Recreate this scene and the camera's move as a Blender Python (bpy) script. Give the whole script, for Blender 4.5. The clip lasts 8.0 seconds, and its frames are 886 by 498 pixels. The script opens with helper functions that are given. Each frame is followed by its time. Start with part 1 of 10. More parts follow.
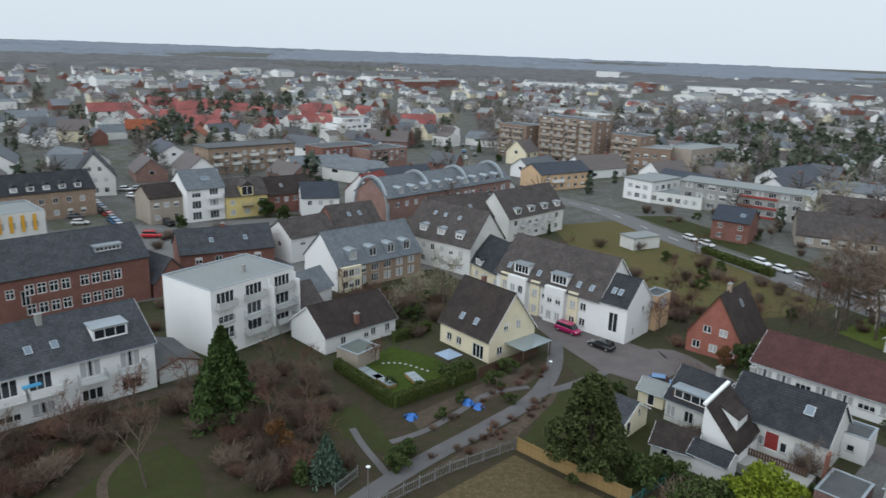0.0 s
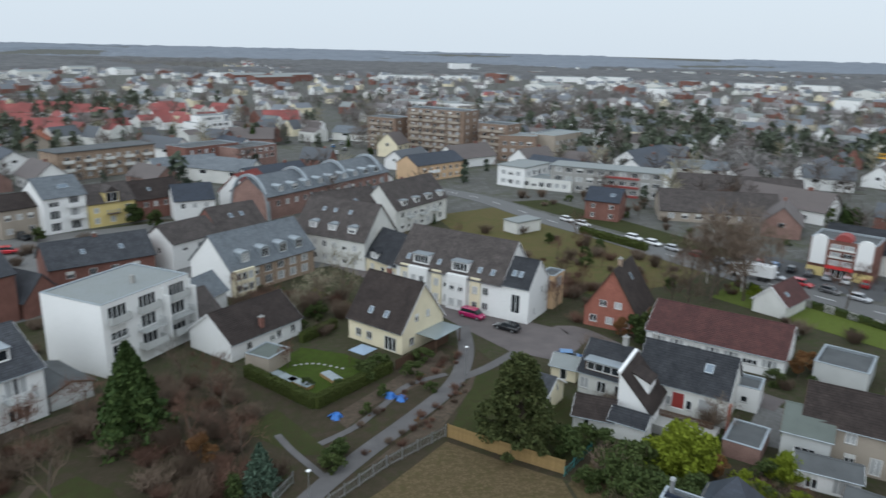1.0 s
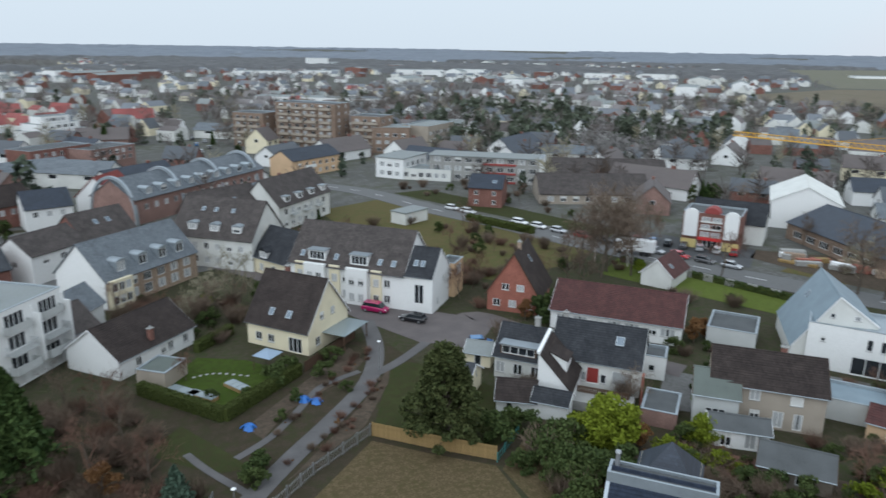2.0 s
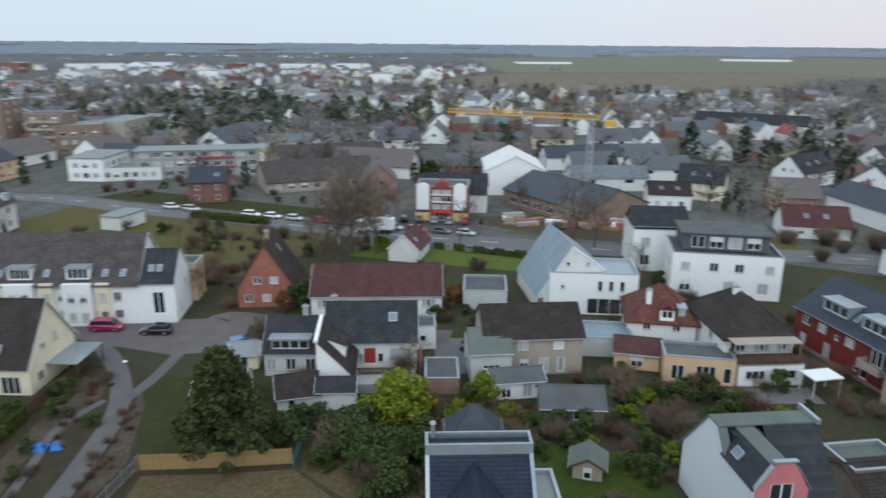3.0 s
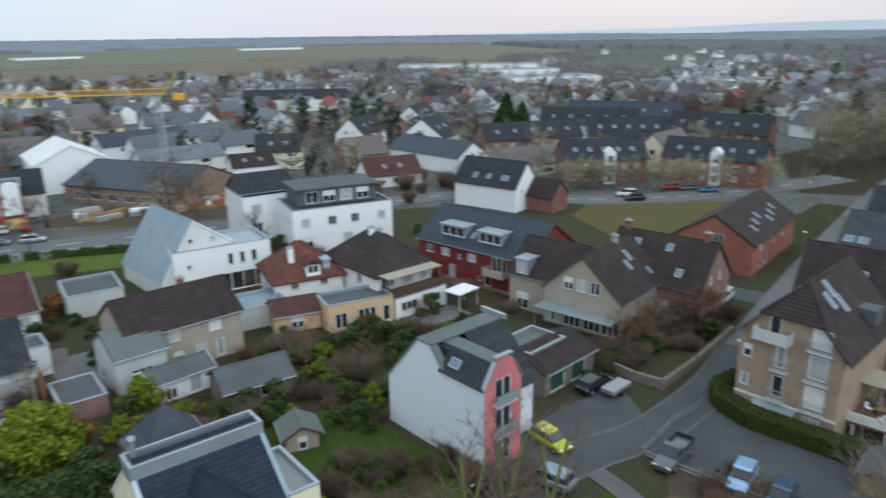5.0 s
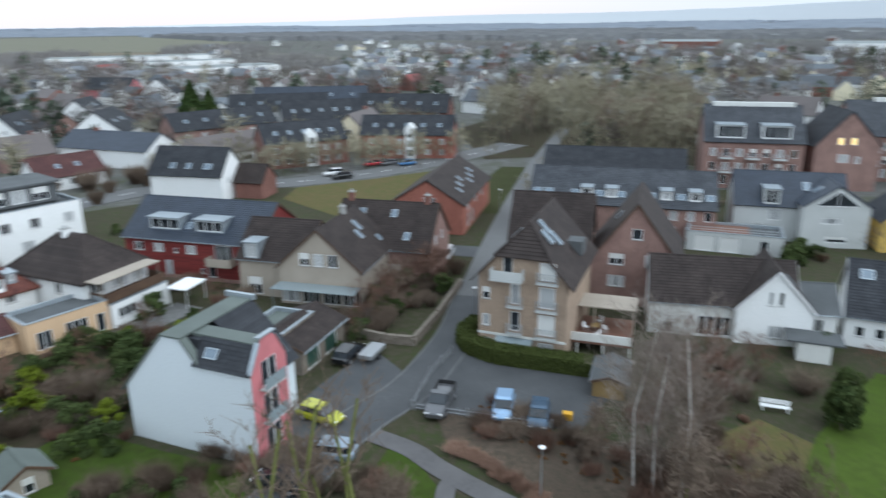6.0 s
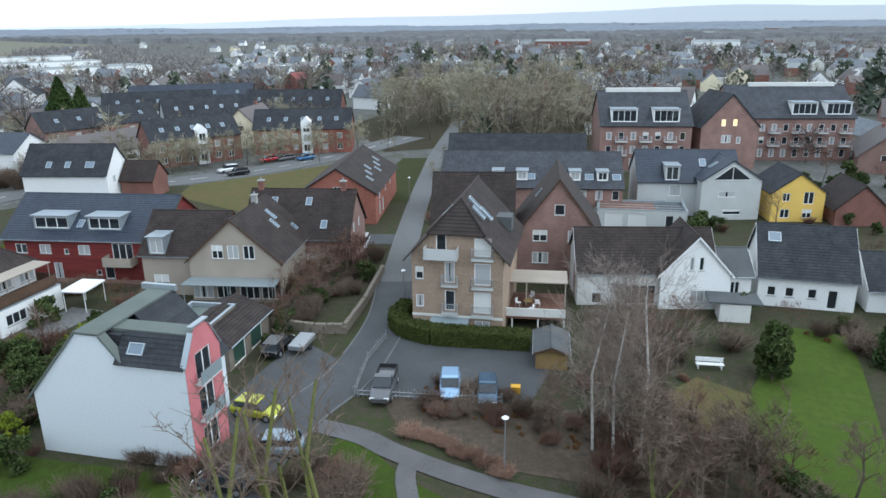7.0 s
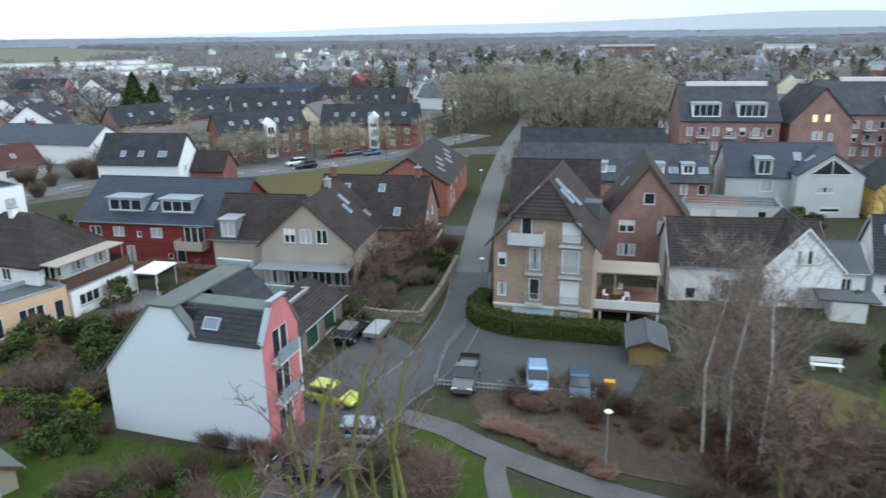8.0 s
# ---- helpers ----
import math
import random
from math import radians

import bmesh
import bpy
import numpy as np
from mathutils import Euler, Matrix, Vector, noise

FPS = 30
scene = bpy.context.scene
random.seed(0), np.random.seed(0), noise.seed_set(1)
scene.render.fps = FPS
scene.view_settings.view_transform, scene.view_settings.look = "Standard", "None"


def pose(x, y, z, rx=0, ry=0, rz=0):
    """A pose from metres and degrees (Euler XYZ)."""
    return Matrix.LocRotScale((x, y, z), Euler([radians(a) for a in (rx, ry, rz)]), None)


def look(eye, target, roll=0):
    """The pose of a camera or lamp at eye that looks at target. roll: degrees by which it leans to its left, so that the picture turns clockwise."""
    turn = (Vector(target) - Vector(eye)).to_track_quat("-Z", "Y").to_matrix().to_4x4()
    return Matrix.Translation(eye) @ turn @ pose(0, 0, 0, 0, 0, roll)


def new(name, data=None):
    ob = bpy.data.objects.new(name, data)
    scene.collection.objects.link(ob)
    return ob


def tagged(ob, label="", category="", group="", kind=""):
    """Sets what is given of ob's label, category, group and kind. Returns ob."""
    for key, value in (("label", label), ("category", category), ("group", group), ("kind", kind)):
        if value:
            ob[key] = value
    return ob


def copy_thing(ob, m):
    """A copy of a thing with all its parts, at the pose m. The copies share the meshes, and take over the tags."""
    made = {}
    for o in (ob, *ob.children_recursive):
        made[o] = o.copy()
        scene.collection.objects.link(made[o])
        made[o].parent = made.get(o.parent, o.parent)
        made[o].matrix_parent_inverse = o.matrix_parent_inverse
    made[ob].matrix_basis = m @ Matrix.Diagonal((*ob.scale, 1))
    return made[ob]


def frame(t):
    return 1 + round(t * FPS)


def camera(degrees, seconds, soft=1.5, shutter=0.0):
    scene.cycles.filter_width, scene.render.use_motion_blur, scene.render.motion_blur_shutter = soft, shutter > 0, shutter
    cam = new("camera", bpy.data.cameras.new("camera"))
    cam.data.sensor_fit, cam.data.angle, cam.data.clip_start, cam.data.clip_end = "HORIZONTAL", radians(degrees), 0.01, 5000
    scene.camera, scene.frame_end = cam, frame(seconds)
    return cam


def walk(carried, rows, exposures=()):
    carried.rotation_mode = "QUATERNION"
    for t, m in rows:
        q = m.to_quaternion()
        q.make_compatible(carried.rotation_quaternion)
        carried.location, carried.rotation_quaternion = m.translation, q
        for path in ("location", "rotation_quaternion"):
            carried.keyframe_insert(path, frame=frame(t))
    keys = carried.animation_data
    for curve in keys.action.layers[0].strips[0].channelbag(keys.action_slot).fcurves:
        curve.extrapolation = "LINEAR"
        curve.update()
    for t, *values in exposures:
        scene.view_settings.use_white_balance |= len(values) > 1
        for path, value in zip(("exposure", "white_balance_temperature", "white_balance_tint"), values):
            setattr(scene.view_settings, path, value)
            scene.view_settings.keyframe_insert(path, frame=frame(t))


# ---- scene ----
cam = camera(64.1, 8.0, soft=1.5, shutter=0.5)
PATH = [
    (0, (0.93, 2.27, 45.98), (1.23, 21.54, 40.63), 2.07),
    (0.5, (-2.46, 2.30, 45.65), (-0.57, 21.47, 40.28), 1.68),
    (1, (-5.70, 3.18, 45.36), (-1.56, 21.98, 39.96), 1.32),
    (1.2, (-6.80, 3.79, 45.19), (-1.58, 22.33, 39.80), 1.19),
    (2.3, (-11.13, 9.12, 42.97), (-1.70, 25.87, 37.45), 0.63),
    (2.5, (-11.70, 10.40, 42.37), (-0.59, 26.09, 36.84), 0.52),
    (3, (-12.87, 14.22, 41.14), (1.24, 27.24, 35.54), 0.36),
    (3.5, (-13.25, 18.13, 39.77), (2.61, 28.94, 34.14), 0.09),
    (4, (-13.22, 21.64, 38.47), (4.26, 29.50, 32.77), -0.21),
    (4.2, (-13.13, 22.93, 37.82), (4.84, 29.61, 32.12), -0.35),
    (5.3, (-11.38, 27.08, 34.25), (7.73, 26.98, 28.34), -1.04),
    (5.5, (-11.10, 28.04, 33.76), (7.90, 26.14, 27.79), -1.11),
    (6, (-10.13, 30.22, 32.41), (7.89, 24.04, 26.30), -0.75),
    (6.5, (-8.78, 32.45, 31.12), (7.96, 23.39, 24.98), -0.62),
    (7, (-7.03, 33.67, 29.61), (9.71, 24.57, 23.54), -0.71),
    (7.5, (-5.30, 34.13, 28.07), (11.66, 25.39, 22.09), -0.90),
    (8, (-2.99, 34.50, 26.38), (14.50, 26.77, 20.54), -0.92),
]
walk(cam, [(t, look(eye, target, roll)) for t, eye, target, roll in PATH], exposures=[(0, 0.35, 6500, 9.5), (1, 0.35, 6430, 9), (2.5, 0.38, 6250, 8), (4, 0.28, 6180, 7), (5.5, 0.6, 6150, 7.5), (6.5, 0.9, 6100, 7.5), (8, 0.9, 6020, 7)])

# world, sun and exposure
world = bpy.data.worlds.new("world")
scene.world = world
world.use_nodes = True
wn = world.node_tree.nodes
wl = world.node_tree.links
wn.clear()
w_out = wn.new("ShaderNodeOutputWorld")
w_sky = wn.new("ShaderNodeTexSky")
w_sky.sky_type = "NISHITA"
w_sky.sun_disc = False
w_sky.sun_elevation = radians(14)
w_sky.sun_rotation = radians(100)
w_sky.air_density, w_sky.dust_density, w_sky.ozone_density = 1.0, 2.5, 2.0
w_mix = wn.new("ShaderNodeMix")
w_mix.data_type = "RGBA"
w_mix.inputs[0].default_value = 0.92
w_mix.inputs[7].default_value = (6.5, 7.35, 8.2, 1)
w_bg = wn.new("ShaderNodeBackground")
w_bg.inputs[1].default_value = 0.1
wl.new(w_sky.outputs[0], w_mix.inputs[6])
# an overcast sky is paler overhead than at the horizon
w_tc = wn.new("ShaderNodeTexCoord")
w_xyz = wn.new("ShaderNodeSeparateXYZ")
w_rise = wn.new("ShaderNodeMapRange")
w_rise.inputs[1].default_value, w_rise.inputs[2].default_value = 0.0, 1.0
w_rise.inputs[3].default_value, w_rise.inputs[4].default_value = 0.87, 1.22
w_dim = wn.new("ShaderNodeVectorMath")
w_dim.operation = "SCALE"
wl.new(w_tc.outputs["Generated"], w_xyz.inputs[0])
wl.new(w_xyz.outputs[2], w_rise.inputs[0])
# a faint pink glow low in the east, and a slightly duller sky towards the south-east
w_east = wn.new("ShaderNodeVectorMath")
w_east.operation = "DOT_PRODUCT"
w_east.inputs[1].default_value = (1.0, -0.05, -0.9)
wl.new(w_tc.outputs["Generated"], w_east.inputs[0])
w_glow = wn.new("ShaderNodeMapRange")
w_glow.inputs[1].default_value, w_glow.inputs[2].default_value = 0.72, 1.0
w_glow.inputs[3].default_value, w_glow.inputs[4].default_value = 0.0, 0.75
wl.new(w_east.outputs["Value"], w_glow.inputs[0])
w_pink = wn.new("ShaderNodeMix")
w_pink.data_type = "RGBA"
w_pink.inputs[7].default_value = (7.3, 6.45, 6.8, 1)
wl.new(w_glow.outputs[0], w_pink.inputs[0])
wl.new(w_mix.outputs[2], w_pink.inputs[6])
wl.new(w_pink.outputs[2], w_dim.inputs[0])
w_se = wn.new("ShaderNodeVectorMath")
w_se.operation = "DOT_PRODUCT"
w_se.inputs[1].default_value = (0.7, -0.7, 0.0)
wl.new(w_tc.outputs["Generated"], w_se.inputs[0])
w_dull = wn.new("ShaderNodeMapRange")
w_dull.inputs[1].default_value, w_dull.inputs[2].default_value = 0.3, 1.0
w_dull.inputs[3].default_value, w_dull.inputs[4].default_value = 1.0, 0.86
wl.new(w_se.outputs["Value"], w_dull.inputs[0])
w_both = wn.new("ShaderNodeMath")
w_both.operation = "MULTIPLY"
wl.new(w_rise.outputs[0], w_both.inputs[0])
wl.new(w_dull.outputs[0], w_both.inputs[1])
wl.new(w_both.outputs[0], w_dim.inputs["Scale"])
wl.new(w_dim.outputs[0], w_bg.inputs[0])
wl.new(w_bg.outputs[0], w_out.inputs[0])
sun = new("sun", bpy.data.lights.new("sun", "SUN"))
sun.data.energy, sun.data.angle, sun.data.color = 1.5, radians(100), (0.93, 0.97, 1.0)
sun.matrix_world = look((0, 0, 0), (0.62, 0.55, -0.56))



# ---- materials ----
def mat(name, col, rough=0.85, var=0.25, big=2.5, fine=14.0, bump=0.25, metal=0.0, tint=None, pattern=None, spec=0.3, isl=0.0):
    """A weathered surface: colour varied by a broad and a fine noise, with relief. pattern: 'brick', 'tile', 'cladding' or 'paving'."""
    m = bpy.data.materials.new(name)
    m.use_nodes = True
    n, l = m.node_tree.nodes, m.node_tree.links
    p = n["Principled BSDF"]
    p.inputs["Roughness"].default_value = rough
    p.inputs["Metallic"].default_value = metal
    p.inputs["Specular IOR Level"].default_value = spec
    tc = n.new("ShaderNodeTexCoord")

    def noise_at(scale, detail):
        t = n.new("ShaderNodeTexNoise")
        t.inputs["Scale"].default_value, t.inputs["Detail"].default_value = scale, detail
        l.new(tc.outputs["Object"], t.inputs["Vector"])
        return t

    def mixed(fac, a, b, kind="MIX"):
        x = n.new("ShaderNodeMix")
        x.data_type, x.blend_type = "RGBA", kind
        for sock, v in ((0, fac), (6, a), (7, b)):
            if isinstance(v, bpy.types.NodeSocket):
                l.new(v, x.inputs[sock])
            else:
                x.inputs[sock].default_value = v
        return x.outputs[2]

    def ramp(src, lo, hi):
        r = n.new("ShaderNodeMapRange")
        r.inputs[1].default_value, r.inputs[2].default_value = lo, hi
        l.new(src, r.inputs[0])
        return r.outputs[0]

    c0 = (*col, 1)
    dark = (*[v * (1 - var) for v in col], 1)
    light = (*[min(0.95, v * (1 + var * 0.8)) for v in col], 1)
    t2 = (*tint, 1) if tint else light
    b = noise_at(1 / big, 5)
    s = noise_at(fine, 3)
    out = mixed(ramp(b.outputs[0], 0.35, 0.65), dark, t2)
    out = mixed(ramp(s.outputs[0], 0.3, 0.7), out, c0)
    if isl:
        oi = n.new("ShaderNodeObjectInfo")
        out = mixed(ramp(oi.outputs["Random"], -0.4, 1.6), out, mixed(isl, out, (*[v * 0.4 for v in col], 1)))
    height = s.outputs[0]
    if pattern in ("brick", "tile", "cladding"):
        sx = n.new("ShaderNodeSeparateXYZ")
        l.new(tc.outputs["Object"], sx.inputs[0])
        ad = n.new("ShaderNodeMath")
        l.new(sx.outputs[0], ad.inputs[0])
        if pattern == "tile":
            ad.inputs[1].default_value = 0.0
        else:
            l.new(sx.outputs[1], ad.inputs[1])
        cb = n.new("ShaderNodeCombineXYZ")
        l.new(ad.outputs[0], cb.inputs[0])
        l.new(sx.outputs[2], cb.inputs[1])
        br = n.new("ShaderNodeTexBrick")
        bw, bh, mo = {"brick": (0.25, 0.083, 0.012), "tile": (0.3, 0.24, 0.012), "cladding": (4.0, 0.15, 0.008)}[pattern]
        br.inputs["Scale"].default_value = 1.0
        br.inputs["Brick Width"].default_value, br.inputs["Row Height"].default_value = bw, bh
        br.inputs["Mortar Size"].default_value = mo
        br.inputs["Color1"].default_value = (1, 1, 1, 1)
        br.inputs["Color2"].default_value = (0.62, 0.62, 0.62, 1)
        br.inputs["Mortar"].default_value = (0.45, 0.45, 0.45, 1) if pattern != "brick" else (1.25, 1.3, 1.3, 1)
        l.new(cb.outputs[0], br.inputs["Vector"])
        out = mixed(0.85, out, br.outputs["Color"], "MULTIPLY")
        height = br.outputs["Fac"] if pattern == "brick" else s.outputs[0]
    l.new(out, p.inputs["Base Color"])
    bp = n.new("ShaderNodeBump")
    bp.inputs["Strength"].default_value, bp.inputs["Distance"].default_value = bump, 0.03
    l.new(height, bp.inputs["Height"])
    l.new(bp.outputs[0], p.inputs["Normal"])
    return m


def foliage(name, a, b, rough=0.8):
    """Leaves and twigs: colour varied from clump to clump and by a broad noise."""
    m = bpy.data.materials.new(name)
    m.use_nodes = True
    n, l = m.node_tree.nodes, m.node_tree.links
    p = n["Principled BSDF"]
    p.inputs["Roughness"].default_value = rough
    p.inputs["Specular IOR Level"].default_value = 0.15
    g = n.new("ShaderNodeNewGeometry")
    oi = n.new("ShaderNodeObjectInfo")
    ad = n.new("ShaderNodeMath")
    ad.operation = "MULTIPLY_ADD"
    ad.inputs[1].default_value = 0.6
    l.new(g.outputs["Random Per Island"], ad.inputs[0])
    mu = n.new("ShaderNodeMath")
    mu.operation = "MULTIPLY"
    mu.inputs[1].default_value = 0.4
    l.new(oi.outputs["Random"], mu.inputs[0])
    l.new(mu.outputs[0], ad.inputs[2])
    x = n.new("ShaderNodeMix")
    x.data_type = "RGBA"
    x.inputs[6].default_value, x.inputs[7].default_value = (*a, 1), (*b, 1)
    l.new(ad.outputs[0], x.inputs[0])
    l.new(x.outputs[2], p.inputs["Base Color"])
    return m


def plain(name, col, rough=0.4, metal=0.0, emit=0.0):
    m = bpy.data.materials.new(name)
    m.use_nodes = True
    p = m.node_tree.nodes["Principled BSDF"]
    p.inputs["Base Color"].default_value = (*col, 1)
    p.inputs["Roughness"].default_value, p.inputs["Metallic"].default_value = rough, metal
    if emit:
        p.inputs["Emission Color"].default_value = (*col, 1)
        p.inputs["Emission Strength"].default_value = emit
    return m


def glazing(name, col, rough=0.04):
    m = plain(name, col, rough)
    p = m.node_tree.nodes["Principled BSDF"]
    p.inputs["Transmission Weight"].default_value = 0.35
    p.inputs["Specular IOR Level"].default_value = 0.7
    return m


def ground_mat(name, cols, scale, fine=6.0, rough=0.95, bump=0.5):
    """Ground in three colours, laid over one another by noises of several sizes."""
    m = bpy.data.materials.new(name)
    m.use_nodes = True
    n, l = m.node_tree.nodes, m.node_tree.links
    p = n["Principled BSDF"]
    p.inputs["Roughness"].default_value = rough
    p.inputs["Specular IOR Level"].default_value = 0.1
    tc = n.new("ShaderNodeTexCoord")
    last = None
    for i, (c, s) in enumerate(zip(cols, (None, 1 / scale, 1 / (scale * 0.22), fine))):
        if s is None:
            last = (*c, 1)
            continue
        t = n.new("ShaderNodeTexNoise")
        t.inputs["Scale"].default_value, t.inputs["Detail"].default_value = s, 6
        l.new(tc.outputs["Object"], t.inputs["Vector"])
        r = n.new("ShaderNodeMapRange")
        r.inputs[1].default_value, r.inputs[2].default_value = 0.42, 0.6
        l.new(t.outputs[0], r.inputs[0])
        x = n.new("ShaderNodeMix")
        x.data_type = "RGBA"
        l.new(r.outputs[0], x.inputs[0])
        if isinstance(last, tuple):
            x.inputs[6].default_value = last
        else:
            l.new(last, x.inputs[6])
        x.inputs[7].default_value = (*c, 1)
        last = x.outputs[2]
    l.new(last, p.inputs["Base Color"])
    f = n.new("ShaderNodeTexNoise")
    f.inputs["Scale"].default_value, f.inputs["Detail"].default_value = fine, 4
    l.new(tc.outputs["Object"], f.inputs["Vector"])
    bp = n.new("ShaderNodeBump")
    bp.inputs["Strength"].default_value, bp.inputs["Distance"].default_value = bump, 0.1
    l.new(f.outputs[0], bp.inputs["Height"])
    l.new(bp.outputs[0], p.inputs["Normal"])
    return m


WHITE = mat("white_render", (0.80, 0.80, 0.79), 0.9, 0.14, 3.0, 9.0, 0.12, tint=(0.66, 0.665, 0.65))
# WHITE with the shade of the pink-fronted house's walls mixed into the colour
SHADEDWHITE = mat("bluish_white_render", (0.62, 0.665, 0.70), 0.9, 0.12, 2.2, 7.0, 0.15, tint=(0.56, 0.60, 0.625))
OFFWHITE = mat("offwhite_render", (0.62, 0.62, 0.59), 0.9, 0.14, 3.0, 9.0, 0.12)
LTGREY = mat("light_grey_render", (0.46, 0.47, 0.46), 0.9, 0.12, 3.0, 9.0, 0.12)
CREAM = mat("cream_render", (0.70, 0.63, 0.46), 0.9, 0.12, 3.0, 9.0, 0.12)
BEIGE = mat("beige_render", (0.33, 0.285, 0.235), 0.9, 0.16, 3.0, 9.0, 0.12)
PEACH = mat("peach_render", (0.58, 0.40, 0.25), 0.9, 0.12, 3.0, 9.0, 0.12)
YELLOW = mat("yellow_render", (0.70, 0.47, 0.12), 0.9, 0.1, 3.0, 9.0, 0.12)
PALEYEL = mat("pale_yellow_render", (0.62, 0.50, 0.22), 0.9, 0.1, 3.0, 9.0, 0.12)
PINK = mat("pink_render", (0.48, 0.16, 0.17), 0.9, 0.2, 2.0, 9.0, 0.12)
BRICK = mat("red_brick", (0.20, 0.094, 0.075), 0.9, 0.25, 2.0, 8.0, 0.3, pattern="brick")
BROWNBRICK = mat("brown_brick", (0.235, 0.165, 0.125), 0.9, 0.2, 2.0, 8.0, 0.3, pattern="brick")
ORANGEBRICK = mat("orange_brick", (0.30, 0.112, 0.082), 0.9, 0.2, 2.0, 8.0, 0.3, pattern="brick")
DARKBRICK = mat("dark_brick", (0.255, 0.155, 0.132), 0.9, 0.25, 2.0, 8.0, 0.3, pattern="brick")
TANBRICK = mat("tan_brick", (0.315, 0.23, 0.17), 0.9, 0.2, 2.0, 8.0, 0.3, pattern="brick")
MAROON = mat("maroon_cladding", (0.20, 0.035, 0.032), 0.7, 0.15, 2.0, 8.0, 0.2, pattern="cladding")
T_BROWN = mat("brown_tiles", (0.043, 0.032, 0.029), 0.7, 0.4, 1.6, 5.0, 0.3, tint=(0.060, 0.046, 0.041), pattern="tile", spec=0.2)
T_DARK = mat("dark_tiles", (0.037, 0.040, 0.047), 0.72, 0.4, 1.6, 5.0, 0.3, tint=(0.056, 0.058, 0.064), pattern="tile", spec=0.22)
# a paler T_DARK: bright sky light on the roofs is put into the colour
T_SLATE = mat("weathered_blue_slates", (0.060, 0.065, 0.076), 0.65, 0.35, 1.6, 5.0, 0.3, tint=(0.084, 0.089, 0.098), pattern="tile", spec=0.25)
# grey-brown tiles made lighter to stand in for the sky they reflect
T_GREYBROWN = mat("weathered_grey_brown_tiles", (0.086, 0.073, 0.069), 0.7, 0.4, 1.6, 5.0, 0.3, tint=(0.115, 0.098, 0.092), pattern="tile", spec=0.22)
T_NAVY = mat("blue_black_tiles", (0.034, 0.044, 0.064), 0.5, 0.25, 1.6, 5.0, 0.3, pattern="tile", spec=0.4)
T_NIGHT = mat("deep_navy_tiles", (0.020, 0.029, 0.050), 0.65, 0.25, 1.6, 5.0, 0.3, tint=(0.028, 0.038, 0.060), pattern="tile", spec=0.2)
T_GREY = mat("grey_slates", (0.155, 0.175, 0.195), 0.6, 0.25, 1.6, 5.0, 0.3, pattern="tile")
T_RED = mat("red_tiles", (0.22, 0.05, 0.042), 0.8, 0.25, 1.6, 5.0, 0.3, pattern="tile")
T_REDBROWN = mat("red_brown_tiles", (0.082, 0.026, 0.024), 0.7, 0.3, 1.6, 5.0, 0.3, tint=(0.105, 0.040, 0.034), pattern="tile", spec=0.4)
# red tiles of the far estate, dulled by haze put into the colour
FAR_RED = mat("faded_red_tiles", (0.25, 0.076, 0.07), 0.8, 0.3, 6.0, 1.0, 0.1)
T_ORANGE = mat("orange_tiles", (0.30, 0.085, 0.04), 0.8, 0.25, 1.6, 5.0, 0.3, pattern="tile")
FELT = mat("bitumen_felt", (0.085, 0.09, 0.093), 0.85, 0.3, 3.0, 7.0, 0.25)
FELTLIGHT = mat("light_roofing_felt", (0.24, 0.26, 0.26), 0.8, 0.2, 3.0, 7.0, 0.25, tint=(0.18, 0.19, 0.18))
FELTGREEN = mat("green_grey_felt", (0.108, 0.124, 0.113), 0.85, 0.2, 3.0, 7.0, 0.2)
ZINC = mat("zinc_sheet", (0.36, 0.40, 0.43), 0.45, 0.15, 2.0, 6.0, 0.1, metal=0.6)
BLUEZINC = mat("blue_grey_zinc", (0.23, 0.29, 0.33), 0.5, 0.15, 2.0, 6.0, 0.1, metal=0.3)
CONCRETE = mat("concrete", (0.30, 0.295, 0.28), 0.9, 0.2, 2.0, 10.0, 0.25)
STONE = mat("garden_stone", (0.175, 0.148, 0.12), 0.9, 0.3, 0.8, 4.0, 0.6)
WOOD = mat("weathered_planks", (0.30, 0.20, 0.085), 0.85, 0.3, 1.0, 9.0, 0.3, isl=0.5)
DARKWOOD = mat("dark_stained_wood", (0.085, 0.05, 0.032), 0.8, 0.3, 1.0, 9.0, 0.3)
DECKWOOD = mat("red_brown_decking", (0.16, 0.082, 0.058), 0.75, 0.25, 1.0, 9.0, 0.3)
BARK = mat("grey_brown_bark", (0.10, 0.08, 0.062), 0.95, 0.35, 0.8, 8.0, 0.6)
BIRCHBARK = mat("pale_birch_bark", (0.54, 0.50, 0.46), 0.9, 0.45, 0.35, 6.0, 0.4, tint=(0.66, 0.62, 0.58))
MOSSBARK = mat("mossy_bark", (0.14, 0.148, 0.045), 0.95, 0.4, 0.8, 8.0, 0.6)
FRAME = plain("white_window_frame", (0.78, 0.78, 0.77), 0.45)
GLASS = glazing("window_glass", (0.035, 0.042, 0.05))
SKYGLASS = glazing("skylight_glass", (0.20, 0.26, 0.32), 0.08)
AWNGLASS = glazing("canopy_glass", (0.32, 0.38, 0.40), 0.15)
WARM = plain("lit_window", (1.0, 0.72, 0.28), 0.5, 0.0, 0.55)
BLIND = plain("roller_blind", (0.62, 0.62, 0.60), 0.7)
CURTAIN = plain("white_net_curtain", (0.38, 0.39, 0.395), 0.35)
REDDOOR = plain("dark_red_painted_wood", (0.26, 0.035, 0.03), 0.5)
GREENDOOR = plain("dark_green_garage_door", (0.025, 0.06, 0.045), 0.5)
REDPANEL = mat("dull_red_panels", (0.27, 0.055, 0.05), 0.7, 0.15)
STEEL = plain("galvanised_steel", (0.36, 0.37, 0.38), 0.45, 0.7)
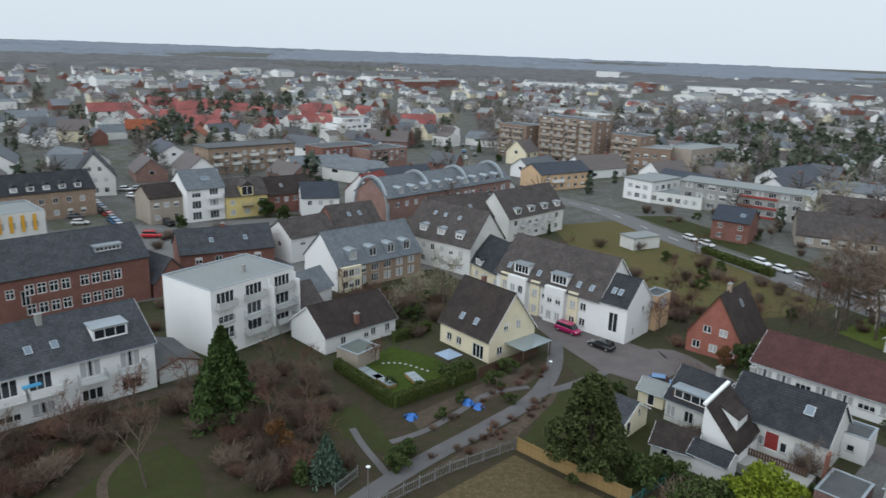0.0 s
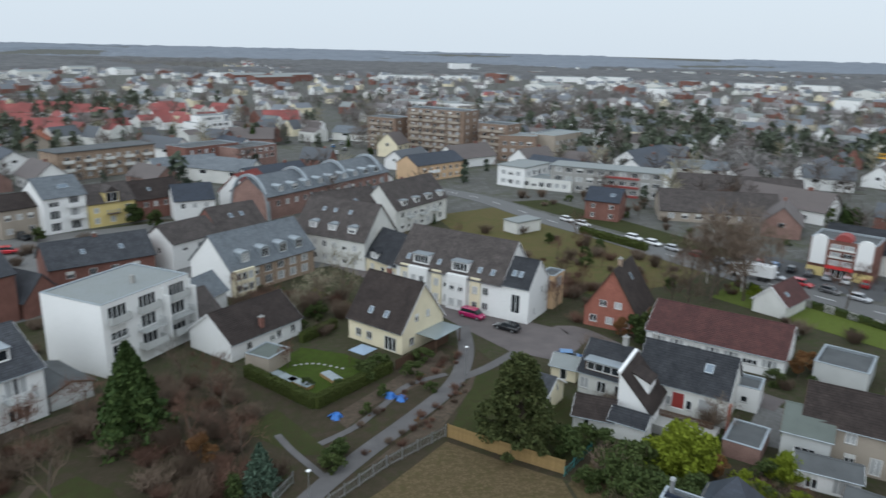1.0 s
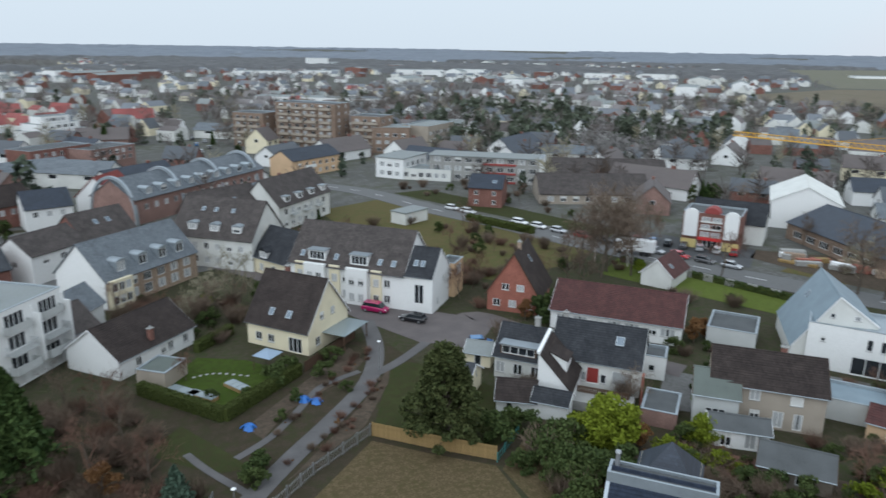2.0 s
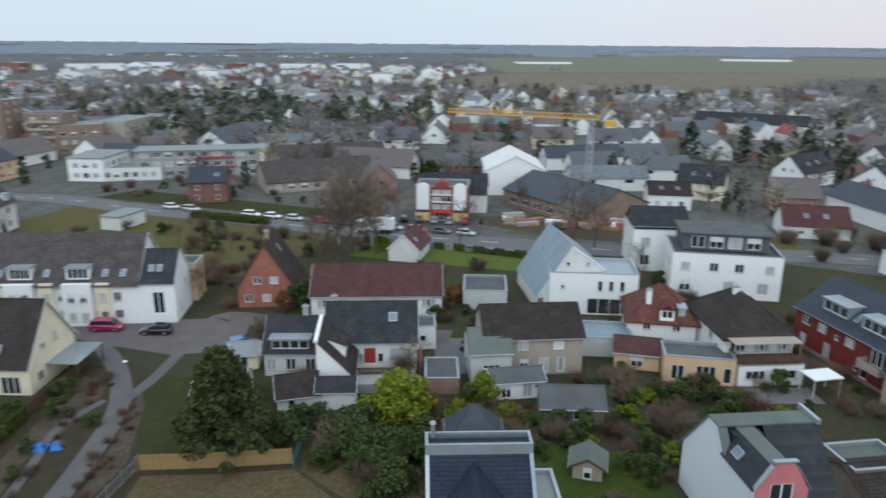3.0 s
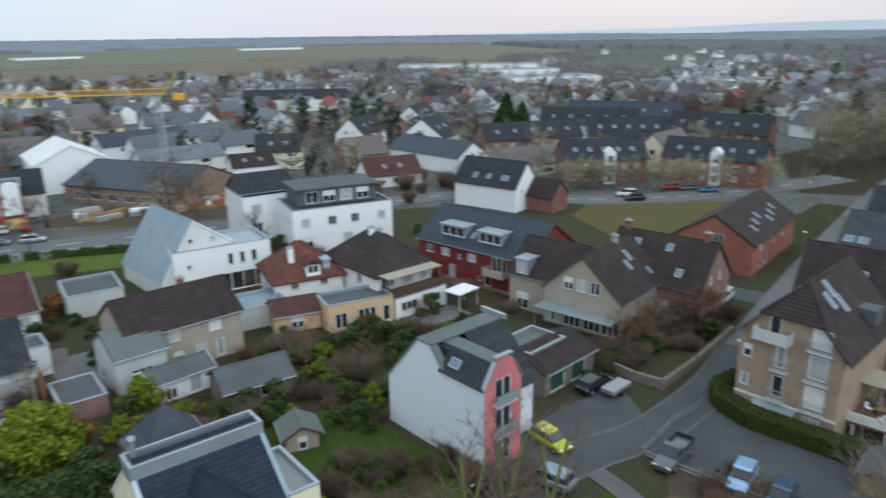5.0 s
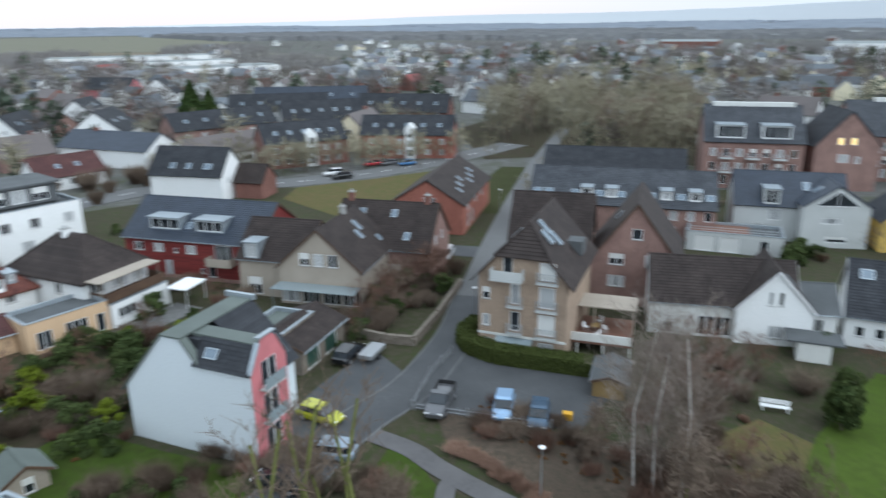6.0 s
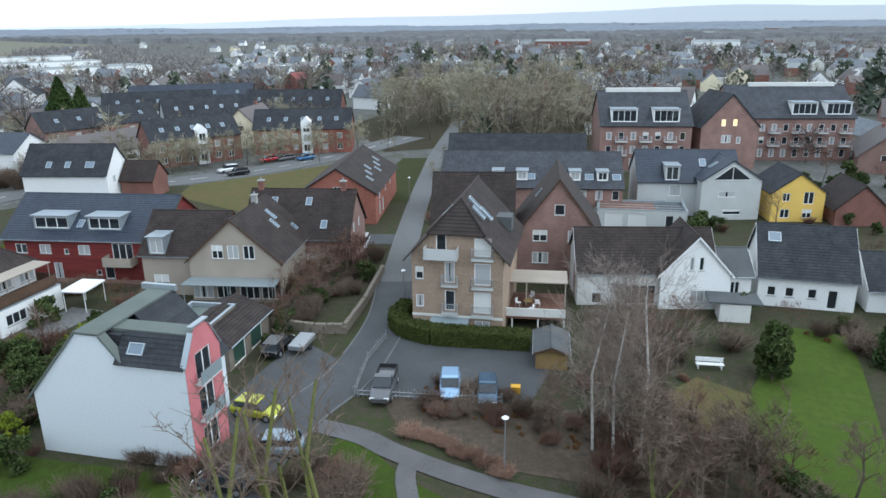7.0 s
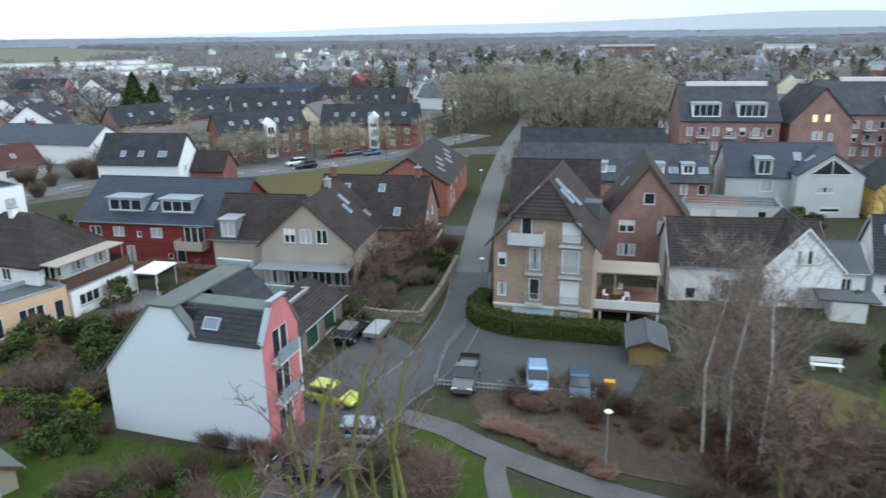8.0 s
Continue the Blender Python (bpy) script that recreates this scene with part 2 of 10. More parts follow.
RAILGREY = plain("grey_railing", (0.34, 0.36, 0.37), 0.55)
BLACK = plain("black_rubber", (0.02, 0.02, 0.021), 0.8)
WHITEPAINT = plain("white_paint", (0.78, 0.78, 0.78), 0.5)
REDPAINT = plain("red_paint", (0.55, 0.03, 0.03), 0.5)
YELLOWPAINT = plain("yellow_paint", (0.62, 0.33, 0.02), 0.5)
BLUEPAINT = plain("blue_plastic_sheet", (0.02, 0.13, 0.42), 0.5)
TEALPAINT = plain("teal_paint", (0.03, 0.16, 0.15), 0.6)
GRASS = ground_mat("lawn", ((0.032, 0.040, 0.014), (0.046, 0.052, 0.019), (0.042, 0.036, 0.018), (0.038, 0.045, 0.016)), 5.0, 9.0)
GARDEN = ground_mat("garden_ground", ((0.044, 0.042, 0.024), (0.040, 0.054, 0.018), (0.066, 0.052, 0.038), (0.042, 0.044, 0.024)), 4.0, 6.0)
BRIGHTGRASS = ground_mat("bright_lawn", ((0.037, 0.062, 0.009), (0.051, 0.076, 0.014), (0.036, 0.046, 0.012), (0.043, 0.067, 0.011)), 4.0, 9.0)
VIVIDGRASS = ground_mat("vivid_lawn", ((0.085, 0.115, 0.022), (0.10, 0.125, 0.03), (0.075, 0.095, 0.022), (0.09, 0.115, 0.024)), 4.0, 9.0)
LUSHGRASS = ground_mat("lush_lawn", ((0.052, 0.084, 0.012), (0.066, 0.095, 0.018), (0.047, 0.066, 0.014), (0.058, 0.088, 0.014)), 4.0, 9.0)
DRYGRASS = ground_mat("dry_grass", ((0.095, 0.072, 0.040), (0.072, 0.062, 0.028), (0.125, 0.094, 0.054), (0.08, 0.06, 0.032)), 3.0, 5.0)
MEADOW = ground_mat("brown_green_meadow", ((0.105, 0.085, 0.035), (0.085, 0.088, 0.03), (0.125, 0.088, 0.045), (0.075, 0.075, 0.028)), 8.0, 5.0)
SOIL = ground_mat("garden_soil", ((0.075, 0.056, 0.043), (0.105, 0.08, 0.062), (0.055, 0.048, 0.034), (0.08, 0.06, 0.045)), 3.0, 7.0)
PARK = ground_mat("park_ground", ((0.042, 0.036, 0.022), (0.040, 0.045, 0.018), (0.060, 0.044, 0.032), (0.040, 0.035, 0.022)), 6.0, 5.0)
TOWNGROUND = ground_mat("town_ground", ((0.10, 0.10, 0.095), (0.07, 0.078, 0.045), (0.13, 0.128, 0.125), (0.09, 0.088, 0.078)), 22.0, 0.8)
FIELDBROWN = ground_mat("ploughed_field", ((0.15, 0.125, 0.09), (0.13, 0.115, 0.08), (0.165, 0.14, 0.105), (0.14, 0.12, 0.085)), 90.0, 0.5)
# crop green greyed and lightened: distance haze is part of the colour
FIELDGREEN = ground_mat("winter_crop_field", ((0.145, 0.142, 0.105), (0.16, 0.15, 0.115), (0.132, 0.134, 0.098), (0.15, 0.144, 0.108)), 90.0, 0.5)
ASPHALT = mat("asphalt", (0.064, 0.066, 0.069), 0.85, 0.2, 4.0, 3.0, 0.15, tint=(0.084, 0.085, 0.087))
STREET = mat("pale_worn_asphalt", (0.135, 0.134, 0.132), 0.85, 0.2, 4.0, 3.0, 0.15, tint=(0.115, 0.115, 0.116))
PAVING = mat("red_grey_paving", (0.115, 0.10, 0.098), 0.85, 0.22, 3.0, 5.0, 0.2, tint=(0.14, 0.118, 0.115))
FOOTWAY = mat("light_path_paving", (0.105, 0.10, 0.10), 0.9, 0.22, 2.5, 5.0, 0.2)
CONIFER = foliage("dark_conifer_needles", (0.024, 0.048, 0.015), (0.062, 0.092, 0.026))
BLUECONIFER = foliage("blue_spruce_needles", (0.05, 0.085, 0.06), (0.10, 0.14, 0.10))
PINELEAF = foliage("pine_needles", (0.026, 0.040, 0.013), (0.070, 0.078, 0.028))
BRIGHTLEAF = foliage("yellow_green_leaves", (0.092, 0.125, 0.010), (0.165, 0.198, 0.020))
HEDGELEAF = foliage("hedge_leaves", (0.042, 0.056, 0.015), (0.078, 0.092, 0.024))
SHRUBLEAF = foliage("evergreen_shrub_leaves", (0.03, 0.05, 0.016), (0.07, 0.09, 0.028))
TWIG = foliage("grey_brown_twigs", (0.098, 0.071, 0.052), (0.175, 0.13, 0.098))
OLIVETWIG = foliage("olive_brown_twigs", (0.205, 0.185, 0.13), (0.29, 0.262, 0.185))
REDTWIG = foliage("red_brown_twigs", (0.10, 0.056, 0.042), (0.165, 0.095, 0.068))
PALETWIG = foliage("pale_birch_twigs", (0.20, 0.16, 0.135), (0.30, 0.25, 0.215))
TANTWIG = foliage("tan_twigs", (0.20, 0.12, 0.085), (0.30, 0.19, 0.14))
RUSTLEAF = foliage("rust_brown_leaves", (0.125, 0.062, 0.026), (0.20, 0.105, 0.045))
# wood belts in pale blue-grey: aerial haze painted into the ground colours
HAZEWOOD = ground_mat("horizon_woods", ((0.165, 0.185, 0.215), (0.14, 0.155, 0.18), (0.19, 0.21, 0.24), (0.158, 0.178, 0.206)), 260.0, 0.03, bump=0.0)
# the nearer belt, darker, greyed by a lesser share of that haze
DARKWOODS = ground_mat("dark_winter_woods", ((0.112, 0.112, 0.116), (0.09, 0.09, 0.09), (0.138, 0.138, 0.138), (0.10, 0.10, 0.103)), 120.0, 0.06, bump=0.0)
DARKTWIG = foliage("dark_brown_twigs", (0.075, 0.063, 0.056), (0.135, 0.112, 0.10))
# twigs and leaves of far trees, greyed and lightened to paint haze
HAZEDTREE = foliage("distant_woods", (0.15, 0.14, 0.135), (0.225, 0.212, 0.205))
HAZEDGREEN = foliage("outer_evergreen_leaves", (0.048, 0.060, 0.042), (0.095, 0.11, 0.078))
HAZEDTWIG = foliage("outer_bare_twigs", (0.105, 0.088, 0.08), (0.165, 0.142, 0.128))
# a touch of the same haze in the nearer evergreens' colour
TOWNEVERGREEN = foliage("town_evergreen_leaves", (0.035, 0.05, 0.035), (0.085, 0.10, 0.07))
# still paler roof copies for far houses; the haze is mixed into them
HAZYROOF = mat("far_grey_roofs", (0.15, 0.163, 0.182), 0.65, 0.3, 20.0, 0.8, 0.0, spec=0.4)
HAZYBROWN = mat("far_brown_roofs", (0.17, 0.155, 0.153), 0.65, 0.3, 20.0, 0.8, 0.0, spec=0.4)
YARD = mat("grey_yard_paving", (0.155, 0.153, 0.15), 0.9, 0.3, 5.0, 2.0, 0.2, tint=(0.11, 0.108, 0.10))
# roofs of the outer town, lightened in base colour to paint distance haze
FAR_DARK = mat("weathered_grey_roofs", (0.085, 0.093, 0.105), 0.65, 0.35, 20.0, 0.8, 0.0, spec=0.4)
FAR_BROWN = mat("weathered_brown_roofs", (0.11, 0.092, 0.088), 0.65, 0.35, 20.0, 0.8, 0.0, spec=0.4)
KERB = mat("worn_kerb_stone", (0.135, 0.135, 0.135), 0.9, 0.2, 2.0, 8.0, 0.2)
REDMIX = mat("weathered_red_tiles", (0.125, 0.042, 0.034), 0.8, 0.45, 1.0, 4.0, 0.3, tint=(0.195, 0.070, 0.046), pattern="tile")
# haze on the hills painted as a pale colour with a faint glow
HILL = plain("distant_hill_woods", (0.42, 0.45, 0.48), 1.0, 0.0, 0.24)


# ---- mesh helpers ----
def part(name, bm, material, parent=None, label="", m=None):
    """One mesh object from a bmesh (or a ready mesh) under its thing."""
    if isinstance(bm, bmesh.types.BMesh):
        me = bpy.data.meshes.new(name)
        bm.normal_update()
        bm.to_mesh(me)
        bm.free()
        for one in (material if isinstance(material, (list, tuple)) else [material]):
            me.materials.append(one)
    else:
        me = bm
    ob = new(name, me)
    if parent is not None:
        ob.parent = parent
    if m is not None:
        ob.matrix_basis = m
    if label:
        ob["label"] = label
    return ob


def thing(name, m, label, category, group="", kind=""):
    ob = new(name)
    ob.empty_display_size = 0.5
    ob.matrix_basis = m
    return tagged(ob, label, category, group, kind)


def poly(bm, pts, mi=0):
    f = bm.faces.new([bm.verts.new(p) for p in pts])
    f.material_index = mi
    return f


def box(bm, x0, x1, y0, y1, z0, z1, mi=0):
    v = [bm.verts.new((x, y, z)) for z in (z0, z1) for y in (y0, y1) for x in (x0, x1)]
    for q in ((0, 2, 3, 1), (4, 5, 7, 6), (0, 1, 5, 4), (1, 3, 7, 5), (3, 2, 6, 7), (2, 0, 4, 6)):
        bm.faces.new([v[i] for i in q]).material_index = mi


def prism(bm, outline, lo, hi, mi=0):
    """An upright prism over a plan outline (counter-clockwise)."""
    a = [bm.verts.new((x, y, lo)) for x, y in outline]
    b = [bm.verts.new((x, y, hi)) for x, y in outline]
    n = len(outline)
    for i in range(n):
        bm.faces.new((a[i], a[(i + 1) % n], b[(i + 1) % n], b[i])).material_index = mi
    bm.faces.new(b).material_index = mi
    bm.faces.new(a[::-1]).material_index = mi


def tube(bm, p, q, r0, r1, sides=6, mi=0, cap=True):
    p, q = Vector(p), Vector(q)
    d = (q - p).normalized()
    s = d.cross(Vector((0.31, 0.2, 0.93)))
    s = s.normalized() if s.length > 1e-4 else Vector((1, 0, 0))
    u = d.cross(s)
    ring = []
    for c, r in ((p, r0), (q, r1)):
        ring.append([bm.verts.new(c + (s * math.cos(2 * math.pi * i / sides) + u * math.sin(2 * math.pi * i / sides)) * r) for i in range(sides)])
    for i in range(sides):
        bm.faces.new((ring[0][i], ring[0][(i + 1) % sides], ring[1][(i + 1) % sides], ring[1][i])).material_index = mi
    if cap:
        bm.faces.new(ring[1]).material_index = mi
        bm.faces.new(ring[0][::-1]).material_index = mi


def clip(pg, a, b):
    """The part of a plan polygon left of the line a to b."""
    out = []
    for i, p in enumerate(pg):
        q = pg[(i + 1) % len(pg)]
        sp = (b[0] - a[0]) * (p[1] - a[1]) - (b[1] - a[1]) * (p[0] - a[0])
        sq = (b[0] - a[0]) * (q[1] - a[1]) - (b[1] - a[1]) * (q[0] - a[0])
        if sp >= -1e-9:
            out.append(p)
        if (sp > 1e-9 and sq < -1e-9) or (sp < -1e-9 and sq > 1e-9):
            k = sp / (sp - sq)
            out.append((p[0] + (q[0] - p[0]) * k, p[1] + (q[1] - p[1]) * k))
    return out


def facade(bm, o, ux, outline, wins, depth=0.14, mi=0):
    """A wall face with real openings. o: its foot's middle; ux: to the right as seen from outside; outline: convex, counter-clockwise, in (right, up)."""
    ux, up, o = Vector(ux), Vector((0, 0, 1)), Vector(o)
    n = ux.cross(up)
    us = sorted({round(v, 4) for v in [p[0] for p in outline] + [w[0] + s * w[2] / 2 for w in wins for s in (-1, 1)]})
    vs = sorted({round(v, 4) for v in [p[1] for p in outline] + [w[1] + s * w[3] for w in wins for s in (0, 1)]})
    at = lambda u, v, d=0.0: o + ux * u + up * v - n * d
    for u0, u1 in zip(us, us[1:]):
        for v0, v1 in zip(vs, vs[1:]):
            cu, cv = (u0 + u1) / 2, (v0 + v1) / 2
            if any(abs(cu - w[0]) < w[2] / 2 and w[1] < cv < w[1] + w[3] for w in wins):
                continue
            pg = [(u0, v0), (u1, v0), (u1, v1), (u0, v1)]
            for i in range(len(outline)):
                pg = clip(pg, outline[i], outline[(i + 1) % len(outline)])
                if len(pg) < 3:
                    break
            if len(pg) >= 3:
                poly(bm, [at(u, v) for u, v in pg], mi)
    for w in wins:
        a, b, c, d = w[0] - w[2] / 2, w[0] + w[2] / 2, w[1], w[1] + w[3]
        for (p, q) in (((a, c), (b, c)), ((b, c), (b, d)), ((b, d), (a, d)), ((a, d), (a, c))):
            poly(bm, [at(*p), at(*q), at(*q, depth), at(*p, depth)], mi)


MESHES = {}
FOOT = []


def window_mesh(w, h, style):
    """Frame and pane of a window of that size; style: leaves across, 'D' a door, 'B' with its blind down."""
    key = (round(w, 2), round(h, 2), style)
    if key in MESHES:
        return MESHES[key]
    bm = bmesh.new()
    t = 0.12 if style == "X" else 0.085
    y0, y1 = 0.05, 0.12
    a, b = -w / 2, w / 2
    leaves = style if isinstance(style, int) else (1 if style in "DBWGPC" else 2)
    xs = [a, a + t] + [a + w * i / leaves + e for i in range(1, leaves) for e in (-0.05, 0.05)] + [b - t, b]
    zs = [0, t] + ([h * 0.6, h * 0.6 + 0.09] if style == "X" else []) + [h - t, h]
    grid = {}

    def at(i, j, k):
        if (i, j, k) not in grid:
            grid[i, j, k] = bm.verts.new((xs[i], (y0, y1)[k], zs[j]))
        return grid[i, j, k]

    solid = lambda i, j: 0 <= i < len(xs) - 1 and 0 <= j < len(zs) - 1 and (i % 2 == 0 or j % 2 == 0)
    for i in range(len(xs) - 1):
        for j in range(len(zs) - 1):
            if not solid(i, j):
                continue
            bm.faces.new((at(i, j, 0), at(i + 1, j, 0), at(i + 1, j + 1, 0), at(i, j + 1, 0)))
            for di, dj, p, q in ((0, -1, (i, j), (i + 1, j)), (1, 0, (i + 1, j), (i + 1, j + 1)), (0, 1, (i + 1, j + 1), (i, j + 1)), (-1, 0, (i, j + 1), (i, j))):
                if not solid(i + di, j + dj):
                    bm.faces.new((at(*p, 0), at(*p, 1), at(*q, 1), at(*q, 0)))
    fr = bpy.data.meshes.new("window_frame")
    bm.to_mesh(fr)
    bm.free()
    bm = bmesh.new()
    box(bm, a + t * 0.5, b - t * 0.5, y0 + 0.035, y0 + 0.055, t * 0.5, h - t * 0.5)
    pn = bpy.data.meshes.new("pane")
    bm.to_mesh(pn)
    bm.free()
    pn.materials.append({"B": BLIND, "W": WARM, "G": GREENDOOR, "P": REDDOOR, "C": CURTAIN}.get(style, GLASS))
    pn = [pn, pn, pn]
    if isinstance(style, int) and w < 3:
        for v, (lo, stuff) in enumerate(((h * 0.55, BLIND), (0.0, CURTAIN))):
            bm = bmesh.new()
            box(bm, a + t * 0.5, b - t * 0.5, y0 + 0.035, y0 + 0.055, t * 0.5, h - t * 0.5)
            if v == 0:
                box(bm, a + t, b - t, y0 + 0.005, y0 + 0.03, lo, h - t, 1)
            else:
                for x in (a + t, a + w * 0.56):
                    box(bm, x, x + w * 0.44 - t, y0 + 0.01, y0 + 0.03, t, h - t, 1)
            pn[v + 1] = bpy.data.meshes.new("pane")
            bm.to_mesh(pn[v + 1])
            bm.free()
            pn[v + 1].materials.append(GLASS)
            pn[v + 1].materials.append(stuff)
    si = None
    if h < 1.9:
        bm = bmesh.new()
        box(bm, a - 0.06, b + 0.06, -0.07, 0.06, -0.06, 0)
        si = bpy.data.meshes.new("sill")
        bm.to_mesh(si)
        bm.free()
        si.materials.append(CONCRETE)
    MESHES[key] = (fr, pn, si)
    return MESHES[key]


FRAMED = {}
dress = [20011]


def put_window(parent, m, w, h, style, frame_mat=None, sill=True):
    fr, pn, si = window_mesh(w, h, style)
    fm = frame_mat or FRAME
    k = (fr.name, fm.name)
    if k not in FRAMED:
        FRAMED[k] = fr.copy()
        FRAMED[k].materials.append(fm)
    ob = part("door" if style == "D" else "window", FRAMED[k], None, parent, m=m)
    dress.append(dress[-1] * 16807 % 2147483647)
    part("pane", pn[(0, 1, 2, 0, 2, 0, 2)[dress[-1] % 7]], None, ob)
    near = parent
    while near.parent:
        near = near.parent
    if si and sill and (near.location - Vector((25, 50, 0))).length < 95:
        part("sill", si, None, ob)
    return ob


def side_frame(L, W, side):
    """The middle of a wall's foot and the way to its right, for the four walls of an L by W house."""
    return {"R": (Vector((0, -W / 2, 0)), Vector((1, 0, 0))), "L": (Vector((0, W / 2, 0)), Vector((-1, 0, 0))),
            "B": (Vector((L / 2, 0, 0)), Vector((0, 1, 0))), "A": (Vector((-L / 2, 0, 0)), Vector((0, -1, 0)))}[side]


def on_wall(L, W, side, u, v, out=0.0):
    o, ux = side_frame(L, W, side)
    n = ux.cross(Vector((0, 0, 1)))
    m = Matrix((ux, -n, (0, 0, 1))).transposed().to_4x4()
    m.translation = o + ux * u + Vector((0, 0, v)) + n * out
    return m


def row(us, v, w, h, style=2):
    return [(u, v, w, h, style) for u in us]


def spread(n, span):
    return [span * ((i + 0.5) / n - 0.5) for i in range(n)]


def roof_slab(bm, L, y_r, z_r, y_e, z_e, th=0.16, ov=0.25, course=0.36, lap=0.035, x0=None, x1=None, steps=True):
    """One slope with stepped courses of tiles, from the ridge line (y_r, z_r) down to the eave (y_e, z_e)."""
    a, b = (-L / 2 - ov, L / 2 + ov) if x0 is None else (x0, x1)
    run = math.hypot(y_e - y_r, z_e - z_r)
    n = max(1, round(run / course)) if steps else 1
    dy, dz = (y_e - y_r) / run, (z_e - z_r) / run
    ny, nz = (-dz, dy) if dy > 0 else (dz, -dy)
    if nz < 0:
        ny, nz = -ny, -nz
    prof = []
    for i in range(n):
        s0, s1 = run * i / n, run * (i + 1) / n
        prof.append((y_r + dy * s0 + ny * th, z_r + dz * s0 + nz * th))
        k = th + (lap if steps else 0)
        prof.append((y_r + dy * s1 + ny * k, z_r + dz * s1 + nz * k))
    prof.append((y_e, z_e))
    prof.append((y_r, z_r))
    va = [bm.verts.new((a, y, z)) for y, z in prof]
    vb = [bm.verts.new((b, y, z)) for y, z in prof]
    m = len(prof)
    for i in range(m):
        j = (i + 1) % m
        bm.faces.new((va[i], va[j], vb[j], vb[i]))
    bm.faces.new(va)
    bm.faces.new(vb[::-1])


def slope_frame(y_r, z_r, y_e, z_e, x, s, lift=0.2):
    """A pose lying on a slope: x along the eave, y up the slope, z away from the roof. s: 0 at the eave, 1 at the ridge."""
    up = Vector((0, y_r - y_e, z_r - z_e)).normalized()
    nrm = Vector((0, -up.z, up.y)) if up.y > 0 else Vector((0, up.z, -up.y))
    if nrm.z < 0:
        nrm = -nrm
    xx = up.cross(nrm)
    m = Matrix((xx, up, nrm)).transposed().to_4x4()
    m.translation = Vector((x, y_e + (y_r - y_e) * s, z_e + (z_r - z_e) * s)) + nrm * lift
    return m


def add_skylight(root, m, w=0.8, h=1.2):
    bm = bmesh.new()
    for q in ((-w / 2, -w / 2 + 0.09, -h / 2, h / 2), (w / 2 - 0.09, w / 2, -h / 2, h / 2), (-w / 2 + 0.09, w / 2 - 0.09, -h / 2, -h / 2 + 0.09), (-w / 2 + 0.09, w / 2 - 0.09, h / 2 - 0.09, h / 2)):
        box(bm, *q, -0.1, 0.09)
    s = part("skylight", bm, ZINC, root, m=m)
    bm = bmesh.new()
    box(bm, -w / 2 + 0.09, w / 2 - 0.09, -h / 2 + 0.09, h / 2 - 0.09, 0.02, 0.05)
    part("pane", bm, SKYGLASS, s)


def add_chimney(root, x, y, z0, z1, w=0.7, d=0.6, material=None, pots=1):
    bm = bmesh.new()
    box(bm, -w / 2, w / 2, -d / 2, d / 2, z0, z1 - 0.25)
    c = part("chimney", bm, material or BRICK, root, m=pose(x, y, 0))
    bm = bmesh.new()
    box(bm, -w / 2 - 0.08, w / 2 + 0.08, -d / 2 - 0.08, d / 2 + 0.08, z1 - 0.25, z1 - 0.12)
    part("cap", bm, CONCRETE, c)
    for i in range(pots):
        bm = bmesh.new()
        tube(bm, (0, 0, z1 - 0.12), (0, 0, z1 + 0.2), 0.12, 0.1, 8)
        part("chimney_pot", bm, STEEL, c, m=pose((i - (pots - 1) / 2) * 0.35, 0, 0))


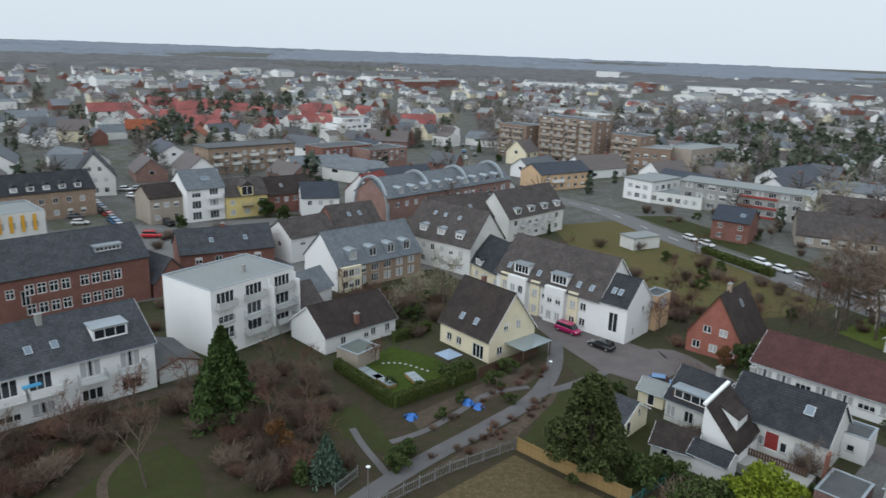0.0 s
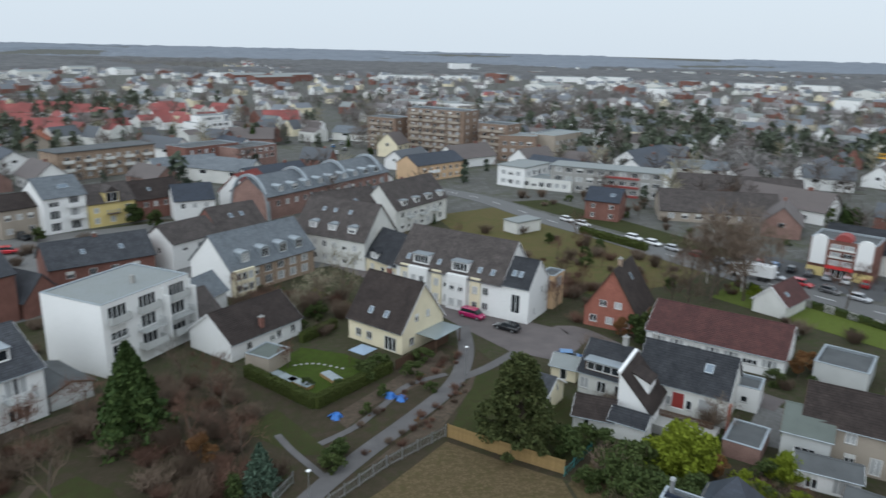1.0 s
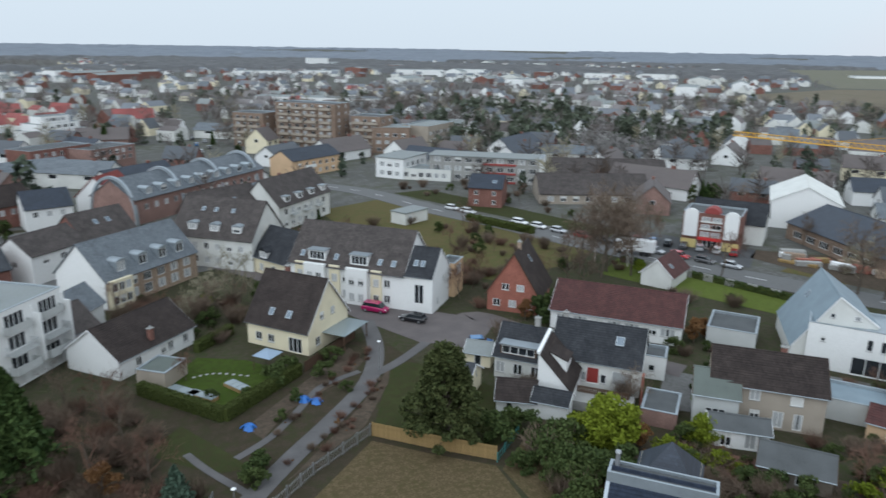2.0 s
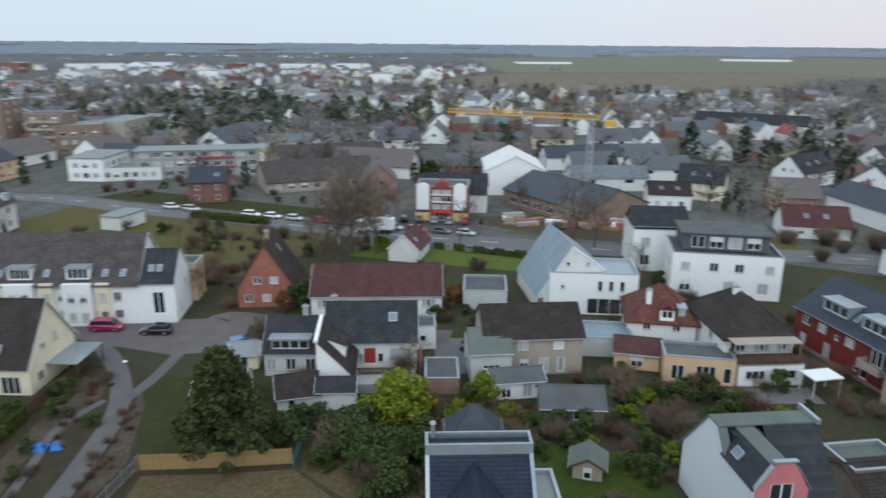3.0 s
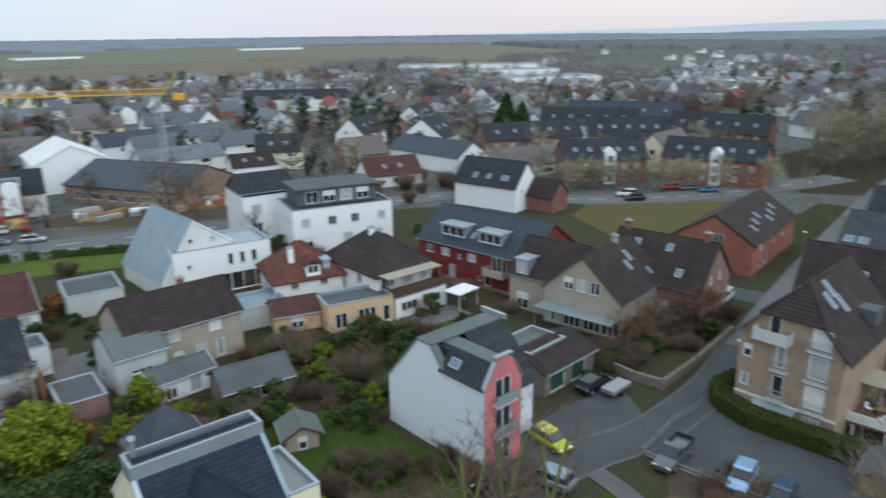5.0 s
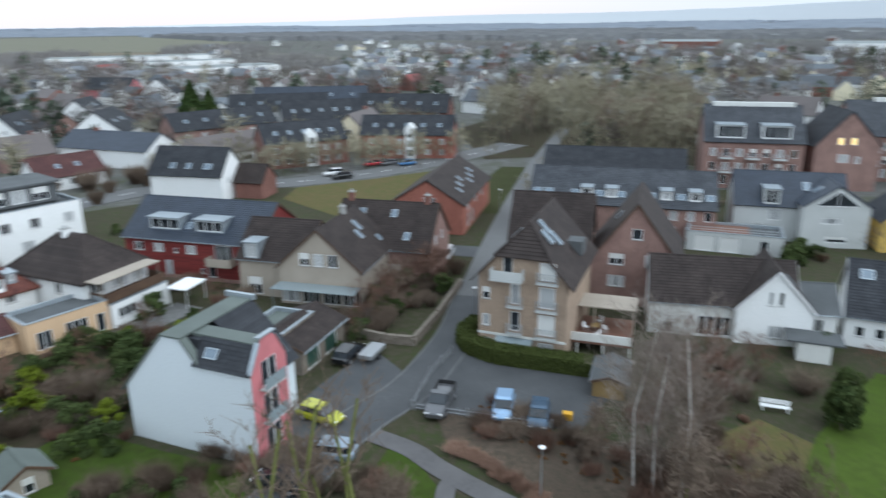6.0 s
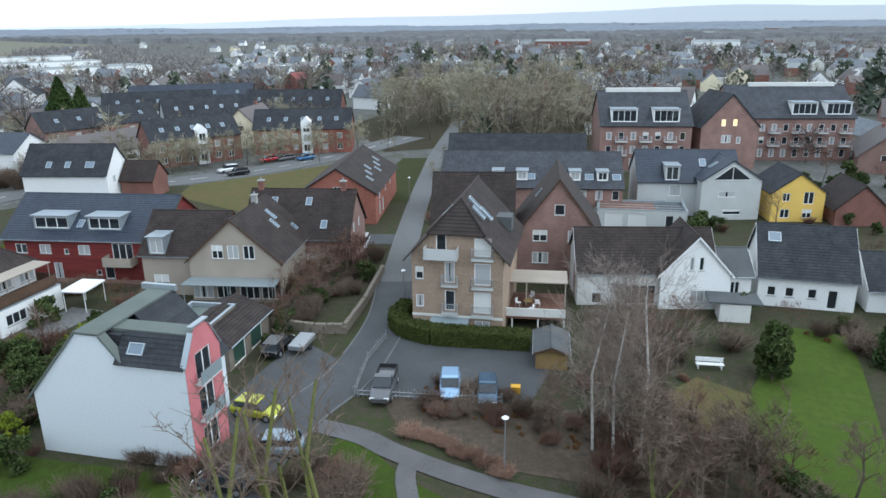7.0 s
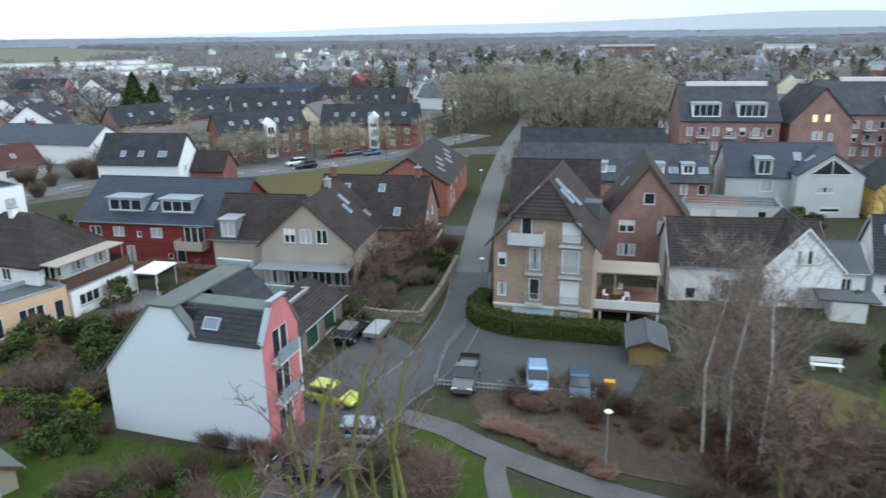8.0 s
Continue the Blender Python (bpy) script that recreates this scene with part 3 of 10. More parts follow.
def add_dormer(root, x, side, W, y_r, z_r, y_e, z_e, s, w, h, kind="flat", wall=None, roof=None, n=2, depth=None):
    """A dormer standing on a slope at s (0 eave, 1 ridge): a front wall with its window, two cheeks and a roof."""
    wall, roof = wall or ZINC, roof or ZINC
    y = y_e + (y_r - y_e) * s
    z = z_e + (z_r - z_e) * s + 0.1
    t = (z_r - z_e) / abs(y_r - y_e)
    sg = 1 if y_e < y_r else -1
    dep = depth or (h + 0.25) / t + 0.2
    base = pose(x, y, z) if sg > 0 else pose(x, y, z, 0, 0, 180)
    bm = bmesh.new()
    ww = (0, 0.22, w - 0.36, h - 0.36, n)
    facade(bm, (0, 0, 0), (1, 0, 0), [(-w / 2, -0.15), (w / 2, -0.15), (w / 2, h), (-w / 2, h)], [ww], 0.1)
    for sx in (-1, 1):
        poly(bm, [(sx * w / 2, 0, -0.15), (sx * w / 2, 0, h), (sx * w / 2, dep, h), (sx * w / 2, dep, h - 0.05), (sx * w / 2, 0.1, -0.1)][:: sx])
    d = part("dormer", bm, wall, root, m=base)
    bm = bmesh.new()
    if kind == "flat":
        box(bm, -w / 2 - 0.15, w / 2 + 0.15, -0.25, dep + 0.3, h, h + 0.14)
    elif kind == "round":
        k = 8
        pts = [(math.cos(math.pi * i / k) * (w / 2 + 0.1), math.sin(math.pi * i / k) * 0.45 + h - 0.05) for i in range(k + 1)]
        va = [bm.verts.new((px, -0.12, pz)) for px, pz in pts]
        vb = [bm.verts.new((px, dep + 0.9, pz)) for px, pz in pts]
        for i in range(k):
            bm.faces.new((va[i], vb[i], vb[i + 1], va[i + 1]))
        bm.faces.new(va)
        bm.faces.new(vb[::-1])
    else:
        g = w * 0.42
        for sx in (-1, 1):
            pts = [(0, -0.2, h + g), (sx * (w / 2 + 0.2), -0.2, h - 0.15), (sx * (w / 2 + 0.2), dep + 0.3, h - 0.15), (0, dep + g / t + 0.2, h + g)]
            lo = [(p[0], p[1], p[2] - 0.12) for p in pts]
            v = [bm.verts.new(p) for p in pts + lo]
            for q in ((0, 1, 2, 3), (7, 6, 5, 4), (0, 4, 5, 1), (1, 5, 6, 2), (2, 6, 7, 3)):
                bm.faces.new([v[i] for i in q])
        poly(bm, [(-w / 2, -0.02, h - 0.1), (w / 2, -0.02, h - 0.1), (0, -0.02, h + g - 0.1)])
    part("dormer_roof", bm, roof, d)
    put_window(d, pose(0, 0, 0.22), ww[2], ww[3], n, sill=False)


def add_balcony(root, L, W, side, u, v, w, depth=1.3, style="bars", material=None):
    """A slab with a railing: 'bars' upright rods, 'panel' solid fronts, 'glass' panes, 'juliet' a shallow rail before a window."""
    m = on_wall(L, W, side, u, v)
    if style == "juliet":
        b = None
        dep = 0.22
    else:
        dep = depth
    bm = bmesh.new()
    box(bm, -w / 2, w / 2, -dep, 0.0, -0.16 if style != "juliet" else -0.05, 0)
    b = part("balcony", bm, material or OFFWHITE, root, m=m)
    edges = [((-w / 2 + 0.04, -dep + 0.04), (w / 2 - 0.04, -dep + 0.04)), ((-w / 2 + 0.04, -dep + 0.04), (-w / 2 + 0.04, 0)), ((w / 2 - 0.04, -dep + 0.04), (w / 2 - 0.04, 0))]
    single = root.name.startswith("apartment_house")
    bm = bmesh.new()
    for (x0, y0), (x1, y1) in edges:
        ln = math.hypot(x1 - x0, y1 - y0)
        if style in ("panel", "glass"):
            xa, xb, ya, yb = min(x0, x1), max(x0, x1), min(y0, y1), max(y0, y1)
            box(bm, xa - 0.03, xb + 0.03, ya - 0.03, yb + 0.03, 0.02, 0.95)
        else:
            tube(bm, (x0, y0, 1.0), (x1, y1, 1.0), 0.03, 0.03, 4)
            tube(bm, (x0, y0, 0.12), (x1, y1, 0.12), 0.02, 0.02, 4)
            k = max(1, int(ln / 0.16))
            for i in range(k + 1):
                f = i / k
                if single:
                    if "baluster" not in MESHES:
                        rod = bmesh.new()
                        tube(rod, (0, 0, 0), (0, 0, 1.0), 0.02, 0.02, 4)
                        MESHES["baluster"] = bpy.data.meshes.new("baluster")
                        rod.to_mesh(MESHES["baluster"])
                        rod.free()
                        MESHES["baluster"].materials.append(RAILGREY)
                    part("baluster", MESHES["baluster"], None, b, m=pose(x0 + (x1 - x0) * f, y0 + (y1 - y0) * f, 0))
                    continue
                tube(bm, (x0 + (x1 - x0) * f, y0 + (y1 - y0) * f, 0), (x0 + (x1 - x0) * f, y0 + (y1 - y0) * f, 1.0), 0.016, 0.016, 3, cap=False)
    part("railing", bm, {"panel": material or OFFWHITE, "glass": AWNGLASS}.get(style, RAILGREY), b)
    return b


def house(label, c, head, L, W, he, hr, wall, roof, wins=None, he2=None, over=0.4, ov=0.25, name="house", steps=True, lights=(), dormers=(), chimneys=(), balconies=(), frame_mat=None, group="", plinth=None, gutters=True, drop_ends=""):
    """A gabled house, its ridge along x. wins: side to [(right, up, width, height, style)]; lights: (side, x, s, w, h); dormers: (side, x, s, w, h, kind, leaves); chimneys: (x, y, top[, material])."""
    he2 = he if he2 is None else he2
    near = math.hypot(c[0] - 25, c[1] - 50) < 95
    wins = wins or {}
    root = thing(name, pose(c[0], c[1], c[2] if len(c) > 2 else 0, 0, 0, head), label, "house", group)
    FOOT.append((c[0], c[1], head, L, W))
    bm = bmesh.new()
    shapes = {"R": [(-L / 2, 0), (L / 2, 0), (L / 2, he), (-L / 2, he)], "L": [(-L / 2, 0), (L / 2, 0), (L / 2, he2), (-L / 2, he2)],
              "B": [(-W / 2, 0), (W / 2, 0), (W / 2, he2), (0, hr), (-W / 2, he)], "A": [(-W / 2, 0), (W / 2, 0), (W / 2, he), (0, hr), (-W / 2, he2)]}
    for s, sh in shapes.items():
        o, ux = side_frame(L, W, s)
        facade(bm, o, ux, sh, wins.get(s, []))
    bmesh.ops.remove_doubles(bm, verts=bm.verts, dist=0.001)
    part("wall", bm, wall, root)
    if plinth:
        bm = bmesh.new()
        for x0, x1, y0, y1 in ((-L / 2 - 0.04, L / 2 + 0.04, -W / 2 - 0.04, -W / 2), (-L / 2 - 0.04, L / 2 + 0.04, W / 2, W / 2 + 0.04), (-L / 2 - 0.04, -L / 2, -W / 2, W / 2), (L / 2, L / 2 + 0.04, -W / 2, W / 2)):
            box(bm, x0, x1, y0, y1, 0, 0.5)
        part("plinth", bm, plinth, root)
    t1, t2 = (hr - he) / (W / 2), (hr - he2) / (W / 2)
    lines = {"R": (0, hr, -W / 2 - over, he - over * t1), "L": (0, hr, W / 2 + over, he2 - over * t2)}
    for s in lines:
        bm = bmesh.new()
        roof_slab(bm, L, *lines[s], ov=ov, steps=steps)
        part("roof", bm, roof, root)
        if gutters and near:
            bm = bmesh.new()
            _, _, ye, ze = lines[s]
            sg = -1 if s == "R" else 1
            tube(bm, (-L / 2 - ov, ye + sg * 0.06, ze + 0.06), (L / 2 + ov, ye + sg * 0.06, ze + 0.06), 0.07, 0.07, 5)
            part("gutter", bm, ZINC, root)
    bm = bmesh.new()
    tube(bm, (-L / 2 - ov - 0.02, 0, hr + 0.14), (L / 2 + ov + 0.02, 0, hr + 0.14), 0.13, 0.13, 6)
    part("ridge_tiles", bm, roof, root)
    for s, e in (("A", -1), ("B", 1)) if near else ():
        bm = bmesh.new()
        for ln in lines.values():
            x = e * (L / 2 + ov + 0.03)
            poly(bm, [(x, ln[0], ln[1] - 0.04), (x, ln[2], ln[3] - 0.04), (x, ln[2], ln[3] + 0.2), (x, ln[0], ln[1] + 0.2)])
            poly(bm, [(x - e * 0.05, ln[0], ln[1] + 0.21), (x - e * 0.05, ln[2], ln[3] + 0.21), (x, ln[2], ln[3] + 0.2), (x, ln[0], ln[1] + 0.2)])
        part("bargeboard", bm, WHITEPAINT if wall in (WHITE, CREAM, OFFWHITE) else DARKWOOD, root)
    for s, ws in wins.items():
        for u, v, w, h, st in ws:
            put_window(root, on_wall(L, W, s, u, v), w, h, st, frame_mat)
    for s, x, k, w, h in lights:
        add_skylight(root, slope_frame(*lines[s], x, k), w, h)
    for d in dormers:
        s, x, k, w, h, kind, nn = d[:7]
        add_dormer(root, x, s, W, *lines[s], k, w, h, kind, d[7] if len(d) > 7 else None, d[8] if len(d) > 8 else None, nn)
    for ch in chimneys:
        x, y, top = ch[:3]
        t = t1 if y < 0 else t2
        add_chimney(root, x, y, hr - abs(y) * t - 0.5, top, material=ch[3] if len(ch) > 3 else None)
    for b in balconies:
        add_balcony(root, L, W, *b)
    return root


def block(label, c, head, L, W, h, wall, wins=None, roof=None, parapet=0.35, name="apartment_building", balconies=(), frame_mat=None, group="", overhang=0.0, cat="building"):
    """A flat-roofed building with a parapet or an overhanging roof plate."""
    wins = wins or {}
    root = thing(name, pose(c[0], c[1], c[2] if len(c) > 2 else 0, 0, 0, head), label, cat, group)
    FOOT.append((c[0], c[1], head, L, W))
    bm = bmesh.new()
    for s in "RLAB":
        o, ux = side_frame(L, W, s)
        k = L if s in "RL" else W
        facade(bm, o, ux, [(-k / 2, 0), (k / 2, 0), (k / 2, h), (-k / 2, h)], wins.get(s, []))
    bmesh.ops.remove_doubles(bm, verts=bm.verts, dist=0.001)
    part("wall", bm, wall, root)
    bm = bmesh.new()
    if overhang:
        box(bm, -L / 2 - overhang, L / 2 + overhang, -W / 2 - overhang, W / 2 + overhang, h, h + 0.28)
    else:
        box(bm, -L / 2 + 0.02, L / 2 - 0.02, -W / 2 + 0.02, W / 2 - 0.02, h - parapet - 0.1, h - parapet)
    part("roof", bm, roof or FELT, root)
    if not overhang:
        bm = bmesh.new()
        rings = [[bm.verts.new((sx * (L / 2 + e), sy * (W / 2 + e), z)) for sx, sy in ((-1, -1), (1, -1), (1, 1), (-1, 1))] for e, z in ((0.05, h), (0.05, h + 0.07), (-0.25, h + 0.07), (-0.25, h - parapet))]
        for a, b in zip(rings, rings[1:]):
            for i in range(4):
                bm.faces.new((a[i], a[(i + 1) % 4], b[(i + 1) % 4], b[i]))
        part("parapet_coping", bm, ZINC, root)
    for s, ws in wins.items():
        for u, v, w, hh, st in ws:
            put_window(root, on_wall(L, W, s, u, v), w, hh, st, frame_mat)
    for b in balconies:
        add_balcony(root, L, W, *b)
    return root


def hip_house(label, c, head, L, W, he, hr, wall, roof, wins=None, over=0.5, chimneys=(), balconies=(), frame_mat=None, lights=()):
    """A house under a hipped roof."""
    wins = wins or {}
    root = thing("house", pose(c[0], c[1], 0, 0, 0, head), label, "house")
    FOOT.append((c[0], c[1], head, L, W))
    bm = bmesh.new()
    for s in "RLAB":
        o, ux = side_frame(L, W, s)
        k = L if s in "RL" else W
        facade(bm, o, ux, [(-k / 2, 0), (k / 2, 0), (k / 2, he), (-k / 2, he)], wins.get(s, []))
    bmesh.ops.remove_doubles(bm, verts=bm.verts, dist=0.001)
    part("wall", bm, wall, root)
    t = (hr - he) / (min(L, W) / 2)
    rx, ry = max(0.3, (L - W) / 2), max(0.0, (W - L) / 2)
    if W > L:
        rx = 0.3
    a, b, z = L / 2 + over, W / 2 + over, he - over * t
    bm = bmesh.new()
    v = [bm.verts.new(p) for p in ((-a, -b, z), (a, -b, z), (a, b, z), (-a, b, z), (-rx, -ry, hr), (rx, -ry, hr), (rx, ry, hr), (-rx, ry, hr), (-a, -b, z - 0.2), (a, -b, z - 0.2), (a, b, z - 0.2), (-a, b, z - 0.2))]
    for q in ((0, 1, 5, 4), (1, 2, 6, 5), (2, 3, 7, 6), (3, 0, 4, 7), (4, 5, 6, 7), (8, 9, 1, 0), (9, 10, 2, 1), (10, 11, 3, 2), (11, 8, 0, 3), (11, 10, 9, 8)):
        if ry == 0 and q == (4, 5, 6, 7):
            continue
        bm.faces.new([v[i] for i in q])
    bmesh.ops.remove_doubles(bm, verts=bm.verts, dist=0.001)
    part("roof", bm, roof, root)
    for (x0, y0), (x1, y1) in (((-a, -b), (-rx, -ry)), ((a, -b), (rx, -ry)), ((a, b), (rx, ry)), ((-a, b), (-rx, ry))):
        bm = bmesh.new()
        tube(bm, (x0, y0, z), (x1, y1, hr), 0.11, 0.11, 5)
        part("hip_tiles", bm, roof, root)
    for s, ws in wins.items():
        for u, vv, w, h, st in ws:
            put_window(root, on_wall(L, W, s, u, vv), w, h, st, frame_mat)
    for ch in chimneys:
        add_chimney(root, ch[0], ch[1], he, ch[2], material=ch[3])
    for bal in balconies:
        add_balcony(root, L, W, *bal)
    return root

# ---- ground, roads and paths ----
def sheet(name, pts, z, material, label, category, kind="structure"):
    """A flat patch of ground, slightly above what lies under it."""
    bm = bmesh.new()
    f = poly(bm, [(x, y, z) for x, y in pts])
    f.normal_update()
    if f.normal.z < 0:
        f.normal_flip()
    return tagged(part(name, bm, material), label, category, kind=kind)


def smooth_line(pts, k=5):
    """A smooth line through plan points."""
    p = [Vector((*q, 0)) for q in pts]
    p = [p[0] * 2 - p[1]] + p + [p[-1] * 2 - p[-2]]
    out = []
    for i in range(1, len(p) - 2):
        for j in range(k):
            t = j / k
            a, b, c, d = p[i - 1], p[i], p[i + 1], p[i + 2]
            out.append(0.5 * ((2 * b) + (c - a) * t + (2 * a - 5 * b + 4 * c - d) * t * t + (3 * b - a - 3 * c + d) * t ** 3))
    return out + [p[-2]]


def edges_of(line, w):
    lf, rt = [], []
    for i, p in enumerate(line):
        d = (line[min(i + 1, len(line) - 1)] - line[max(i - 1, 0)]).normalized()
        s = Vector((-d.y, d.x, 0)) * w / 2
        lf.append(p + s)
        rt.append(p - s)
    return lf, rt


def road(name, pts, w, z, material, label, kerb=False, lines=False):
    line = smooth_line(pts)
    lf, rt = edges_of(line, w)
    bm = bmesh.new()
    for i in range(len(line) - 1):
        poly(bm, [(*rt[i].xy, z), (*rt[i + 1].xy, z), (*lf[i + 1].xy, z), (*lf[i].xy, z)])
    ob = tagged(part(name, bm, material), label, name, kind="structure")
    if kerb:
        for e, s in ((lf, 1), (rt, -1)):
            bm = bmesh.new()
            o, _ = edges_of(e, 0.3)
            _, o2 = edges_of(e, 0.3)
            a, b = (e, o) if s > 0 else (o2, e)
            for i in range(len(e) - 1):
                v = [bm.verts.new((*q.xy, h)) for h in (0.0, 0.12) for q in (b[i], b[i + 1], a[i + 1], a[i])]
                for f in ((4, 5, 6, 7), (0, 1, 5, 4), (2, 3, 7, 6)):
                    bm.faces.new([v[k] for k in f])
            tagged(part("kerb", bm, KERB), "pale concrete kerb along the road", "kerb", kind="structure")
    if lines:
        bm = bmesh.new()
        for i in range(0, len(line) - 1, 2):
            a, b = line[i], line[i + 1]
            s = Vector((-(b - a).y, (b - a).x, 0)).normalized() * 0.09
            b = a + (b - a).normalized() * min(4.0, (b - a).length)
            poly(bm, [(*(a - s).xy, z + 0.01), (*(b - s).xy, z + 0.01), (*(b + s).xy, z + 0.01), (*(a + s).xy, z + 0.01)])
        tagged(part("road_marking", bm, WHITEPAINT), "worn white centre line on the asphalt", "road marking", kind="structure")
    return ob


def lie(x, y):
    """How far the ground is lifted so its edge meets the camera's horizon: flat round the town, then gently up, higher
    in the north than in the south-east.
    """
    d, az = math.hypot(x, y), math.degrees(math.atan2(y, x))
    top = 16 + 18 * max(0.0, min(1.0, (az + 20) / 100))
    return top * (max(0.0, d - 2700) / 2000) ** 1.3


bm = bmesh.new()
rings = [[bm.verts.new((0, 0, 0))]]
for r in (300, 900, 1700, 2700, 3050, 3400, 3800, 4200, 4700):
    rings.append([bm.verts.new((r * math.cos(math.pi * i / 48), r * math.sin(math.pi * i / 48), lie(r * math.cos(math.pi * i / 48), r * math.sin(math.pi * i / 48)))) for i in range(96)])
for i in range(96):
    bm.faces.new((rings[0][0], rings[1][i], rings[1][(i + 1) % 96]))
    for a, b in zip(rings[1:], rings[2:]):
        bm.faces.new((a[i], b[i], b[(i + 1) % 96], a[(i + 1) % 96]))
tagged(part("ground", bm, TOWNGROUND), "brown and green winter ground between houses and gardens", "ground", kind="structure")

sheet("garden_ground", [(-95, 70), (-75, 30), (-30, 10), (-10, -20), (10, -60), (60, -75), (100, -70), (116, -30), (140, 20), (128, 60), (108, 100), (86, 140), (70, 180), (30, 190), (-40, 200), (-100, 160)], 0.012, GARDEN, "garden ground of grass, soil and leaf litter between the houses", "ground")
sheet("yard", [(-98, 112), (-62, 118), (-42, 132), (-18, 143), (4, 152), (-8, 168), (-36, 198), (-100, 170)], 0.016, YARD, "grey paved yards between the northern houses", "pavement")
# the park in front
sheet("park_ground", [(-75, 30), (-30, 20), (8, 30), (12, 76), (24, 66), (30, 70), (22, 104), (16, 106), (-4, 87), (-13, 99), (-24, 98), (-33, 91), (-60, 72)], 0.02, PARK, "park ground of dull winter grass, leaf litter and bare soil", "ground")
sheet("lawn", [(-37, 60), (-34.5, 72), (-29.5, 77), (-25, 73.5), (-21.5, 66), (-23, 52), (-34, 50)], 0.05, GRASS, "mown park lawn, dull green in winter", "lawn")
sheet("lawn", [(-13, 84), (-8.5, 88.5), (-3.8, 80), (-2.2, 76.5), (-6, 77)], 0.05, GRASS, "strip of park lawn beside the garden hedge", "lawn")
sheet("soil_bed", [(-1.5, 85.4), (8.5, 95.5), (16.5, 103.5), (17, 98), (13.5, 93.8), (4, 87.5), (0, 82)], 0.055, SOIL, "bare planted garden bed beside the path", "garden bed")
sheet("soil_bed", [(0.5, 72.5), (3.6, 74.6), (11.6, 80.2), (18, 90), (20.5, 96), (16.8, 90.5), (10, 82.2), (2, 73.8)], 0.055, SOIL, "stony planted bed between the path and the fence", "garden bed")
sheet("dry_grass", [(-3, 64), (3, 69), (11.5, 77), (16.5, 72.2), (22.5, 67), (22, 55), (4, 48)], 0.045, DRYGRASS, "rough dry grass plot behind the fences", "grass")
sheet("dry_grass", [(22.8, 66.2), (28.5, 71), (34, 66), (30, 54), (23, 56)], 0.05, DRYGRASS, "dry straw-coloured garden plot", "grass")
sheet("garden_ground", [(11.8, 78), (22, 69), (29, 73), (33, 79), (27, 92), (21, 97)], 0.04, GRASS, "shady back garden grass under a pine", "lawn")
sheet("garden_ground", [(30, 72), (45, 66), (62, 40), (46, 40), (38, 30), (20, 30), (22, 56)], 0.03, PARK, "back gardens of grass and bare shrubs", "ground")
sheet("lawn", [(33, 52), (41, 57), (46, 47), (38, 40)], 0.06, BRIGHTGRASS, "small back garden lawn", "lawn")
road("path", [(-14, 55), (-6.1, 67.0), (1.0, 75.5), (8.9, 83.7), (15.7, 91.7), (20.0, 101.5), (22.2, 113)], 2.5, 0.08, FOOTWAY, "pale paved footpath through the park")
road("path", [(-8.4, 82), (-6.6, 78), (-3.2, 72)], 0.9, 0.075, FOOTWAY, "narrow side path across the park lawn")
road("path", [(-3.4, 79), (1, 82.2), (5.3, 87.3), (9.5, 92.5), (15.5, 95)], 1.0, 0.075, FOOTWAY, "narrow garden path beside the beds")
road("path", [(17.4, 93.5), (21, 95.5), (25, 98.5), (28, 101)], 1.6, 0.078, FOOTWAY, "paved path leading to the turning place")
road("path", [(-30, 55), (-31.5, 64), (-34, 70), (-33.5, 76)], 1.1, 0.07, SOIL, "worn path round the park lawn")
road("path", [(-60, 70), (-48, 80), (-36, 89.5), (-30, 93)], 2.4, 0.07, SOIL, "trodden earth path along the row of flats")

# the turning place and the streets
sheet("square", [(13.5, 133), (22, 112), (27, 101.5), (34, 96), (41, 103.5), (39, 108), (33.2, 113.8), (27.5, 118), (17, 131)], 0.06, PAVING, "paved turning place in front of the terrace", "pavement")
road("road", [(38, 104), (30, 112), (20, 126), (6, 150), (-12, 172)], 5.0, 0.065, PAVING, "paved residential lane between the houses")
road("road", [(34, 104), (40, 108), (46, 96), (58, 78)], 4.5, 0.062, PAVING, "paved access lane behind the brick house")
road("road", [(40, 236), (53.6, 217.9), (64.6, 187), (75.4, 163.5), (84, 141), (93, 122), (106, 98), (122, 72), (138, 53), (146, 38), (145, 26), (141.5, 14), (143.5, -2.5), (148.5, -17), (157, -34), (168, -52)], 8.5, 0.08, STREET, "grey asphalt main road with parked cars", kerb=True, lines=True)
sheet("verge", [(55, 205), (66, 177), (76, 155), (84, 136), (70, 128), (52, 124), (44, 132), (40, 152), (36, 170), (34, 196)], 0.04, MEADOW, "brown-green rough meadow beside the main road", "grass")
sheet("lawn", [(74, 120), (84, 128), (95, 104), (98, 92), (90, 88)], 0.05, VIVIDGRASS, "bright green lawn beside the main road", "lawn")
sheet("car_park", [(88, 140), (102, 150), (118, 122), (106, 112), (98, 124)], 0.05, ASPHALT, "asphalt car park in front of the shop", "car park")
sheet("building_site", [(112, 118), (118, 122), (150, 96), (128, 74), (116, 96)], 0.05, SOIL, "muddy building site with stacked material", "building site")
road("road", [(33, 28.5), (38.5, 24.2), (42.5, 19.8), (46.0, 14.6), (51, 10.0), (57.2, 5.4), (66, 0.5)], 4.2, 0.085, ASPHALT, "dark asphalt forecourt street between gardens", kerb=True)
road("road", [(66, 0.5), (75.5, -5.0), (90.4, -13.9), (107.2, -24.2), (125.2, -35.6), (144, -47.8), (190, -80)], 3.4, 0.086, STREET, "pale asphalt side street running away between houses", kerb=True)
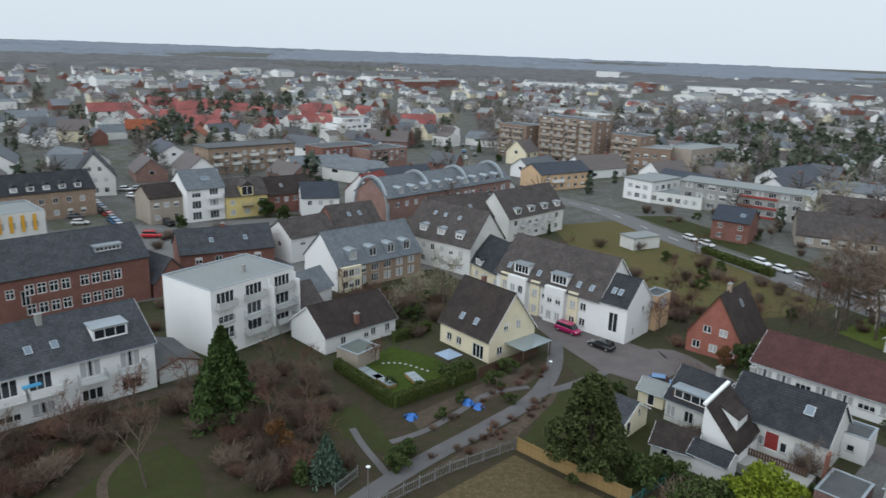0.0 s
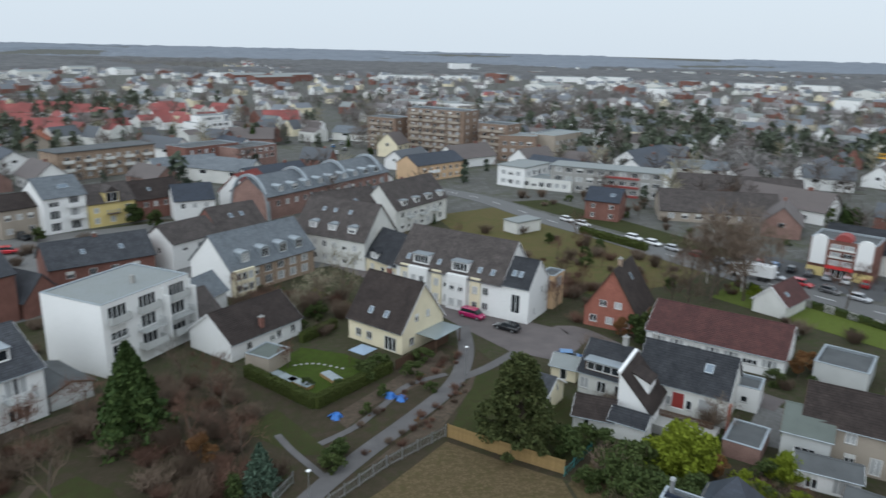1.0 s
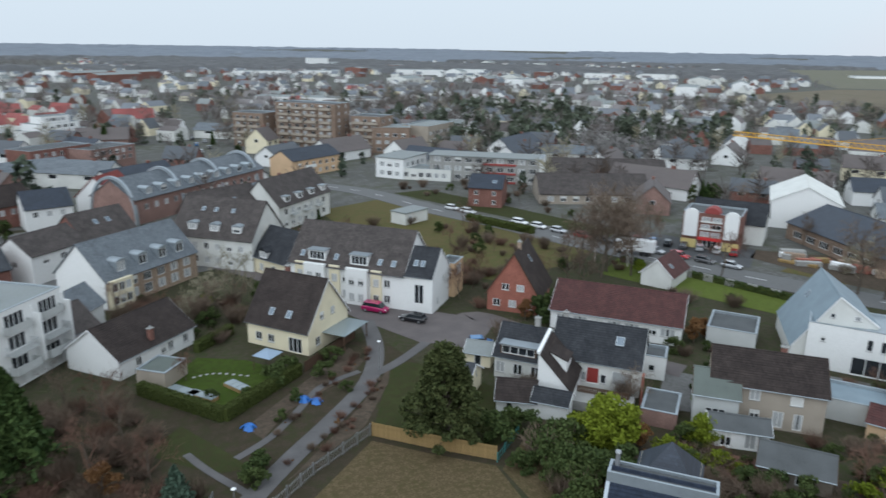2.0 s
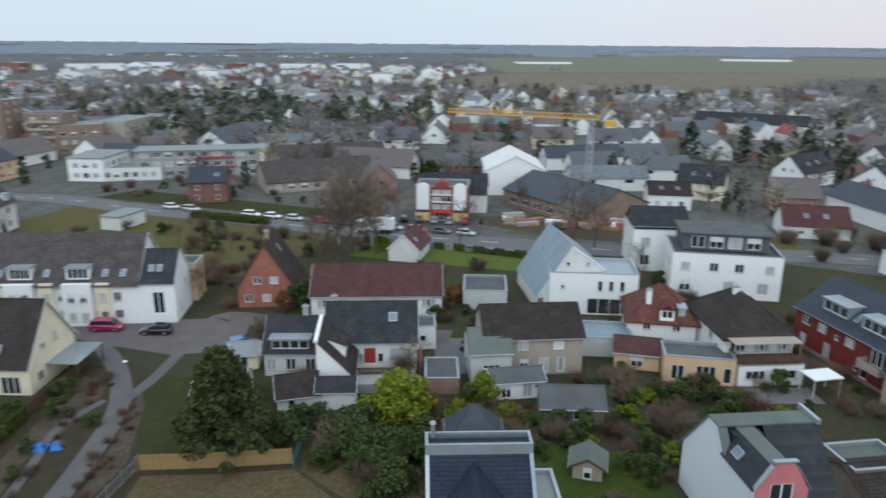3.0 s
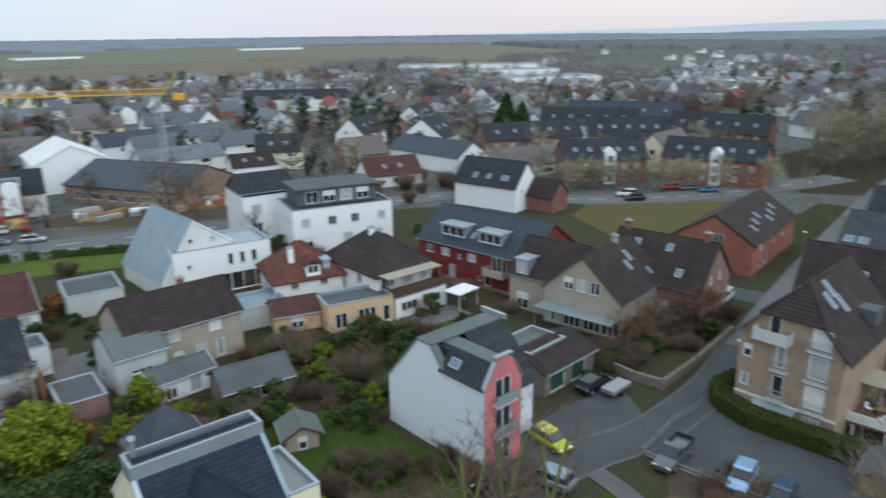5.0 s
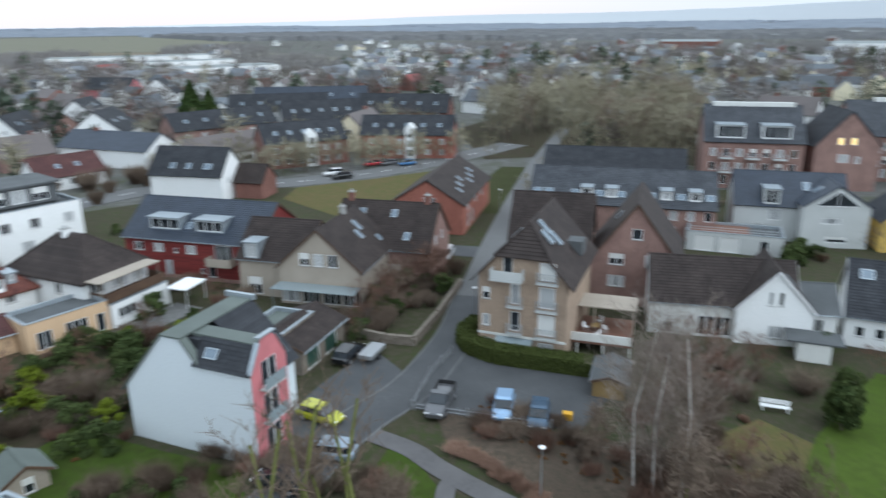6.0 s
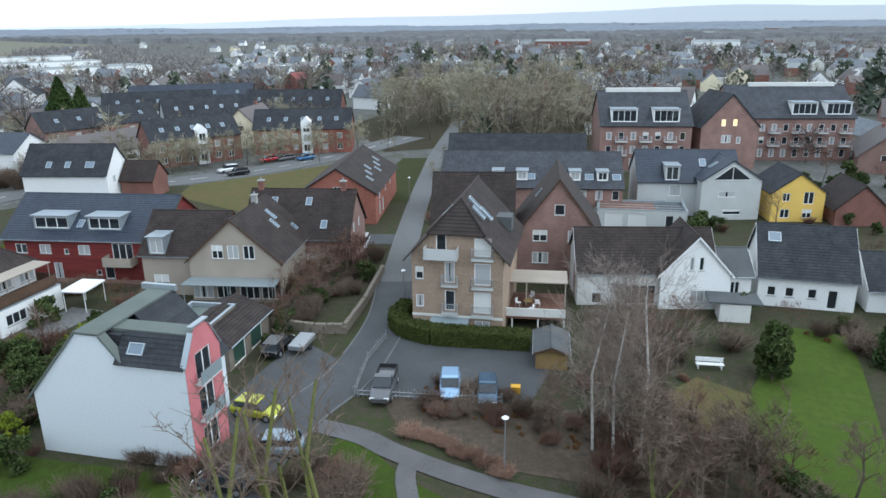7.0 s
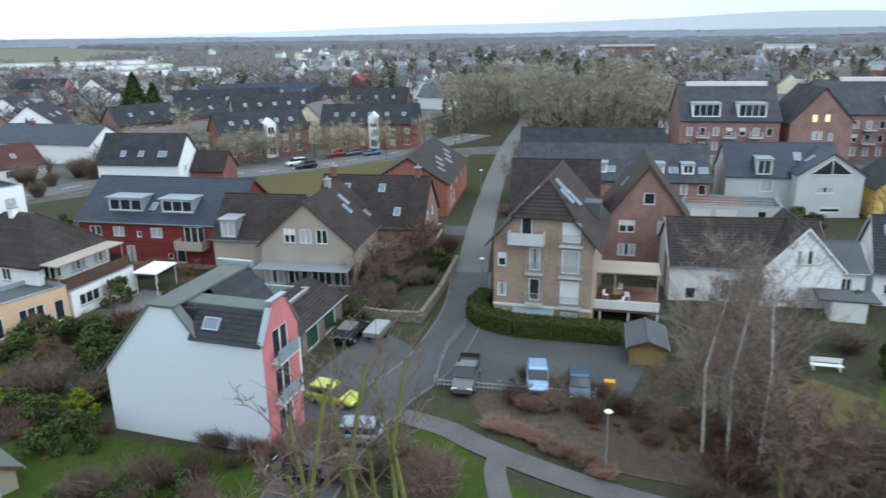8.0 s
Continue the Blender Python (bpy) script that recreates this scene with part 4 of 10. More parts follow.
road("road", [(82, -7), (88, 2), (99, 16), (112, 24), (126, 30), (131, 34)], 5.0, 0.08, ASPHALT, "grey asphalt link street")
sheet("parking_lot", [(52.0, 6.8), (50.2, 8.6), (42.8, 15.0), (36.0, 5.4), (34.6, 3.0), (39.4, -3.2), (43.0, -3.6)], 0.075, ASPHALT, "asphalt parking lot in front of the tan house", "car park")
sheet("driveway", [(44, 27), (50, 22), (56, 15.5), (50, 14), (38, 22)], 0.07, ASPHALT, "asphalt forecourt beside the white house", "driveway")
road("path", [(40, 19.4), (36.8, 17.0), (33.5, 15.6), (28.2, 12.6), (23.3, 8.9), (16, 2), (8, -8)], 1.9, 0.1, FOOTWAY, "pale curving footpath through the shrubs")
road("path", [(32.4, 15.0), (30.9, 16.2), (28.1, 17.3), (20, 20)], 1.4, 0.094, FOOTWAY, "narrow footpath branching off")
sheet("soil_bed", [(42, 13.5), (34, 3.5), (30, -2), (22, -2), (20, 2), (27, 9), (36, 14)], 0.05, SOIL, "brown shrub bed below the parking lot", "garden bed")
sheet("lawn", [(24, 12.8), (20, 17), (17, 15.5), (20, 9)], 0.06, BRIGHTGRASS, "bright green grass beside the footpath", "lawn")
sheet("lawn", [(36, 20), (39, 17.5), (31, 16.5), (26, 14.5), (22, 18), (28, 22)], 0.055, BRIGHTGRASS, "rough grass verge beside the footpath", "lawn")
sheet("lawn", [(33.7, -28.3), (29.7, -31.0), (25.1, -26.1), (16.8, -15.7), (10, -10), (14, -5.5), (22.5, -7.8), (27.2, -14.3)], 0.06, LUSHGRASS, "bright green mown back lawn", "lawn")
sheet("lawn", [(30, -6), (22, -4), (21, -8), (26, -13.5), (31, -12)], 0.05, MEADOW, "rough grass plot behind the white house", "grass")
sheet("lawn", [(50, 43), (45, 37.4), (38.8, 30), (34, 30), (26, 36), (32, 46), (42, 50)], 0.05, BRIGHTGRASS, "back garden grass beside the white house", "lawn")
sheet("verge", [(99, 4), (127, 16), (136, 12), (138, -4), (142, -22), (118, -22), (100, -12)], 0.04, MEADOW, "brown-green open grass beside the main road", "grass")
sheet("verge", [(100, -20), (112, -27), (136, -43), (140, -36), (118, -19), (104, -13)], 0.05, GRASS, "grass verge along the side street", "grass")
sheet("verge", [(150, -36), (146, -60), (120, -80), (190, -130), (240, -90), (200, -46)], 0.04, PARK, "park ground under the big trees", "ground")
sheet("yard", [(47.5, 71), (56, 79.5), (66, 68.5), (61.5, 58.5), (60, 60), (52.5, 67)], 0.022, YARD, "grey paved yard behind the beige house", "pavement")
sheet("yard", [(66, 64), (74, 72), (84, 60), (92, 50), (84, 42), (78, 50), (70, 60)], 0.021, YARD, "grey paved drive between the white houses", "pavement")
sheet("terrace", [(46.5, 60.5), (50.5, 56.6), (48.2, 54.2), (44.6, 58)], 0.05, DECKWOOD, "red-brown paved garden terrace", "terrace")
sheet("terrace", [(68.5, 43.5), (77, 35), (74, 32), (66.5, 40)], 0.05, YARD, "paved terrace in front of the veranda", "terrace")
sheet("soil_bed", [(54, 52), (62, 44), (60, 41), (52, 47)], 0.045, SOIL, "bare garden bed among the shrubs", "garden bed")
sheet("verge", [(62, 212), (71, 190), (82, 166), (98, 132), (104, 138), (92, 168), (84, 190), (74, 214)], 0.045, GRASS, "dull grass verge beyond the main road", "grass")
sheet("verge", [(110, 108), (128, 72), (134, 50), (150, 60), (140, 88), (122, 112)], 0.035, MEADOW, "rough ground beside the main road", "grass")
# open country
sheet("field", [(480, 380), (600, 230), (740, 60), (1000, 60), (1150, 400), (800, 640), (520, 560)], 0.1, FIELDBROWN, "bare brown ploughed field beyond the town", "field")
sheet("field", [(820, 660), (1160, 410), (1010, 60), (1400, -80), (2600, 200), (2600, 1200), (1500, 1400)], 0.12, FIELDGREEN, "green winter crop field in the distance", "field")
sheet("field", [(430, -40), (640, -130), (900, -60), (700, 20), (560, 30)], 0.11, FIELDGREEN, "green field behind the sheds", "field")

# ---- houses ----
def front(p, q, W):
    """Middle, heading, length and depth of a house whose front runs from p (left, as seen from outside) to q."""
    d = Vector((q[0] - p[0], q[1] - p[1]))
    n = Vector((-d.y, d.x)).normalized()
    c = Vector(((p[0] + q[0]) / 2, (p[1] + q[1]) / 2)) + n * W / 2
    return (c.x, c.y), math.degrees(math.atan2(d.y, d.x)), d.length, W


def gable_front(p, q, L):
    """The same for a house whose gable end (side A) runs from p to q, the ridge going back for L."""
    d = Vector((q[0] - p[0], q[1] - p[1]))
    n = Vector((-d.y, d.x)).normalized()
    c = Vector(((p[0] + q[0]) / 2, (p[1] + q[1]) / 2)) + n * L / 2
    return (c.x, c.y), math.degrees(math.atan2(n.y, n.x)), L, d.length


# cream house beside the square
house("cream rendered house with steep brown tiled roof", *front((2.7, 111.1), (10.1, 102.6), 10.4), 3.9, 10.3, CREAM, T_BROWN,
      {"R": row([-3.5, -1.2], 0.9, 1.2, 1.3) + [(3.2, 0.1, 2.4, 2.3, 3)], "B": row([-1.6, 1.2], 4.6, 1.0, 1.2) + row([-2.8, 2.8], 0.9, 1.2, 1.3), "A": row([-1.5, 1.5], 4.6, 1.0, 1.2)},
      lights=(("R", -1.6, 0.28, 0.9, 1.2), ("R", 1.6, 0.28, 0.9, 1.2)), chimneys=((-2.5, 1.2, 11.2),))
# white terrace with projecting bays
terr = house("white and cream terrace with brown tiled roof and dormers", *front((13.4, 131.0), (29.5, 115.3), 12.0), 6.4, 12.6, WHITE, T_GREYBROWN,
      {"R": row(spread(7, 19), 0.9, 1.2, 1.4, 2) + row(spread(7, 19), 3.7, 1.2, 1.4, 2), "B": row([-3, 1.5], 7.2, 1.0, 1.2), "A": row([-3, 3], 4, 1.0, 1.2)},
      lights=(("R", -9.0, 0.25, 0.8, 1.2), ("R", -2.2, 0.25, 0.8, 1.2), ("R", 6.4, 0.25, 0.8, 1.2), ("R", 9.0, 0.25, 0.8, 1.2)),
      dormers=(("R", -5.8, 0.12, 3.4, 1.9, "flat", 4, WHITE), ("R", 2.6, 0.12, 3.4, 1.9, "flat", 4, WHITE)))
for x, mm in ((-9.0, CREAM), (-2.0, CREAM), (6.2, CREAM), (-5.8, WHITE), (2.6, WHITE)):
    bm = bmesh.new()
    w = 2.0 if mm is CREAM else 4.2
    facade(bm, (0, 0, 0), (1, 0, 0), [(-w / 2, 0), (w / 2, 0), (w / 2, 6.6), (-w / 2, 6.6)], [(-0.9 if w > 3 else 0, 0.8, 1.1, 1.4), (-0.9 if w > 3 else 0, 3.7, 1.1, 1.4)] + ([(0.9, 0.8, 1.1, 1.4), (0.9, 3.7, 1.1, 1.4)] if w > 3 else []))
    poly(bm, [(-w / 2, 0, 0), (-w / 2, 0, 6.6), (-w / 2, 1, 6.6), (-w / 2, 1, 0)])
    poly(bm, [(w / 2, 0, 0), (w / 2, 1, 0), (w / 2, 1, 6.6), (w / 2, 0, 6.6)])
    poly(bm, [(-w / 2, 0, 6.6), (w / 2, 0, 6.6), (w / 2, 1, 6.6), (-w / 2, 1, 6.6)])
    bay = part("bay", bm, mm, terr, m=pose(x, -6.0 - (0.9 if mm is WHITE else 0.35), 0))
    for u in ((-0.9, 0.9) if w > 3 else (0,)):
        for v in (0.8, 3.7):
            put_window(bay, pose(u, 0, v), 1.1, 1.4, 2)
house("white rendered end house with dark tiled roof", *front((29.5, 115.3), (33.4, 111.7), 8.6), 6.4, 10.4, WHITE, T_DARK,
      {"R": [(0.2, 1.6, 1.7, 3.4, 2)], "B": row([1.5], 4.4, 0.7, 1.1, 1) + row([-1.5], 1.2, 0.7, 1.1, 1)}, lights=(("R", -0.9, 0.45, 0.8, 1.2), ("R", 0.3, 0.45, 0.8, 1.2)), over=0.2, ov=0.1)
block("beige flat-roofed extension with a balcony", (41.0, 121.0), -43.5, 3.0, 4.8, 6.4, PEACH, {"B": [(0, 4.0, 2.4, 1.8, 2)], "R": [(0, 4.0, 1.6, 1.6, 2)]}, name="extension")
# brick house with the steep roof
house("orange brick house with steep brown roof and gable front", *gable_front((43.3, 110.6), (49.9, 104.6), 10.5), 3.4, 10.4, ORANGEBRICK, T_BROWN,
      {"A": row([-2.8, 0, 2.8], 0.9, 1.3, 1.3, 2) + row([-1.3, 1.3], 3.9, 1.3, 1.2, 2), "R": row([-2, 2], 0.9, 1.2, 1.2)},
      lights=(("R", 0.5, 0.72, 0.8, 1.3),), chimneys=((-1.5, 0.0, 11.9, TANBRICK),))
# flats with a flat roof
cB = [-5.6, -0.2, 5.6]
flats = block("white and grey flat-roofed block of flats with balconies", (-31.6, 111.4), -36.0, 12.0, 16.4, 10.9, WHITE,
      {"B": row(cB, 8.0, 3.2, 2.2, 4) + row(cB, 5.2, 2.8, 2.0, 3) + row(cB, 2.55, 2.8, 1.9, 3) + row([-1.0, 2.4, 5.8], 0.05, 2.6, 2.1, "B"), "R": [], "L": row([-2, 2], 6, 1.2, 1.3)}, FELTLIGHT, parapet=0.12,
      balconies=(("B", -0.2, 5.1, 4.2, 1.5, "bars", LTGREY), ("B", 5.6, 5.1, 4.2, 1.5, "bars", LTGREY), ("B", -0.2, 2.45, 4.2, 1.5, "panel", LTGREY), ("B", 5.6, 2.45, 4.2, 1.5, "panel", LTGREY),
                 ("B", -0.2, 7.9, 3.8, 0.9, "panel", LTGREY), ("B", 5.6, 7.9, 3.8, 0.9, "panel", LTGREY), ("B", -5.6, 7.9, 3.4, 0.9, "panel", LTGREY), ("B", -5.6, 5.1, 3.0, 0.3, "bars", LTGREY), ("B", -5.6, 2.45, 3.0, 0.3, "bars", LTGREY)))
for y in (2.7, 8.1):
    bm = bmesh.new()
    box(bm, 6.0, 7.4, y - 0.12, y + 0.12, 2.4, 10.2)
    bmesh.ops.bevel(bm, geom=[e for e in bm.edges if abs(e.verts[0].co.y - e.verts[1].co.y) > 0.1 and e.verts[0].co.z > 9 and e.verts[0].co.x > 7], offset=1.0, segments=4, affect="EDGES")
    part("balcony_screen", bm, WHITE, flats, "rounded white screen wall between balconies")
bm = bmesh.new()
box(bm, 1.5, 2.1, 1.0, 1.5, 10.7, 12.0)
part("chimney", bm, CONCRETE, flats)
# white row of flats with balconies
house("long white row of flats with dark roof and balconies", *front((-58.0, 71.8), (-36.5, 91.8), 14.0), 6.8, 10.8, WHITE, T_SLATE,
      {"R": row([-12, -8.5, -3.2, 0.6, 6.4, 11.4], 0.8, 2.6, 1.6, 3) + row([-12, -8.5, -3.2, 0.6, 6.4, 11.4], 4.1, 2.6, 2.2, 3)},
      lights=(("R", 3.2, 0.42, 0.9, 1.3), ("R", 0.2, 0.42, 0.9, 1.3)), dormers=(("R", 9.8, 0.3, 4.4, 1.7, "flat", 3, WHITE, ZINC), ("R", -5.2, 0.2, 3.4, 1.7, "flat", 3, WHITE, ZINC)), chimneys=((2.5, -1.0, 12.0, CONCRETE),),
      balconies=(("R", -3.2, 3.9, 3.6, 1.7, "panel", WHITE), ("R", 0.8, 3.9, 3.6, 1.7, "panel", WHITE), ("R", 6.4, 3.9, 3.4, 1.7, "bars", LTGREY), ("R", 11.4, 3.9, 3.4, 1.7, "bars", LTGREY), ("R", -12, 3.9, 3.4, 1.7, "panel", WHITE)))
# brick school
house("long red brick school with grey roof and white windows", *front((-86, 92.0), (-51.0, 127.0), 13.0), 8.4, 13.2, BRICK, T_SLATE,
      {"R": [(v + k * 1.85, z, 1.45, 1.9, "X") for v in (8.6, 17.2) for k in (-2, -1, 0, 1) for z in (5.0, 1.6)] + row([-10, -6, -2, 2], 4.9, 1.3, 1.7, "X") + [(4.2, 3.4, 1.3, 2.6, 2)], "B": row([-3, 0, 3], 4.9, 1.2, 1.6, "X")},
      dormers=(("R", 18.5, 0.32, 4.6, 1.1, "flat", 6, ZINC, ZINC),), chimneys=((0, 0, 14.0),))
# grey mansard house with round dormers
man = house("white and brick house with grey roof and round-topped dormers", *front((-17.2, 133.4), (-1.5, 147.6), 12.0), 5.2, 10.8, TANBRICK, T_GREY,
      {"R": row(spread(6, 19), 0.7, 1.8, 1.7, 3) + row(spread(6, 19), 3.0, 1.8, 1.5, 3), "A": []},
      dormers=tuple(("R", u, 0.14, 2.0, 2.0, "round", 2, ZINC, ZINC) for u in (-6.6, -1.8, 2.8, 7.0)))
ml = math.hypot(15.7, 14.2) / 2
bm = bmesh.new()
poly(bm, [(-ml - 0.03, 6.02, 0), (-ml - 0.03, -6.02, 0), (-ml - 0.03, -6.02, 5.15), (-ml - 0.03, 0, 10.7), (-ml - 0.03, 6.02, 5.15)])
part("gable_render", bm, WHITE, man, "white rendered gable")
bm = bmesh.new()
facade(bm, (0, 0, 0), (1, 0, 0), [(-2.4, 0), (2.4, 0), (2.4, 5.1), (-2.4, 5.1)], [(u, v, 1.2, 1.5) for u in (-1.4, 0.0, 1.4) for v in (0.8, 3.1)])
poly(bm, [(-2.4, 0, 0), (-2.4, 0, 5.1), (-2.4, 1, 5.1), (-2.4, 1, 0)])
poly(bm, [(2.4, 0, 0), (2.4, 1, 0), (2.4, 1, 5.1), (2.4, 0, 5.1)])
poly(bm, [(-2.4, 0, 5.1), (2.4, 0, 5.1), (2.4, 1, 5.1), (-2.4, 1, 5.1)])
mb = part("bay", bm, CREAM, man, "pale bay with a row of windows", m=pose(-ml + 2.6, -6.9, 0))
for u in (-1.4, 0.0, 1.4):
    for v in (0.8, 3.1):
        put_window(mb, pose(u, 0, v), 1.2, 1.5, 2)
block("low shed with brown-green felt roof", (-9.9, 102.5), -38, 4.4, 4.8, 2.3, BEIGE, {}, FELTGREEN, parapet=0.06, name="shed", cat="shed")
# low brown-roofed house
house("low white house with brown roof and a chimney", *front((-15.2, 104.0), (-4.9, 113.8), 9.6), 3.0, 6.5, WHITE, T_BROWN,
      {"R": row([-3.6, 1.0, 2.4, 5.4], 0.9, 1.0, 1.3, 2)}, chimneys=((-0.6, -4.2, 5.4),))
house("old low house with mossy brown roof", *front((-25.5, 112.0), (-18.0, 119.0), 8.0), 3.2, 6.2, BEIGE, T_GREYBROWN, {"R": row([-3, 0, 3], 0.8, 1.1, 1.2)})
house("low house with weathered grey roof", *front((-22, 120), (-17.5, 127.0), 6.0), 4.0, 6.8, WHITE, T_GREY, {"R": row([-2, 1], 1, 1.1, 1.2)})
# houses round the lane
house("white town house with grey-brown roof and round dormers", *front((-5.2, 158.5), (9.0, 146.2), 12.0), 6.6, 13.2, OFFWHITE, T_GREYBROWN,
      {"R": row(spread(6, 16), 0.9, 1.2, 1.4) + row(spread(6, 16), 3.8, 1.2, 1.4), "B": []}, dormers=tuple(("R", u, 0.16, 1.9, 1.5, "round", 2, WHITE, ZINC) for u in (-4.8, 0.4, 5.6)),
      lights=(("R", -4, 0.7, 0.8, 1.0), ("R", -1, 0.7, 0.8, 1.0), ("R", 3, 0.7, 0.8, 1.0)))
house("cream house with dark slate roof and wooden gable", *front((9.2, 146.8), (15.0, 136.5), 9.5), 3.6, 8.6, CREAM, T_DARK, {"R": row([-3.5, 0, 3.5], 0.8, 1.2, 1.4)}, dormers=(("R", -2.5, 0.02, 2.0, 1.6, "gable", 2, WHITE, T_DARK),))
house("white terrace with brown roof and tall party wall", *front((20.0, 176.0), (36.5, 192.0), 11.0), 6.4, 12.2, OFFWHITE, T_GREYBROWN,
      {"R": row(spread(7, 20), 0.9, 1.3, 1.5) + row(spread(7, 20), 3.8, 1.3, 1.5), "A": []}, dormers=tuple(("R", u, 0.1, 2.0, 1.5, "flat", 2, WHITE, ZINC) for u in (-7.5, -2, 3.5, 9)),
      balconies=tuple(("R", u, 3.6, 2.4, 1.2, "bars", LTGREY) for u in spread(7, 20)[1:6:2]))
house("brick and brown-roofed house behind the terrace", *front((2, 172), (17, 180), 10.0), 6.0, 11.0, BRICK, T_GREYBROWN, {"R": row(spread(4, 14), 3.8, 1.2, 1.4)}, lights=(("R", -3, 0.5, 0.8, 1.2), ("R", 2, 0.5, 0.8, 1.2)))
house("white house with grey-brown roof", *front((-30.0, 152.0), (-21.5, 161.0), 9.0), 5.8, 8.8, WHITE, T_GREYBROWN, {"R": row([-3, 1, 4], 3.6, 1.4, 1.2, 3), "A": [(0, 3, 1.2, 1.2, 2)]})
house("brown-roofed brick house with two skylights", *front((-22, 166.0), (-12.0, 174.0), 10.0), 4.8, 9.2, BRICK, T_GREYBROWN, {"R": row([-3, 3], 1, 1.2, 1.4)}, lights=(("R", -1.5, 0.55, 0.9, 1.3), ("R", 1.5, 0.55, 0.9, 1.3)))
house("white gabled house with bright red roof", *gable_front((-26, 213), (-16.5, 208), 12.0), 5.0, 10.0, WHITE, T_RED, {"R": row([-3, 0, 3], 1, 1.2, 1.4)})
house("white house with navy blue roof", *front((-36, 197), (-26, 200), 9.0), 5.5, 9.0, WHITE, T_NAVY, {"R": row([-3, 0, 3], 3.2, 1.2, 1.4)})
house("wide red brick house with dark grey tiled roof", *front((-50, 140), (-33, 149), 10.0), 4.8, 8.6, BRICK, T_SLATE, {"R": row([-6, -2, 2, 6], 2.4, 1.4, 1.4)}, lights=(("R", -3, 0.5, 0.8, 1.2), ("R", 4, 0.5, 0.8, 1.2)), chimneys=((0, 0, 9.6),))
house("low outbuilding with a dark tiled roof", *front((-62, 136), (-50, 127), 7.0), 3.2, 7.0, BRICK, T_SLATE, {})
house("low garages with grey corrugated roof", *front((-42.6, 99.4), (-36.4, 92.6), 5.5), 2.3, 3.2, LTGREY, FELT, {}, name="garage", steps=False)

# ---- houses east of the square ----
house("dark-roofed white house with a tiled front slope", *front((38.5, 82.1), (46.9, 73.9), 8.2), 4.3, 8.0, OFFWHITE, T_DARK,
      {"R": [(-1.4, 1.2, 0.8, 1.3, 1), (-0.2, 1.0, 1.7, 2.3, "P"), (1.2, 1.2, 0.8, 1.3, 1), (3.6, 1.3, 2.6, 1.9, "C")], "B": row([-1, 2], 1, 1.1, 1.2)}, lights=(("R", 2.8, 0.62, 1.1, 1.3),), chimneys=((-5.0, 0.4, 9.0, CONCRETE),))


def catslide_wing(label, m, w, d, lo, hi):
    """A wing under one long slope that falls to the right: tall coped wall on the left, triangular front, shed dormer."""
    root = thing("house_wing", m, label, "house")
    bm = bmesh.new()
    poly(bm, [(0, 0, 0), (w, 0, 0), (w, 0, lo), (0, 0, hi)])
    poly(bm, [(0, d, 0), (0, 0, 0), (0, 0, hi), (0, d, hi + 0.7)])
    poly(bm, [(w, 0, 0), (w, d, 0), (w, d, lo), (w, 0, lo)])
    bmesh.ops.remove_doubles(bm, verts=bm.verts, dist=0.001)
    part("wall", bm, WHITE, root)
    bm = bmesh.new()
    n = 20
    z_at = lambda k, y: hi + 0.7 * y / d + (lo - hi) * k
    for i in range(n):
        k0, k1 = i / n, (i + 1) / n
        p = [(0.1 + w * k0, -0.1, z_at(k0, 0) + 0.12), (0.1 + w * k1, -0.1, z_at(k1, 0) + 0.16), (0.1 + w * k1, d, z_at(k1, d) + 0.16), (0.1 + w * k0, d, z_at(k0, d) + 0.12)]
        poly(bm, p)
        poly(bm, [p[1], (p[1][0], p[1][1], p[1][2] - 0.05), (p[2][0], p[2][1], p[2][2] - 0.05), p[2]])
        poly(bm, [(p[0][0], p[0][1], p[0][2] - 0.16), (p[1][0], p[1][1], p[1][2] - 0.2), p[1], p[0]])
    bmesh.ops.remove_doubles(bm, verts=bm.verts, dist=0.003)
    part("roof", bm, T_BROWN, root)
    bm = bmesh.new()
    v = [bm.verts.new(q) for q in ((-0.22, -0.15, hi), (0.22, -0.15, hi), (0.22, d, hi + 0.7), (-0.22, d, hi + 0.7), (-0.22, -0.15, hi + 0.32), (0.22, -0.15, hi + 0.32), (0.22, d, hi + 1.02), (-0.22, d, hi + 1.02))]
    for q in ((0, 1, 5, 4), (1, 2, 6, 5), (2, 3, 7, 6), (3, 0, 4, 7), (4, 5, 6, 7)):
        bm.faces.new([v[i] for i in q])
    part("coping", bm, WHITEPAINT, root, "white wall coping")
    x0, x1, y0, y1 = w * 0.22, w * 0.72, d * 0.34, d * 0.8
    zr, ze = z_at(0.22, y0) + 0.3, z_at(0.72, y0) + 1.7
    bm = bmesh.new()
    poly(bm, [(x1, y0, z_at(0.72, y0)), (x1, y1, z_at(0.72, y1)), (x1, y1, ze), (x1, y0, ze)])
    poly(bm, [(x0, y0, zr), (x1, y0, z_at(0.72, y0)), (x1, y0, ze)])
    poly(bm, [(x0, y1, zr), (x1, y1, ze), (x1, y1, z_at(0.72, y1))])
    dm = part("dormer", bm, WHITE, root)
    bm = bmesh.new()
    v = [bm.verts.new(q) for q in ((x0, y0 - 0.15, zr), (x1 + 0.2, y0 - 0.15, ze), (x1 + 0.2, y1 + 0.15, ze), (x0, y1 + 0.15, zr), (x0, y0 - 0.15, zr + 0.14), (x1 + 0.2, y0 - 0.15, ze + 0.14), (x1 + 0.2, y1 + 0.15, ze + 0.14), (x0, y1 + 0.15, zr + 0.14))]
    for q in ((0, 1, 5, 4), (1, 2, 6, 5), (2, 3, 7, 6), (4, 5, 6, 7), (3, 2, 1, 0)):
        bm.faces.new([v[i] for i in q])
    part("dormer_roof", bm, T_BROWN, dm)
